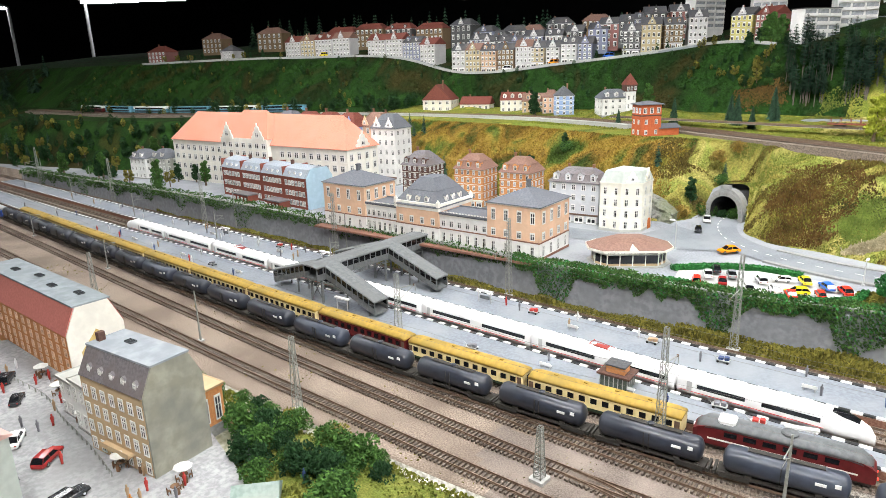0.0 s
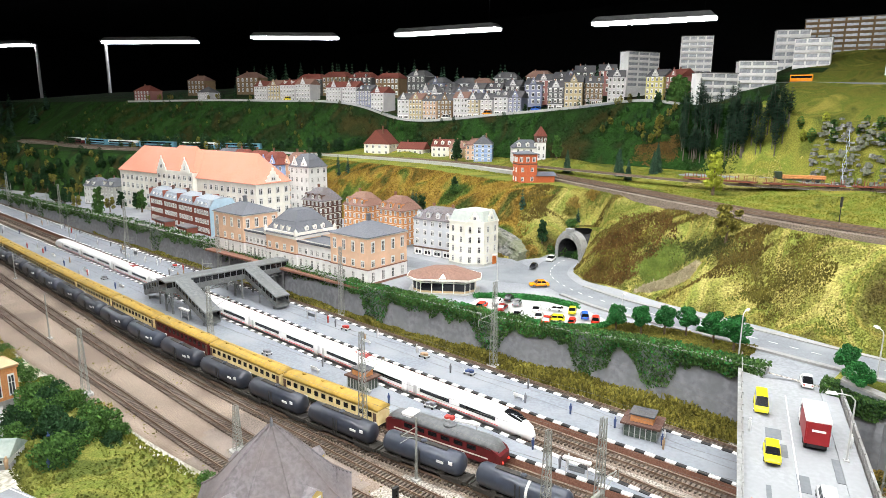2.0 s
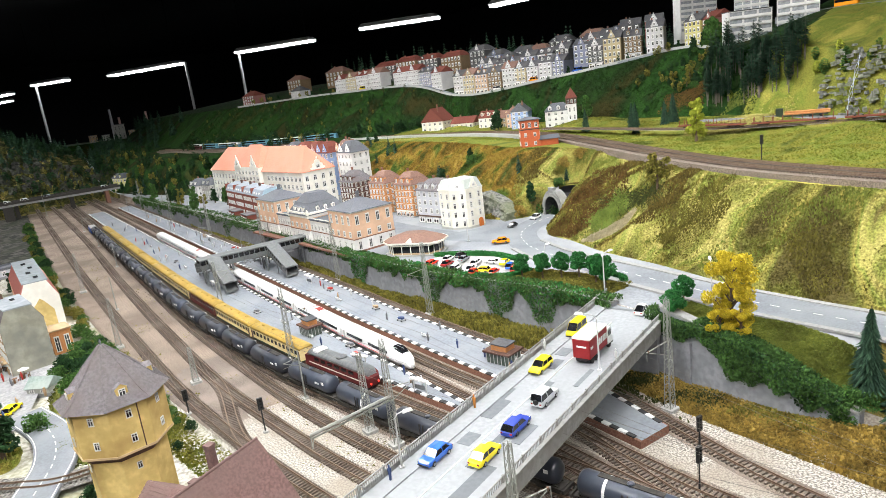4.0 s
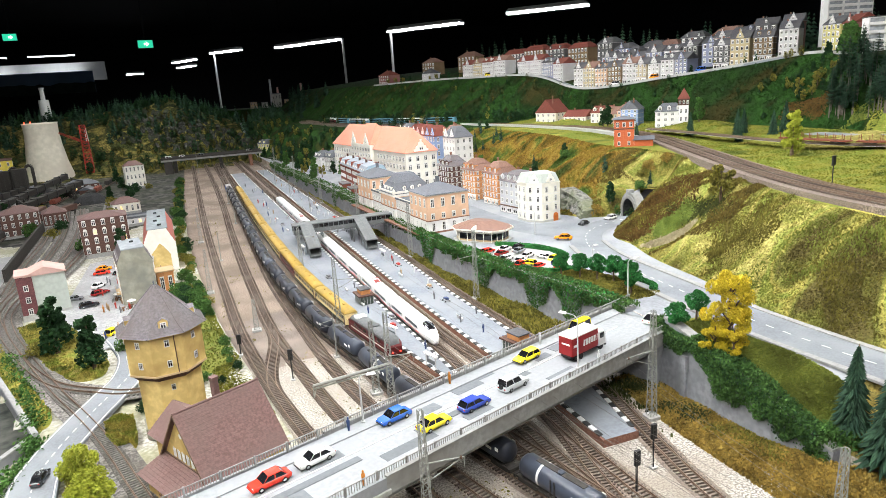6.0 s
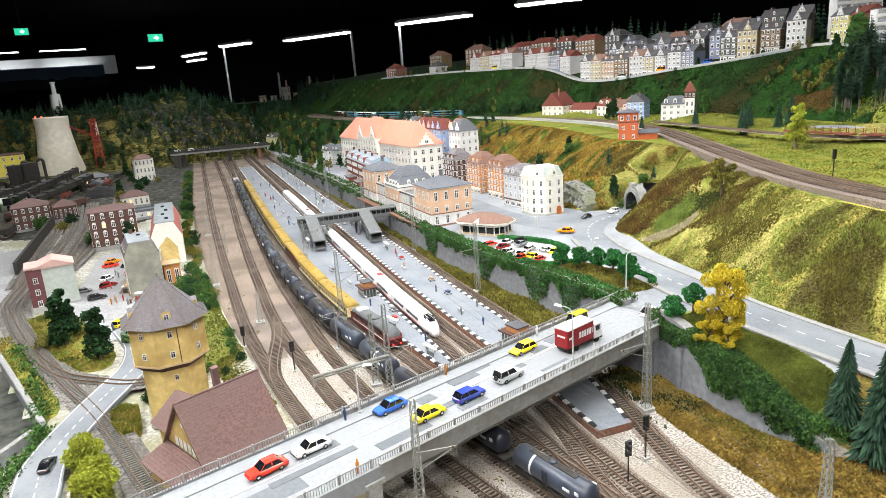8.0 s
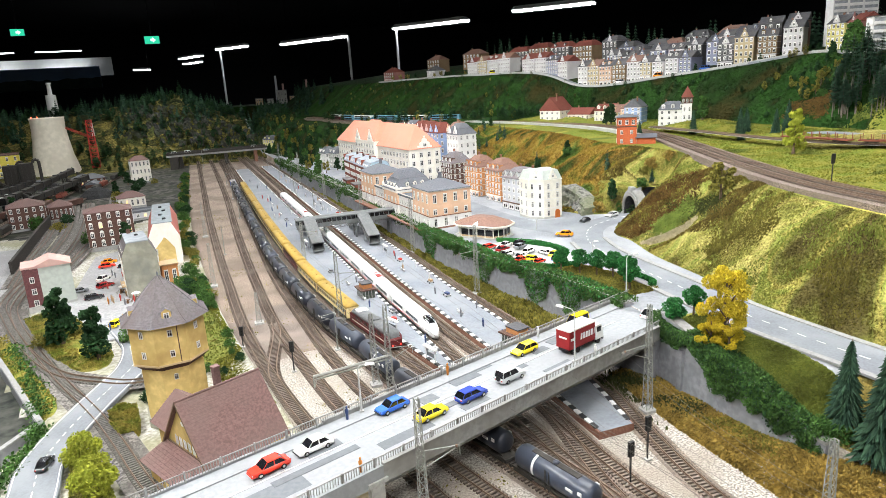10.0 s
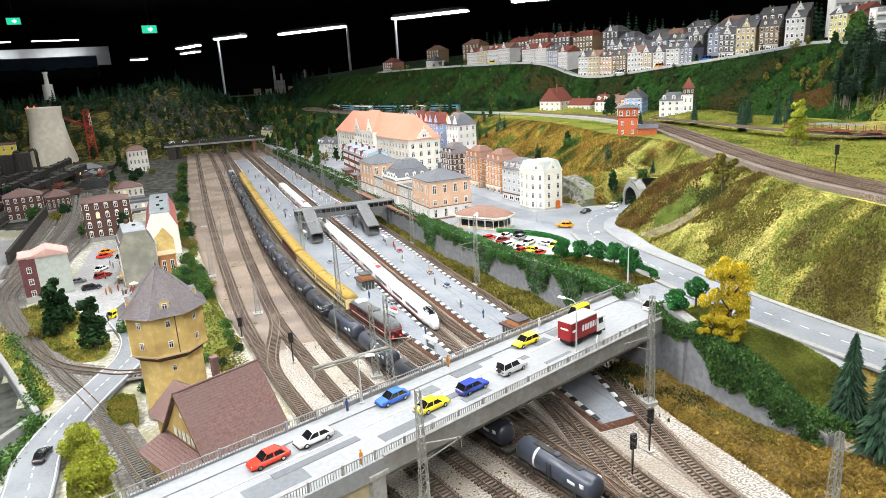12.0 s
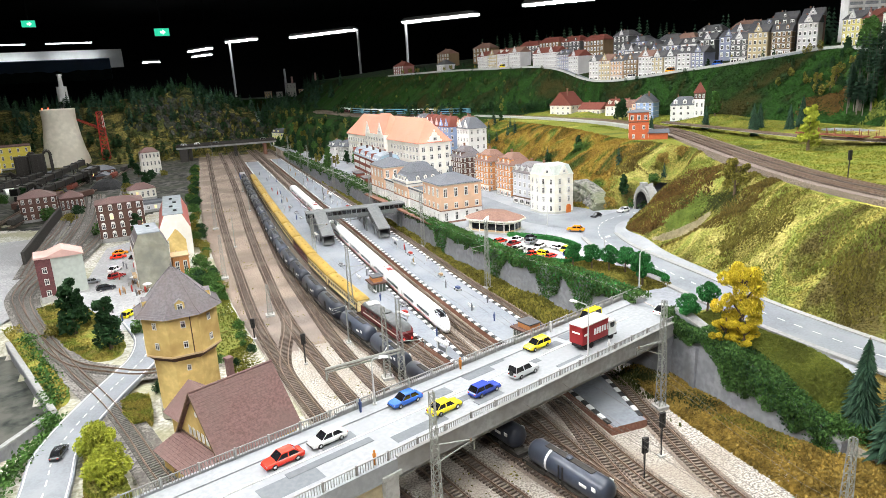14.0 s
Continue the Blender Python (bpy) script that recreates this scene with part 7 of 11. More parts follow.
# ---- footbridge ----
def footbridge():
    t = thing("footbridge", pose(0, 0, 0), "grey covered iron footbridge with stairs to the platforms", "bridge")
    y0, y1, zr, zd = 1.262, 1.309, 0.104, 0.070
    x0, x1 = 0.135, 0.505
    def span(name, a, b, w, m0):
        """A covered run from a to b: floor, roof, posts and glazed sides."""
        a, b = Vector(a), Vector(b)
        d = b - a
        o = part(name, G().loft([[p + Vector(s) for s in ((-w / 2 * m0[0], -w / 2 * m0[1], 0), (w / 2 * m0[0], w / 2 * m0[1], 0), (w / 2 * m0[0], w / 2 * m0[1], 0.004), (-w / 2 * m0[0], -w / 2 * m0[1], 0.004))] for p in (a, b)]), FOOT, t)
        h = 0.031
        part("roof", G().loft([[p + Vector(s) for s in ((-w * 0.6 * m0[0], -w * 0.6 * m0[1], h), (w * 0.6 * m0[0], w * 0.6 * m0[1], h), (w * 0.55 * m0[0], w * 0.55 * m0[1], h + 0.002), (0, 0, h + 0.0045), (-w * 0.55 * m0[0], -w * 0.55 * m0[1], h + 0.002))] for p in (a - d.normalized() * 0.004, b + d.normalized() * 0.004)]), FOOT, o)
        n = max(3, int(d.length / 0.017))
        for s in (-1, 1):
            off = Vector((s * w / 2 * m0[0], s * w / 2 * m0[1], 0))
            part("parapet", G().loft([[p + off * k + Vector((0, 0, z)) for k, z in ((1.02, 0.004), (1.02, 0.0145), (0.97, 0.0145), (0.97, 0.004))] for p in (a, b)]), FOOT, o)
            part("glazing", G().loft([[p + off * k + Vector((0, 0, z)) for k, z in ((1.0, 0.0145), (1.0, 0.028), (0.98, 0.028), (0.98, 0.0145))] for p in (a, b)]), GLASSD, o, "dark window band")
            part("head_beam", G().loft([[p + off * k + Vector((0, 0, z)) for k, z in ((1.03, 0.0275), (1.03, 0.031), (0.96, 0.031), (0.96, 0.0275))] for p in (a, b)]), FOOT, o)
            for i in range(n + 1):
                p = a + d * (i / n) + off * 1.02
                part("post", G().box(-0.001, 0.001, -0.001, 0.001, 0.004, 0.029), FOOT, o, m=Matrix.Translation(p))
        return o
    yc = (y0 + y1) / 2
    span("gallery", (x0, yc, zd), (x1, yc, zd), 0.046, (0, 1))
    for x in (0.178, 0.372):
        for s, ye in ((-1, 1.105), (1, 1.47)):
            span("stair_flight", (x, yc + s * 0.024, zd - 0.001), (x, ye, PZ + 0.006), 0.036, (1, 0))
            for yy in (yc + s * 0.09, yc + s * 0.16):
                zz = zd - (abs(yy - yc) - 0.024) / (abs(ye - yc) - 0.024) * (zd - PZ)
                for xx in (-0.015, 0.015):
                    part("support", G().box(-0.0014, 0.0014, -0.0014, 0.0014, PZ - 0.002, zz), FOOT, t, m=pose(x + xx, yy, 0))
    for x in (0.15, 0.235, 0.345, 0.40, 0.475):
        for yy in (y0 + 0.004, y1 - 0.004):
            part("pillar", G().box(-0.0022, 0.0022, -0.0022, 0.0022, 0.0, zd), FOOT, t, m=pose(x, yy, 0))
        part("cross_brace", G().rod((x, y0 + 0.004, 0.02), (x, y1 - 0.004, zd), 0.0009).rod((x, y1 - 0.004, 0.02), (x, y0 + 0.004, zd), 0.0009), FOOT, t)
    # lower arch truss of the gallery
    g = G()
    n = 16
    for yy in (y0 + 0.002, y1 - 0.002):
        for i in range(n):
            xa, xb = x0 + (x1 - x0) * i / n, x0 + (x1 - x0) * (i + 1) / n
            g.rod((xa, yy, zd - 0.009), (xb, yy, zd), 0.0007, 4).rod((xa, yy, zd), (xb, yy, zd - 0.009), 0.0007, 4)
        g.rod((x0, yy, zd - 0.009), (x1, yy, zd - 0.009), 0.0009, 4)
    part("truss", g, FOOT, t)


footbridge()


# ---- platform kiosks ----
def kiosk(x, y, a, s=1.0):
    t = thing("platform_kiosk", pose(x, y, PZ, 0, 0, a), "dark green glazed platform kiosk with orange clerestory and flat roof", "kiosk", "platform kiosks")
    w, d = 0.046 * s, 0.034 * s
    part("body", G().box(-w / 2, w / 2, -d / 2, d / 2, 0, 0.022), mat("kiosk_glass_green", (0.085, 0.11, 0.09), (0.05, 0.065, 0.055), 200, 0.3, 0.05), t)
    for i in range(7):
        for yy in (-d / 2, d / 2):
            part("mullion", G().box(-0.0006, 0.0006, -0.0006, 0.0006, 0, 0.022), HOUSING, t, m=pose(-w / 2 + w * i / 6, yy, 0))
    for i in range(5):
        for xx in (-w / 2, w / 2):
            part("mullion", G().box(-0.0006, 0.0006, -0.0006, 0.0006, 0, 0.022), HOUSING, t, m=pose(xx, -d / 2 + d * i / 4, 0))
    part("roof", G().box(-w * 0.60, w * 0.60, -d * 0.64, d * 0.64, 0.022, 0.0255), W_BROWN, t)
    part("clerestory", G().box(-w * 0.34, w * 0.34, -d * 0.36, d * 0.36, 0.0255, 0.037), W_ORANGE, t, "orange clerestory")
    part("clerestory_roof", G().box(-w * 0.38, w * 0.38, -d * 0.42, d * 0.42, 0.037, 0.0395), RSLATE, t)


kiosk(0.211, 0.575, 95)
kiosk(0.420, 0.105, 105, 1.15)


# ---- masts ----
def lattice(g, h, w0, w1, n, r=0.0009, z0=0.0):
    for i in range(n):
        za, zb = z0 + (h - z0) * i / n, z0 + (h - z0) * (i + 1) / n
        wa, wb = w0 + (w1 - w0) * i / n, w0 + (w1 - w0) * (i + 1) / n
        A = [(-wa, -wa, za), (wa, -wa, za), (wa, wa, za), (-wa, wa, za)]
        B = [(-wb, -wb, zb), (wb, -wb, zb), (wb, wb, zb), (-wb, wb, zb)]
        for k in range(4):
            g.rod(A[k], B[k], r, 4)
            g.rod(A[k], B[(k + 1) % 4], r * 0.7, 3)
            g.rod(B[k], B[(k + 1) % 4], r * 0.7, 3)
    return g


def lattice_mast(x, y, h, arms=(), a=0, base=True, z=0.0):
    t = thing("lattice_mast", pose(x, y, z, 0, 0, a), "grey-green steel lattice catenary mast on a concrete foot", "mast", "lattice masts")
    part("tower", lattice(G(), h, 0.0060, 0.0028, 13, 0.0007), MAST, t)
    if base:
        part("foot", G().box(-0.011, 0.011, -0.011, 0.011, -0.004, 0.005, bev=0.002), CONCRETE, t, "concrete foot")
    for z2, l in arms:
        part("arm", G().rod((0, 0, z2), (l, 0, z2 - 0.004), 0.0009).rod((0, 0, z2 - 0.025), (l, 0, z2 - 0.004), 0.0007).rod((l, 0, z2 - 0.004), (l, 0, z2 - 0.018), 0.0006), MAST, t)
        part("insulator", G().lathe([(0.0012, 0), (0.0018, 0.001), (0.0012, 0.002), (0.0018, 0.003), (0.0012, 0.004)], 7, 0, pose(l * 0.92, 0, z2 - 0.006)), FRAMEB, t)
    return t


def beam_mast(x, y, h, a=0, arm=0.0):
    t = thing("catenary_mast", pose(x, y, 0, 0, 0, a), "slender grey concrete catenary mast beside the track", "mast", "concrete masts")
    part("mast_body", G().prism([(-0.0014, -0.0020), (0.0014, -0.0020), (0.0014, 0.0020), (-0.0014, 0.0020)], -0.003, h, top=0.62), MAST, t)
    part("foot", G().box(-0.0055, 0.0055, -0.0055, 0.0055, -0.003, 0.003), CONCRETE, t)
    if arm:
        part("bracket", G().rod((0, 0, h * 0.86), (arm, 0, h * 0.82), 0.0007).rod((0, 0, h * 0.68), (arm, 0, h * 0.82), 0.0006).rod((arm * 0.4, 0, h * 0.74), (arm * 1.05, 0, h * 0.72), 0.0005), MAST, t)
    return t


lattice_mast(0.489, 0.482, 0.186, ((0.12, -0.05),))
lattice_mast(0.472, 0.985, 0.186, ((0.12, -0.05),))
for x, y in ((0.352, 3.73), (0.377, 2.94), (0.405, 2.25), (0.436, 1.57)):
    lattice_mast(x, y, 0.186, ((0.12, -0.05),))
lattice_mast(0.497, -0.222, 0.188, ((0.12, -0.05),))
lattice_mast(0.109, 0.080, 0.144, ())
lattice_mast(0.120, 0.011, 0.182, ((0.10, 0.045),))
lattice_mast(0.120, 0.462, 0.175, ((0.12, 0.05),))
lattice_mast(0.112, 0.985, 0.15, ((0.12, 0.05),))
lattice_mast(0.054, -0.378, 0.200, ((0.13, 0.05),), 0)
lattice_mast(0.465, -0.583, 0.150, (), 0)
lattice_mast(-0.068, 0.542, 0.080, (), 0)
lattice_mast(-0.165, 0.935, 0.132, (), 0)
lattice_mast(-0.180, 1.68, 0.140, (), 0)
for y in (1.55, 2.1, 2.65, 3.2, 3.75):
    beam_mast(float(TRACKS[8](y)) + 0.03, y, 0.125, 180, 0.035)
    beam_mast(float(PR_L(y)) + 0.02, y - 0.1, 0.10, 0, 0.03)
for y in (2.0, 2.6, 3.2):
    beam_mast(float(TRACKS[2](y)) + 0.03, y, 0.085, 0, 0.03)
beam_mast(0.076, 0.285, 0.10, 180, 0.03)
beam_mast(-0.119, 1.325, 0.108)
beam_mast(-0.16, 4.35, 0.16)


def signal_portal():
    t = thing("signal_gantry", pose(0, 0, 0), "grey cantilever beam on a lattice mast over the freight tracks", "gantry")
    a, b = Vector((-0.014, 0.015, 0.072)), Vector((0.121, 0.008, 0.087))
    part("beam", G().rod(a, b, 0.0028, 6), MAST, t)
    part("beam", G().rod(a - Vector((0, 0, 0.006)), b - Vector((0, 0, 0.006)), 0.0016, 5), MAST, t)
    part("hanger", G().rod(a, a - Vector((0, 0, 0.022)), 0.0012, 5).rod(a + Vector((0.006, 0, 0)), a - Vector((0, 0, 0.022)), 0.0009, 5), MAST, t)


signal_portal()


def signal(x, y, h, a=0):
    t = thing("railway_signal", pose(x, y, 0, 0, 0, a), "black colour-light signal on a slim dark post", "signal", "light signals")
    part("post", G().rod((0, 0, -0.002), (0, 0, h - 0.014), 0.0011, 6), BLACKP, t)
    part("foot", G().box(-0.004, 0.004, -0.004, 0.004, -0.003, 0.003), CONCRETE, t)
    part("head", G().box(-0.0048, 0.0048, -0.0022, 0.0022, h - 0.022, h, bev=0.001), BLACKP, t, "black signal board")
    for i, z in enumerate((h - 0.005, h - 0.011, h - 0.017)):
        part("lens", G().lathe([(0.0013, 0), (0.0013, 0.0012)], 8, 0, pose(0, -0.0022, z, 90)), GLASSD, t)
    part("ladder", G().box(-0.0014, -0.001, 0.0012, 0.0016, 0, h - 0.02).box(0.001, 0.0014, 0.0012, 0.0016, 0, h - 0.02), BLACKP, t)


for x, y, h in ((0.408, -0.340, 0.071), (0.349, -0.381, 0.068), (-0.027, 0.215, 0.066), (-0.115, 0.40, 0.05)):
    signal(x, y, h)


def meadow_signal():
    s = thing("railway_signal", pose(1.175, 0.03, 0.276), "black light signal beside the hillside railway", "signal", "light signals")
    part("post", G().rod((0, 0, -0.01), (0, 0, 0.052), 0.0012, 6), BLACKP, s)
    part("head", G().box(-0.005, 0.005, -0.0022, 0.0022, 0.048, 0.070, bev=0.001), BLACKP, s)


meadow_signal()


def wires():
    """Contact wires, each thing one pair of wires over one track."""
    for k in (4, 5, 6, 7, 8):
        g = G()
        f = TRACKS[k]
        ys = np.arange(4.0, -0.95, -0.35)
        for a, b in zip(ys[:-1], ys[1:]):
            pa, pb = Vector((float(f(a)), a, 0.098)), Vector((float(f(b)), b, 0.098))
            m = (pa + pb) / 2 - Vector((0, 0, 0.008))
            g.rod(pa, m, 0.00022, 3).rod(m, pb, 0.00022, 3)
            g.rod((pa.x, pa.y, 0.082), (pb.x, pb.y, 0.082), 0.00022, 3)
        tagged(g.ob("contact_wire", WIRE), "thin overhead contact wires along the track", "wire", "overhead wires")


wires()


# ---- lamps on street, bridge and platforms ----
def street_lamp(m, h=0.082, arm=0.022, label="tall grey street lamp with one bent arm"):
    t = thing("street_lamp", m, label, "lamp", "street lamps")
    part("post", G().lathe([(0.0016, 0), (0.0013, h * 0.4), (0.0009, h * 0.92)], 8), HOUSING, t)
    P = [(0, 0, h * 0.92), (arm * 0.25, 0, h * 0.985), (arm * 0.7, 0, h), (arm, 0, h)]
    g = G()
    for a, b in zip(P[:-1], P[1:]):
        g.rod(a, b, 0.0008, 5)
    part("arm", g, HOUSING, t)
    part("lamp_head", G().prism([(-0.002, -0.0028), (0.012, -0.0022), (0.012, 0.0022), (-0.002, 0.0028)], -0.0014, 0.0016, top=0.7), WHITE, t, "white lamp head", pose(arm, 0, h))
    part("foot", G().box(-0.003, 0.003, -0.003, 0.003, -0.001, 0.002), HOUSING, t)


street_lamp(pose(0.0235, -0.198, DZ + 0.0018, 0, 0, -10), 0.072, 0.012)
street_lamp(pose(0.378, -0.190, DZ + 0.0018, 0, 0, 118), 0.090, 0.022)
street_lamp(pose(0.640, 0.040, 0.104, 0, 0, 0), 0.085, 0.016)
street_lamp(pose(0.70, -0.16, 0.104, 0, 0, 40), 0.085, 0.016)
street_lamp(pose(0.745, 0.33, 0.09, 0, 0, 0), 0.05, 0.006)
street_lamp(pose(0.80, 0.73, 0.083, 0, 0, 90), 0.07, 0.006)
street_lamp(pose(0.80, -0.50, 0.09, 0, 0, 180), 0.06, 0.006)


def platform_sign(x, y, a):
    t = thing("platform_canopy_sign", pose(x, y, PZ, 0, 0, a), "white platform information board on two posts", "sign", "platform signs")
    for s in (-1, 1):
        part("post", G().box(s * 0.016 - 0.0007, s * 0.016 + 0.0007, -0.0007, 0.0007, 0, 0.028), HOUSING, t)
    part("board", G().box(-0.021, 0.021, -0.004, 0.004, 0.026, 0.029, bev=0.001), WHITE, t)
    part("panel", G().box(-0.012, 0.012, -0.0008, 0.0008, 0.009, 0.017), PATCH, t)


for x, y, a in ((0.375, 0.98, 95), (0.36, 1.52, 95), (0.205, 0.30, 110), (0.150, 1.20, 95), (0.23, 0.11, 105), (0.34, 2.0, 95)):
    platform_sign(x, y, a)


# ---- figurines, plain small shapes ----
FIG = [mat("figure_" + n, c, None, 100, 0.7, 0.0) for n, c in (("blue", (0.05, 0.08, 0.20)), ("white", (0.7, 0.7, 0.7)), ("red", (0.5, 0.05, 0.04)), ("grey", (0.2, 0.2, 0.22)), ("tan", (0.45, 0.3, 0.18)), ("orange", (0.60, 0.22, 0.04)))]


def figurine_mesh():
    g = G()
    g.lathe([(0.0016, 0), (0.0018, 0.006), (0.0024, 0.0115), (0.0026, 0.0148), (0.0009, 0.0165), (0.0013, 0.0178), (0.0013, 0.0192), (0.0006, 0.0203)], 8)
    return g




def figurine(x, y, z, k, big=1.0):
    g = figurine_mesh()
    o = G()
    o.v, o.f, o.mi = g.v, g.f, g.mi
    q = o.ob("figurine", FIG[k], None, pose(x, y, z) @ Matrix.Scale(big, 4), smooth=True)
    tagged(q, ("blue", "white", "red", "grey", "tan", "orange")[k] + " painted model railway figurine standing upright", "figurine", "figurines")


fr = random.Random(3)
for _ in range(84):
    y = fr.uniform(0.0, 3.2)
    if fr.random() < 0.55:
        x = fr.uniform(float(PR_L(y)) + 0.015, float(PR_R(y)) - 0.015)
    else:
        if y < 0.12:
            continue
        x = fr.uniform(float(PL_L(y)) + 0.012, float(PL_R(y)) - 0.012)
    if 1.0 < y < 1.53:
        continue
    figurine(x, y, PZ, fr.choice([0, 1, 1, 3, 4, 3, 2]))
figurine(0.176, -0.143, DZ + 0.0018, 5)
figurine(0.0, -0.211, DZ + 0.0018, 0)
figurine(0.375, -0.072, DZ + 0.0018, 1)
figurine(0.42, -0.185, DZ + 0.0018, 1)
figurine(-0.012, -0.345, DZ + 0.0018, 5)
figurine(0.455, 0.12, PZ, 0)
for _ in range(26):
    figurine(fr.uniform(-0.45, -0.25), fr.uniform(0.65, 1.5), 0.0035, fr.choice([0, 1, 2, 3, 4]))


def baggage_cart(x, y, a, k):
    t = thing("baggage_cart", pose(x, y, PZ, 0, 0, a), "small baggage cart with luggage on the platform", "cart", "baggage carts")
    part("bed", G().box(-0.011, 0.011, -0.006, 0.006, 0.004, 0.0055), HOUSING, t)
    for sx in (-0.008, 0.008):
        for sy in (-0.006, 0.006):
            part("wheel", G().lathe([(0.0022, -0.0008), (0.0022, 0.0008)], 10, 0, pose(sx, sy, 0.0022, 90)), TYRE, t)
    part("luggage", G().box(-0.009, -0.002, -0.004, 0.004, 0.0055, 0.011, bev=0.0008).box(0.0, 0.008, -0.005, 0.005, 0.0055, 0.0095, bev=0.0008), FIG[k], t)
    part("handle", G().rod((0.011, 0, 0.005), (0.017, 0, 0.011), 0.0005, 4), HOUSING, t)


for x, y, a, k in ((0.226, 0.36, 100, 2), (0.39, 0.86, 95, 2), (0.40, 0.60, 90, 4), (0.40, 0.47, 95, 0), (0.37, 1.75, 95, 2), (0.24, 0.42, 100, 3), (0.17, 0.85, 95, 3), (0.15, 1.75, 95, 3)):
    baggage_cart(x, y, a, k)


def bench(x, y, a):
    t = thing("platform_bench", pose(x, y, PZ, 0, 0, a), "white slatted platform bench", "bench", "platform benches")
    part("seat", G().box(-0.011, 0.011, -0.003, 0.003, 0.005, 0.006), WHITE, t)
    part("backrest", G().box(-0.011, 0.011, 0.0025, 0.0033, 0.006, 0.011), WHITE, t)
    for s in (-0.008, 0.008):
        part("leg", G().box(s - 0.0006, s + 0.0006, -0.0028, 0.0028, 0, 0.005), HOUSING, t)


for y in (0.55, 0.70, 1.62, 1.9, 2.2):
    bench(float(PL_L(y)) * 0.5 + float(PL_R(y)) * 0.5, y, 95)
for y in (0.33, 0.75, 1.7, 2.05):
    bench(float(PR_L(y)) * 0.5 + float(PR_R(y)) * 0.5 - 0.015, y, 95)

# ---- road vehicles ----
PAINT = {}


def paint(c):
    if c not in PAINT:
        v = {"blue": (0.03, 0.13, 0.55), "navy": (0.03, 0.06, 0.36), "yellow": (0.86, 0.72, 0.02), "red": (0.75, 0.04, 0.02), "white": (0.80, 0.80, 0.78), "silver": (0.55, 0.57, 0.58), "black": (0.025, 0.027, 0.032), "orange": (0.85, 0.30, 0.01), "darkred": (0.30, 0.02, 0.02), "brown": (0.22, 0.12, 0.08), "grey": (0.25, 0.26, 0.28)}[c]
        PAINT[c] = mat("car_paint_" + c, v, tuple(k * 0.95 for k in v), 40, 0.22, 0.0, spec=0.6)
    return PAINT[c]


CARSRC = {}


def car(m, colour, kind="saloon", group="road cars"):
    """A 1:87 car about 5 cm long; the nose points to local +x."""
    key = (colour, kind)
    if key in CARSRC:
        return copy_thing(CARSRC[key], m)
    L, W = (0.0515, 0.0205)
    hb, hr = 0.0098, 0.0163
    spec = {"saloon": (-0.020, -0.012, 0.004, 0.0125), "hatch": (-0.0245, -0.019, 0.003, 0.012), "wagon": (-0.0245, -0.0215, 0.005, 0.013), "van": (-0.0250, -0.0245, 0.010, 0.018), "beetle": (-0.021, -0.008, 0.003, 0.010), "suv": (-0.025, -0.0225, 0.004, 0.011)}[kind]
    if kind == "van":
        hb, hr = 0.012, 0.0235
    if kind == "suv":
        hb, hr = 0.0115, 0.0205
    if kind == "beetle":
        L, W, hb, hr = 0.046, 0.018, 0.0095, 0.0168
    t = thing("van" if kind == "van" else "car", m, {"saloon": "%s model saloon car with dark windows", "hatch": "%s model hatchback car with dark windows", "wagon": "%s model estate car with dark windows", "van": "%s model delivery van with dark windows", "beetle": "%s small rounded model car", "suv": "%s model off-road car with spare wheel"}[kind] % colour, "van" if kind == "van" else "car", group)
    pm = paint(colour)
    z0 = 0.0032
    rings = []
    for x, w, top in ((-L / 2, 0.80, 0.72), (-L / 2 + 0.002, 0.95, 0.93), (-L / 2 + 0.008, 1, 1.0), (0, 1, 1.0), (L / 2 - 0.014, 1, 0.97), (L / 2 - 0.005, 0.96, 0.86), (L / 2 - 0.001, 0.86, 0.72), (L / 2, 0.78, 0.6)):
        ww = W / 2 * w
        zt = z0 + (hb - z0) * top
        rings.append([(x, -ww * 0.94, z0), (x, ww * 0.94, z0), (x, ww, z0 + (zt - z0) * 0.45), (x, ww * 0.95, zt - 0.0006), (x, ww * 0.86, zt), (x, -ww * 0.86, zt), (x, -ww * 0.95, zt - 0.0006), (x, -ww, z0 + (zt - z0) * 0.45)])
    part("body", G().loft(rings), pm, t, smooth=False)
    xb, xrb, xrf, xf = spec
    wb, wt = W / 2 * 0.88, W / 2 * 0.72
    cab = [[(xb, -wb, hb - 0.0004), (xb, wb, hb - 0.0004), (xf, wb, hb - 0.0004), (xf, -wb, hb - 0.0004)], [(xrb, -wt, hr), (xrb, wt, hr), (xrf, wt, hr), (xrf, -wt, hr)]]
    part("cabin_glass", G().loft(cab), GLASSD, t, "dark car windows")
    # roof and pillars are one pressing
    rg, vs, fs = G(), [], []
    cut = [(f, e) for f in (0.0, 0.5, 1.0) for e in (-0.0007, 0.0007)]
    for sd in (-1, 1):
        for wy, kz in ((wt * 1.03, 1.0), (wt + (wb - wt) * 0.14 + 0.0003, 0.86), (wb * 1.01, 0.0)):
            for f, e in cut:
                xt, xl = xrb + (xrf - xrb) * f, xb + (xf - xb) * f
                vs.append((xl + (xt - xl) * kz + e, sd * wy, hb - 0.0005 + (hr - hb + 0.0007) * kz))
    for f, e in cut:
        vs.append((xrb + (xrf - xrb) * f + e, 0, hr + 0.0009))
    for q in (0, 1):
        o = 18 * q
        for i in range(5):
            fs.append((o + i, o + i + 1, o + i + 7, o + i + 6))
            fs.append((o + i, o + i + 1, 36 + i + 1, 36 + i))
        for i in (0, 2, 4):
            fs.append((o + 6 + i, o + 7 + i, o + 13 + i, o + 12 + i))
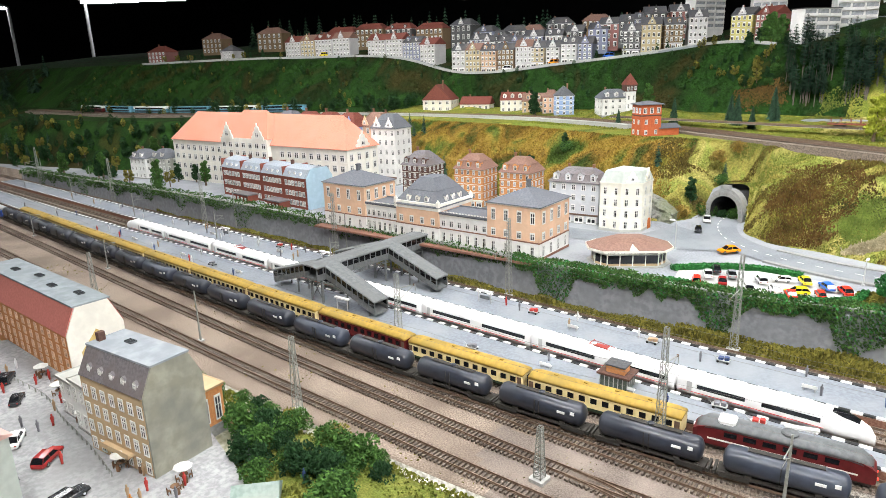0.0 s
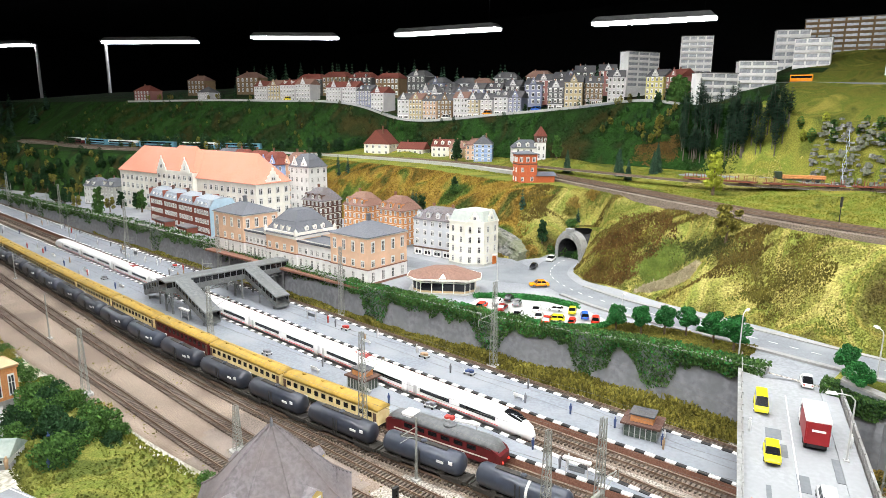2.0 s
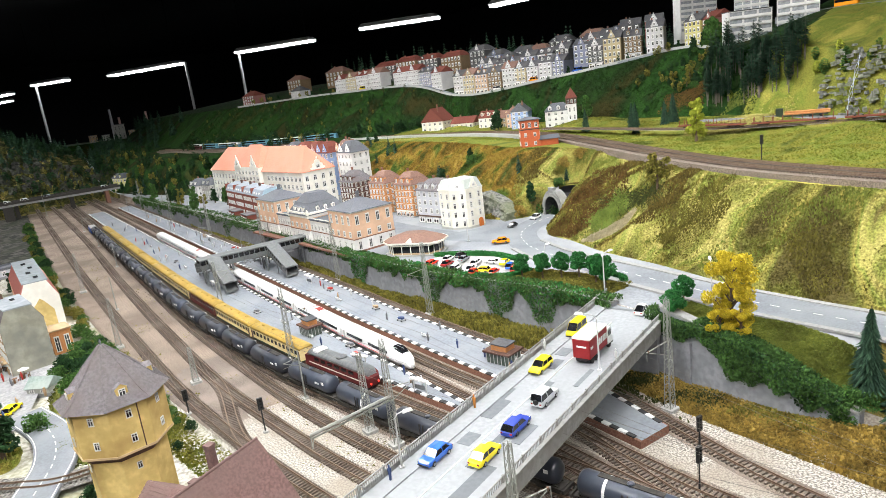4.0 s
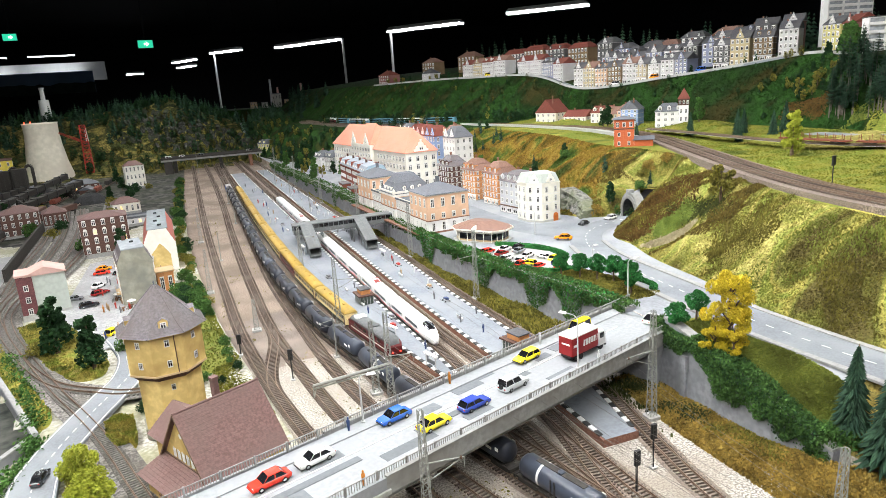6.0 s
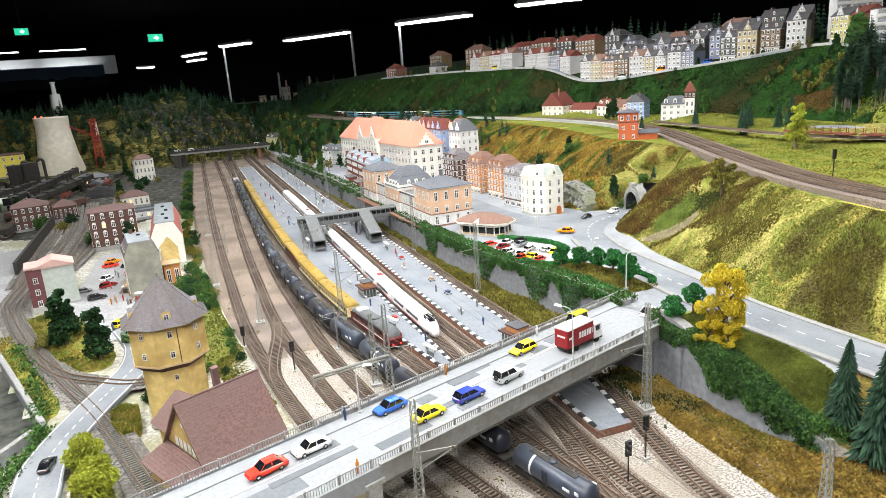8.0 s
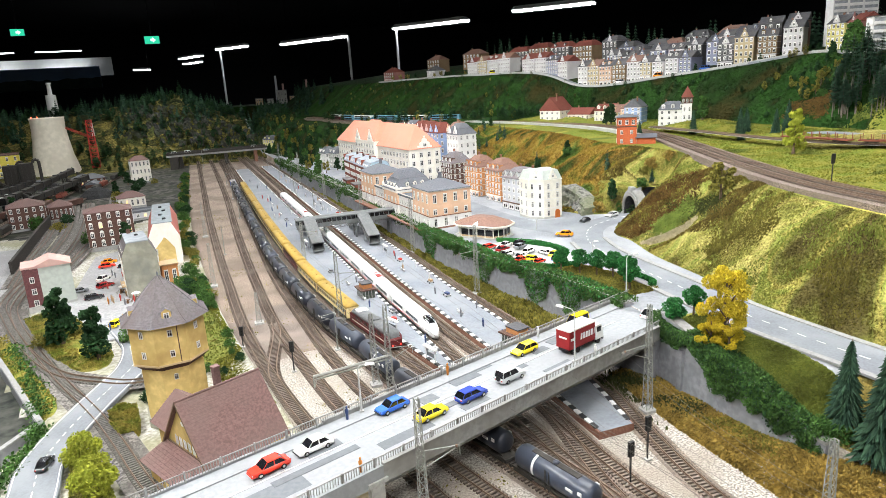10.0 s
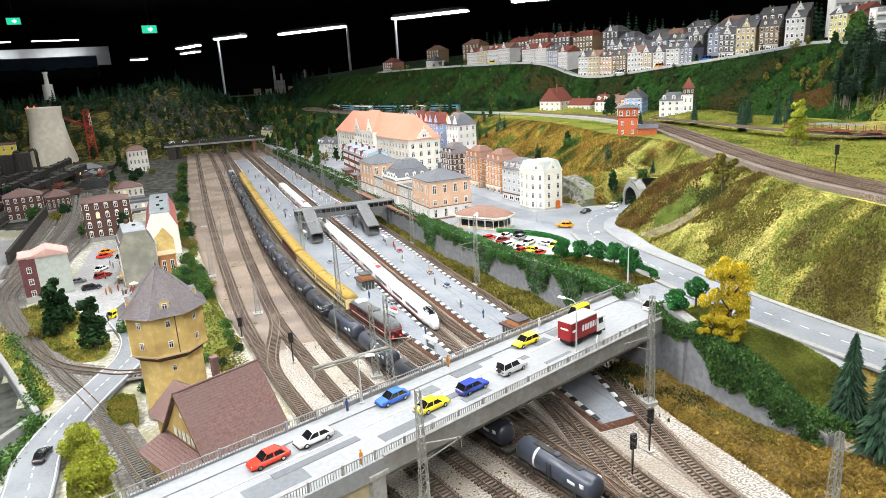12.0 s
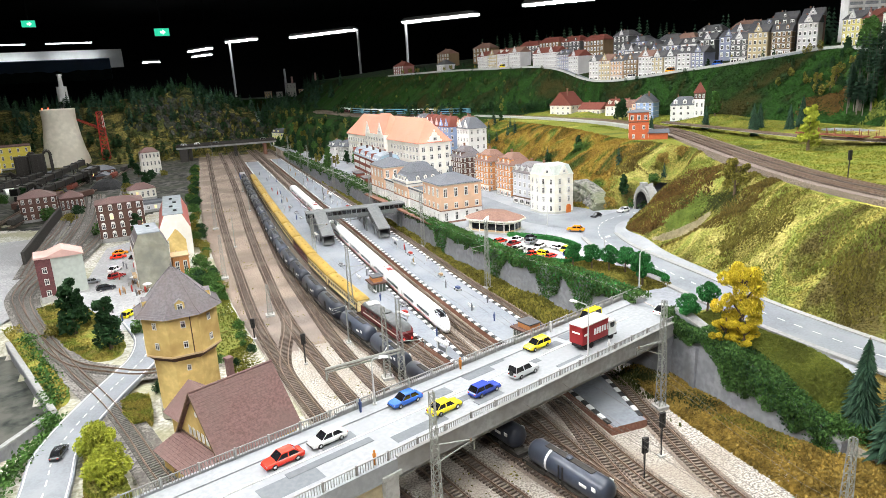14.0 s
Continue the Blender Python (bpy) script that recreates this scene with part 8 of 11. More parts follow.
    rg.add(vs, fs)
    part("roof", rg, pm, t)
    for s in (-1, 1):
        part("headlight", G().box(-0.0005, 0.0005, -0.0016, 0.0016, -0.001, 0.001), CHROME, t, m=pose(L / 2 - 0.0008, s * W * 0.33, 0.0068))
        part("tail_light", G().box(-0.0004, 0.0004, -0.0014, 0.0014, -0.001, 0.001), paint("darkred"), t, m=pose(-L / 2 + 0.0002, s * W * 0.33, 0.0072))
        for x in (-L * 0.29, L * 0.30):
            part("wheel", G().lathe([(0.0022, -0.0013), (0.0036, -0.0011), (0.0036, 0.0011), (0.0022, 0.0013)], 14, 0, pose(0, 0, 0, 90)).lathe([(0.0021, -0.0015), (0.0021, 0.0015)], 10, 1, pose(0, 0, 0, 90)), [TYRE, CHROME], t, m=pose(x, s * (W / 2 - 0.0012), 0.0036))
    part("bumper", G().box(L / 2 - 0.001, L / 2 + 0.0006, -W * 0.4, W * 0.4, 0.0035, 0.005), BLACKP if colour != "red" else pm, t)
    if kind == "suv":
        part("spare_wheel", G().lathe([(0.002, -0.001), (0.0038, -0.001), (0.0038, 0.001), (0.002, 0.001)], 14, 0, pose(-L / 2 - 0.001, 0, 0.010, 0, 90)), TYRE, t)
    CARSRC[key] = t
    return t


D2 = DZ + 0.0002
for x, y, c, k, flip in ((0.066, -0.209, "blue", "saloon", 180), (0.110, -0.253, "yellow", "saloon", 0), (0.181, -0.228, "navy", "hatch", 0), (0.259, -0.198, "silver", "suv", 0), (0.324, -0.118, "yellow", "hatch", 180), (-0.115, -0.290, "red", "saloon", 180), (-0.056, -0.266, "white", "saloon", 180), (0.608, -0.080, "white", "beetle", 0), (0.462, -0.058, "yellow", "van", 180)):
    car(pose(x, y, D2, 0, 0, BA + flip), c, k)


def delivery_truck():
    t = thing("delivery_truck", pose(0.420, -0.139, D2, 0, 0, BA), "dark red box truck with white roof and white lettering", "truck")
    RED = mat("truck_dark_red", (0.30, 0.018, 0.022), (0.26, 0.015, 0.018), 60, 0.45, 0.0)
    part("box", G().box(-0.046, 0.022, -0.0145, 0.0145, 0.011, 0.042, bev=0.0008), RED, t)
    part("box_roof", G().box(-0.0465, 0.0225, -0.015, 0.015, 0.042, 0.0445, bev=0.001), WHITE, t, "white box roof")
    part("rear_door", G().box(-0.0468, -0.046, -0.013, 0.013, 0.0125, 0.041), RED, t)
    cabr = [[(0.024, -0.0138, 0.008), (0.044, -0.0138, 0.008), (0.044, 0.0138, 0.008), (0.024, 0.0138, 0.008)], [(0.024, -0.0138, 0.020), (0.0445, -0.0138, 0.020), (0.0445, 0.0138, 0.020), (0.024, 0.0138, 0.020)], [(0.024, -0.0128, 0.033), (0.0405, -0.0128, 0.033), (0.0405, 0.0128, 0.033), (0.024, 0.0128, 0.033)]]
    part("cab", G().loft(cabr), WHITE, t, "white driver's cab")
    part("windscreen", G().box(-0.0005, 0.0005, -0.0115, 0.0115, 0, 0.010), GLASSD, t, m=pose(0.0434, 0, 0.0205, 0, -17))
    for s in (-1, 1):
        part("cab_window", G().box(0.028, 0.039, -0.0004, 0.0004, 0.021, 0.030), GLASSD, t, m=pose(0, s * 0.0135, 0))
        for x in (-0.034, -0.022, 0.032):
            part("wheel", G().lathe([(0.003, -0.002), (0.0055, -0.0018), (0.0055, 0.0018), (0.003, 0.002)], 14, 0, pose(0, 0, 0, 90)), TYRE, t, m=pose(x, s * 0.0115, 0.0055))
    part("chassis", G().box(-0.045, 0.042, -0.010, 0.010, 0.006, 0.011), BLACKP, t)
    part("bumper", G().box(0.043, 0.046, -0.0135, 0.0135, 0.0045, 0.008), BLACKP, t)
    return t


TRUCK = delivery_truck()


for i, wl in enumerate((0.0042, 0.0050, 0.0050, 0.0040, 0.0050, 0.0016)):
    part("name_block", G().box(-wl / 2, wl / 2, -0.0004, 0.0, 0, 0.0105), WHITE, TRUCK, "white painted block of the trade name", pose(-0.016 + 0.0068 * i, -0.0146, 0.022, 0, 6))
part("small_mark", G().box(-0.043, -0.034, -0.0149, -0.0145, 0.026, 0.030), WHITE, TRUCK, "small white marking bar")
part("rear_mark", G().box(-0.0471, -0.0467, -0.009, 0.007, 0.029, 0.032), WHITE, TRUCK, "white marking bar")

# car park below the square and the streets round it
PARK = [("red", "wagon", 0.578, 0.592, 20), ("darkred", "saloon", 0.598, 0.548, 20), ("white", "saloon", 0.628, 0.588, 25), ("white", "hatch", 0.590, 0.496, 25), ("grey", "saloon", 0.652, 0.548, 25), ("white", "saloon", 0.606, 0.452, 30), ("black", "saloon", 0.668, 0.585, 25), ("white", "wagon", 0.650, 0.490, 30), ("yellow", "hatch", 0.612, 0.415, 120), ("white", "hatch", 0.676, 0.458, 110), ("yellow", "saloon", 0.688, 0.420, 30), ("red", "wagon", 0.622, 0.378, 25), ("blue", "hatch", 0.672, 0.378, 35), ("red", "hatch", 0.662, 0.345, 30), ("red", "saloon", 0.590, 0.420, 25)]
for c, k, x, y, a in PARK:
    car(pose(x, y, float(TOWN_Z(y)) + 0.0052, 0, 0, a) @ Matrix.Scale(0.84, 4), c, k, "parked cars")
car(pose(0.832, 0.615, float(TOWN_Z(0.615)) + 0.0024, 0, 0, 140), "orange", "saloon")
car(pose(0.985, 0.745, float(TOWN_Z(0.735)) + 0.0024, 0, 0, 200), "black", "saloon")
car(pose(1.10, 0.765, float(TOWN_Z(0.8)) + 0.0024, 0, 0, 200), "white", "saloon")
car(pose(-0.436, 0.030, 0.0064, 0, 0, 80), "black", "saloon")
for c, k, x, y, a in (("yellow", "hatch", -0.400, 0.70, 60), ("black", "hatch", -0.49, 0.98, 15), ("darkred", "hatch", -0.475, 1.10, 40), ("black", "saloon", -0.447, 1.33, 60), ("black", "hatch", -0.435, 1.43, 60), ("white", "saloon", -0.49, 1.19, 60), ("orange", "saloon", -0.50, 1.42, 5), ("grey", "saloon", -0.54, 1.08, 5), ("red", "saloon", -0.50, 1.36, 5)):
    car(pose(x, y, 0.0037, 0, 0, a), c, k, "old town cars")
for y, c in ((1.72, "blue"), (1.98, "orange"), (2.2, "white"), (3.35, "yellow")):
    car(pose(float(RIDGE_W(y)) + 0.012, y, float(RIDGE_Z(y)) + 0.0032, 0, 0, 100), c, "van", "ridge cars")
# coach on the upper road
tagged(ribbon([(2.86, 0.95, 0.664), (2.80, 0.78, 0.664), (2.755, 0.60, 0.664), (2.75, 0.42, 0.658), (2.75, 0.1, 0.65), (2.80, -0.2, 0.65)], 0.05, 0.001, 8, thick=0.03).ob("road_upper", ROAD), "grey upper road before the apartment slabs", "road", kind="structure")
b = thing("bus", pose(2.753, 0.60, 0.664, 0, 0, 97), "yellow bus on the upper road", "bus")
part("body", G().box(-0.045, 0.045, -0.014, 0.014, 0.003, 0.032, bev=0.002), paint("orange"), b)
part("window_band", G().box(-0.042, 0.042, -0.0145, 0.0145, 0.017, 0.027), GLASSD, b)

# ---- water tower and the half-timbered house by the bridge ----
def octagon(r, a0=22.5):
    return [(r * math.cos(math.radians(a0 + 45 * k)), r * math.sin(math.radians(a0 + 45 * k))) for k in range(8)]


def water_tower():
    t = thing("water_tower", pose(-0.241, 0.140, 0, 0, 0, 8), "ochre octagonal water tower with steep grey tiled roof", "tower")
    part("shaft", G().prism(octagon(0.0545), -0.006, 0.106), OCHRE, t)
    part("plinth", G().prism(octagon(0.0575), -0.006, 0.012), W_RUIN, t)
    part("flare", G().loft([[(x, y, z) for x, y in octagon(r)] for r, z in ((0.0545, 0.104), (0.059, 0.109), (0.0655, 0.115))]), W_BROWN, t, "dark flared collar")
    part("tank_storey", G().prism(octagon(0.0655), 0.115, 0.191), OCHRE, t)
    part("band", G().prism(octagon(0.0668), 0.1145, 0.1175), W_TAN, t)
    prof = [(0.076, 0.186), (0.066, 0.192), (0.057, 0.199), (0.026, 0.233), (0.003, 0.256)]
    part("roof", G().loft([[(x, y, z) for x, y in octagon(r)] for r, z in prof]), SLATE_BROWN, t)
    # tile courses
    g = G()
    for i in range(26):
        f = i / 26
        z = 0.1875 + (0.252 - 0.1875) * f
        r = np.interp(z, [p[1] for p in prof], [p[0] for p in prof])
        g.loft([[(x, y, zz) for x, y in octagon(rr)] for rr, zz in ((r + 0.0001, z), (r + 0.0011, z + 0.0002), (r - 0.001, z + 0.0023))], caps=False)
    part("tile_course", g, SLATE_BROWN, t)["kind"] = "stuff"
    for k in range(8):
        a = math.radians(22.5 + 45 * k)
        g = G()
        for (r0, z0), (r1, z1) in zip(prof[:-1], prof[1:]):
            g.rod((r0 * math.cos(a), r0 * math.sin(a), z0 + 0.001), (r1 * math.cos(a), r1 * math.sin(a), z1 + 0.001), 0.0012, 5)
        part("hip_ridge", g, SLATE_BROWN, t)
    part("finial", G().lathe([(0.002, 0.254), (0.001, 0.259), (0.0018, 0.261), (0.0004, 0.265)], 6), SLATE, t)
    ap = 0.0655 * math.cos(math.radians(22.5))
    for k in range(8):
        m = Matrix.Rotation(math.radians(45 * k + 90), 4, "Z")
        for u, z in ((0, 0.130), (0, 0.166)):
            o = new("window", window_mesh(0.008, 0.0115, "plain", FRAMEW, GLASSD))
            o.parent, o.matrix_basis = t, m @ pose(0, -ap - 0.0004, z)
        if k % 2 == 0:
            o = new("window", window_mesh(0.007, 0.010, "plain", FRAMEW, GLASSD))
            o.parent, o.matrix_basis = t, m @ pose(0, -0.0545 * math.cos(math.radians(22.5)) - 0.0004, 0.085)
            dormer(t, m @ pose(0, -0.055, 0.1945), 0.015, 0.013, SLATE_BROWN, OCHRE)
    part("drain_pipe", G().rod((0.012, -ap - 0.001, 0.118), (0.012, -ap - 0.001, 0.188), 0.0008, 5), W_BROWN, t)


water_tower()


def tiled_slope(t, a, b, c, d, n, matl, name="roof"):
    """A roof slope with overlapping tile courses; a-b eave, d-c ridge."""
    a, b, c, d = (Vector(v) for v in (a, b, c, d))
    nrm = (b - a).cross(d - a).normalized()
    g = G()
    for i in range(n):
        f0, f1 = i / n, (i + 1) / n + 0.004
        p, q, r, s = a.lerp(d, f0), b.lerp(c, f0), b.lerp(c, min(f1, 1)), a.lerp(d, min(f1, 1))
        lift = nrm * 0.0011
        g.add([p + lift, q + lift, r + nrm * 0.0002, s + nrm * 0.0002, p - nrm * 0.0006, q - nrm * 0.0006, r - nrm * 0.0014, s - nrm * 0.0014], [(0, 1, 2, 3), (4, 5, 1, 0), (7, 6, 5, 4), (1, 5, 6, 2), (3, 7, 4, 0), (2, 6, 7, 3)])
    o = part(name, g, matl, t)
    o["kind"] = "stuff"
    return o


def bridge_house():
    # ridge parallel to the bridge; gable towards the harbour road
    t = thing("gabled_house", pose(-0.165, -0.078, 0, 0, 0, 27.5), "ochre house with steep plum tiled roof and arched gable windows", "house")
    L, W, h, r = 0.124, 0.122, 0.052, 0.080
    part("wall", G().box(-L / 2, L / 2, -W / 2, W / 2, -0.006, h), OCHRE, t)
    g = G()
    for s in (-1, 1):
        x = s * (L / 2 - 0.0004)
        g.add([(x, -W / 2, h), (x, W / 2, h), (x, 0, h + r * 0.97)], [(0, 1, 2)])
    part("gable_wall", g, OCHRE, t)
    o = 0.007
    for s in (-1, 1):
        A, B, C, D = (-L / 2 - o, s * (W / 2 + o), h - o * r / (W / 2)), (L / 2 + o, s * (W / 2 + o), h - o * r / (W / 2)), (L / 2 + o, 0, h + r), (-L / 2 - o, 0, h + r)
        tiled_slope(t, *((A, B, C, D) if s < 0 else (B, A, D, C)), 24, TILE_DARK)
    part("ridge_tile", G().rod((-L / 2 - o, 0, h + r + 0.0006), (L / 2 + o, 0, h + r + 0.0006), 0.0018, 6), TILE_DARK, t)
    for s in (-1, 1):
        part("barge_board", G().loft([[(-L / 2 - o - 0.0006, s * (W / 2 + o), h - o * r / (W / 2) - 0.003), (-L / 2 - o - 0.0006, s * (W / 2 + o), h - o * r / (W / 2) + 0.0012), (-L / 2 - o + 0.0008, s * (W / 2 + o), h - o * r / (W / 2) + 0.0012), (-L / 2 - o + 0.0008, s * (W / 2 + o), h - o * r / (W / 2) - 0.003)], [(-L / 2 - o - 0.0006, 0, h + r - 0.003), (-L / 2 - o - 0.0006, 0, h + r + 0.0012), (-L / 2 - o + 0.0008, 0, h + r + 0.0012), (-L / 2 - o + 0.0008, 0, h + r - 0.003)]]), FRAMEB, t)
    for y in (-0.026, -0.013, 0.0, 0.013, 0.026):
        q = new("window", window_mesh(0.0065, 0.0125, "arch", FRAMEW, GLASSD))
        q.parent, q.matrix_basis = t, pose(-L / 2 - 0.0005, y, h + 0.004, 0, 0, 270)
    part("round_window", G().lathe([(0.0042, 0), (0.0042, 0.001)], 14, 0, pose(-L / 2 - 0.0002, 0, h + 0.044, 0, -90)), FRAMEW, t)
    part("cornice", G().box(-L / 2 - 0.0015, -L / 2, -W / 2, W / 2, h - 0.002, h + 0.0005), FRAMEB, t)
    for x, y, hh in ((0.0, 0.016, 0.085), (0.0, 0.016, 0.085)):
        pass
    part("chimney", G().box(-0.0045, 0.0045, -0.0045, 0.0045, 0, 0.036).box(-0.0055, 0.0055, -0.0055, 0.0055, 0.036, 0.0395), TILE_DARK, t, m=pose(0.004, 0.010, h + r - 0.012))
    part("chimney", G().box(-0.0045, 0.0045, -0.0045, 0.0045, 0, 0.030).box(-0.0055, 0.0055, -0.0055, 0.0055, 0.030, 0.033), TILE_DARK, t, m=pose(0.002, 0.052, h + 0.016))
    # lean-to towards the harbour road
    part("porch_wall", G().box(-L / 2 - 0.034, -L / 2, -W / 2 + 0.004, W / 2 - 0.004, -0.006, 0.036), OCHRE, t)
    tiled_slope(t, (-L / 2 - 0.045, W / 2 + 0.004, 0.034), (-L / 2 - 0.045, -W / 2 - 0.004, 0.034), (-L / 2 + 0.001, -W / 2 - 0.004, 0.050), (-L / 2 + 0.001, W / 2 + 0.004, 0.050), 9, TILE_DARK, "porch_roof")
    for y in (-0.018, 0.018):
        q = new("window", window_mesh(0.009, 0.014, "arch", FRAMEB, LITGLASS))
        q.parent, q.matrix_basis = t, pose(-L / 2 - 0.0345, y, 0.012, 0, 0, 270)
    # link roof to the water tower
    part("link_wall", G().box(-0.050, 0.020, W / 2, W / 2 + 0.06, -0.006, 0.060), OCHRE, t)
    tiled_slope(t, (-0.060, W / 2 + 0.035 + 0.03, 0.056), (-0.060, W / 2 - 0.02, 0.056), (-0.012, W / 2 - 0.02, 0.094), (-0.012, W / 2 + 0.065, 0.094), 12, TILE_DARK, "link_roof")
    tiled_slope(t, (0.030, W / 2 - 0.02, 0.060), (0.030, W / 2 + 0.065, 0.060), (-0.012, W / 2 + 0.065, 0.094), (-0.012, W / 2 - 0.02, 0.094), 12, TILE_DARK, "link_roof")


bridge_house()

# ---- the old town by the plaza ----
CZ = 0.0


def ruin_house():
    # tall house with a bare grey end wall
    t = thing("apartment_house", pose(-0.362, 1.018, CZ, 0, 0, 9), "tall apartment house with bare grey end wall and pale roof", "house", "old town houses")
    w, d, h = 0.092, 0.150, 0.160
    part("wall", G().box(-w / 2, w / 2, -d / 2 + 0.003, d / 2, -0.01, h - 0.038), W_TAN, t)
    part("end_wall", G().loft([[(-w / 2, y, -0.01), (w / 2, y, -0.01), (w / 2, y, h - 0.038), (w / 2 - 0.018, y, h), (-w / 2 + 0.018, y, h), (-w / 2, y, h - 0.038)] for y in (-d / 2, -d / 2 + 0.003)]), W_RUIN, t, "weathered grey end wall")
    part("mansard", G().loft([[(-w / 2 + a, y, z) for a, z in ((-0.002, h - 0.038), (0.018, h))] + [(w / 2 - a, y, z) for a, z in ((0.018, h), (-0.002, h - 0.038))] for y in (-d / 2 + 0.003, d / 2)]), SLATE_BROWN, t)
    part("flat_roof", G().box(-w / 2 + 0.016, w / 2 - 0.016, -d / 2, d / 2, h, h + 0.003), mat("pale_flat_roof", (0.34, 0.36, 0.39), (0.24, 0.26, 0.285), 60, 0.8, 0.2, big=(0.22, 0.24, 0.265), big_scale=20), t)
    for i in range(5):
        dormer(t, Matrix.Translation((-w / 2 + 0.004, -d / 2 + 0.02 + 0.027 * i, h - 0.034)) @ Matrix.Rotation(math.radians(-90), 4, "Z"), 0.011, 0.012, SLATE_BROWN, W_WHITE)
    put_windows(t, w, d, "w", 7, [0.008, 0.036, 0.064, 0.092], 0.011, 0.016, "lintel", FRAMEW)
    put_windows(t, w, d, "e", 6, [0.008, 0.036, 0.064, 0.092], 0.010, 0.015, "plain", FRAMEW)
    part("skylight", G().box(-0.005, 0.005, -0.008, 0.008, h + 0.003, h + 0.0055), GLASS, t, m=pose(0.005, 0.02, 0))
    part("chimney", G().box(-0.005, 0.005, -0.004, 0.004, h, h + 0.016), W_BROWN, t, m=pose(-0.012, 0.065, 0))
    part("balcony", G().box(-w / 2 - 0.012, -w / 2, -0.035, 0.035, 0.026, 0.028).box(-w / 2 - 0.012, -w / 2 - 0.011, -0.035, 0.035, 0.028, 0.034), W_TAN, t)


ruin_house()
house(pose(-0.285, 1.015, CZ, 0, 0, 99), 0.055, 0.045, 0.072, W_ORANGE, W_TAN, "small orange brick outbuilding with tan flat roof", "flat", 0.003, 1, 2, 2, "old town houses", chim=0, bands=False)
for x, y, w, d, h in ((-0.372, 1.13, 0.075, 0.065, 0.085), (-0.365, 1.20, 0.08, 0.07, 0.066)):
    house(pose(x, y, CZ, 0, 0, 4), w, d, h, W_WHITE, W_GREY, "low white building with pale flat roof between the houses", "flat", 0.004, 2, 3, 3, "old town houses", chim=0, bands=False)


def long_house():
    t = thing("row_house", pose(-0.318, 1.545, CZ, 0, 0, 3), "long orange brick house with red mansard and peach end wall", "house", "old town houses")
    w, d, h = 0.100, 0.43, 0.138
    e = h - 0.048
    part("wall", G().box(-w / 2, w / 2, -d / 2 + 0.003, d / 2, -0.01, e), W_ORANGE, t)
    part("end_wall", G().loft([[(-w / 2, y, -0.01), (w / 2, y, -0.01), (w / 2, y, e), (w / 2 - 0.022, y, h), (-w / 2 + 0.022, y, h), (-w / 2, y, e)] for y in (-d / 2, -d / 2 + 0.003)]), W_SCHOOL, t, "peach rendered end wall")
    part("old_gable_trace", G().prism([(-0.03, 0), (0.03, 0), (0.03, 0.045), (0.008, 0.078), (0.0, 0.085), (-0.012, 0.07), (-0.03, 0.05)], 0, 0.0006), OCHRE, t, "darker trace of a demolished gable", pose(0, -d / 2, 0.004, 90))
    part("mansard", G().loft([[(-w / 2 - 0.002, y, e), (-w / 2 + 0.020, y, h), (w / 2 - 0.020, y, h), (w / 2 + 0.002, y, e)] for y in (-d / 2 + 0.003, d / 2)]), mat("pale_red_tile", (0.50, 0.17, 0.14), (0.42, 0.14, 0.115), 240, 0.8, 0.2), t)
    part("flat_roof", G().box(-w / 2 + 0.017, w / 2 - 0.017, -d / 2, d / 2, h, h + 0.003), mat("felt_flat_roof", (0.27, 0.30, 0.32), (0.20, 0.225, 0.245), 60, 0.8, 0.2, big=(0.20, 0.225, 0.24), big_scale=20), t)
    for i in range(4):
        part("skylight", G().box(-0.006, 0.006, -0.012, 0.012, h + 0.003, h + 0.0055), GLASS, t, m=pose(0.008 - 0.012 * (i % 2), -0.15 + 0.09 * i, 0))
    put_windows(t, w, d, "w", 14, [0.008, 0.028, 0.049, 0.070], 0.012, 0.013, "lintel", W_PEACH, GLASS)
    put_windows(t, w, d, "e", 14, [0.008, 0.028, 0.049, 0.070], 0.012, 0.013, "lintel", FRAMEW, GLASSD, lit=0.05)


long_house()
house(pose(-0.525, 1.78, CZ, 0, 0, 8), 0.165, 0.12, 0.140, W_BROWN, TILE_DARK, "dark brown brick factory block with arched windows and plum roof", "hip", 0.018, 4, 5, 4, "old town houses", lit=0.12, chim=0, wkind="arch")


def pink_house():
    t = thing("corner_shop_house", pose(-0.600, 1.02, CZ, 0, 0, 12), "narrow house with plum brick front, pale green side and pink roof", "house", "old town houses")
    w, d, h = 0.115, 0.085, 0.118
    part("wall", G().box(-w / 2, w / 2, -d / 2, d / 2, -0.01, h), mat("pale_green_render", (0.46, 0.50, 0.46), (0.40, 0.43, 0.40), 90, 0.85, 0.1), t)
    part("brick_front", G().box(-w / 2 - 0.002, -w / 2 + 0.036, -d / 2 - 0.002, d / 2 + 0.002, -0.01, h), mat("plum_brick", (0.16, 0.06, 0.065), (0.11, 0.045, 0.048), 260, 0.85, 0.2), t)
    put_windows(t, w, d + 0.005, "s", 1, [0.012, 0.045, 0.078], 0.012, 0.016, "plain", FRAMEW, u0=-w / 2, u1=-w / 2 + 0.036)
    part("roof", roof_shape(w - 0.02, d, "gable", 0.020, 0.004, "y"), W_PINK, t, m=pose(0.010, 0, h))
    part("gable_wall", G().add([(-w / 2 + 0.02, -d / 2 + 0.0004, h), (w / 2, -d / 2 + 0.0004, h), (0.010, -d / 2 + 0.0004, h + 0.019)], [(0, 1, 2)]), W_GREY, t)
    part("tower_cap", G().box(-w / 2 - 0.004, -w / 2 + 0.038, -d / 2 - 0.004, d / 2 + 0.004, h, h + 0.005), W_PINK, t)
    part("plinth", G().box(-w / 2 - 0.004, w / 2 + 0.002, -d / 2 - 0.004, d / 2 + 0.004, -0.01, 0.010), CONCRETE, t)


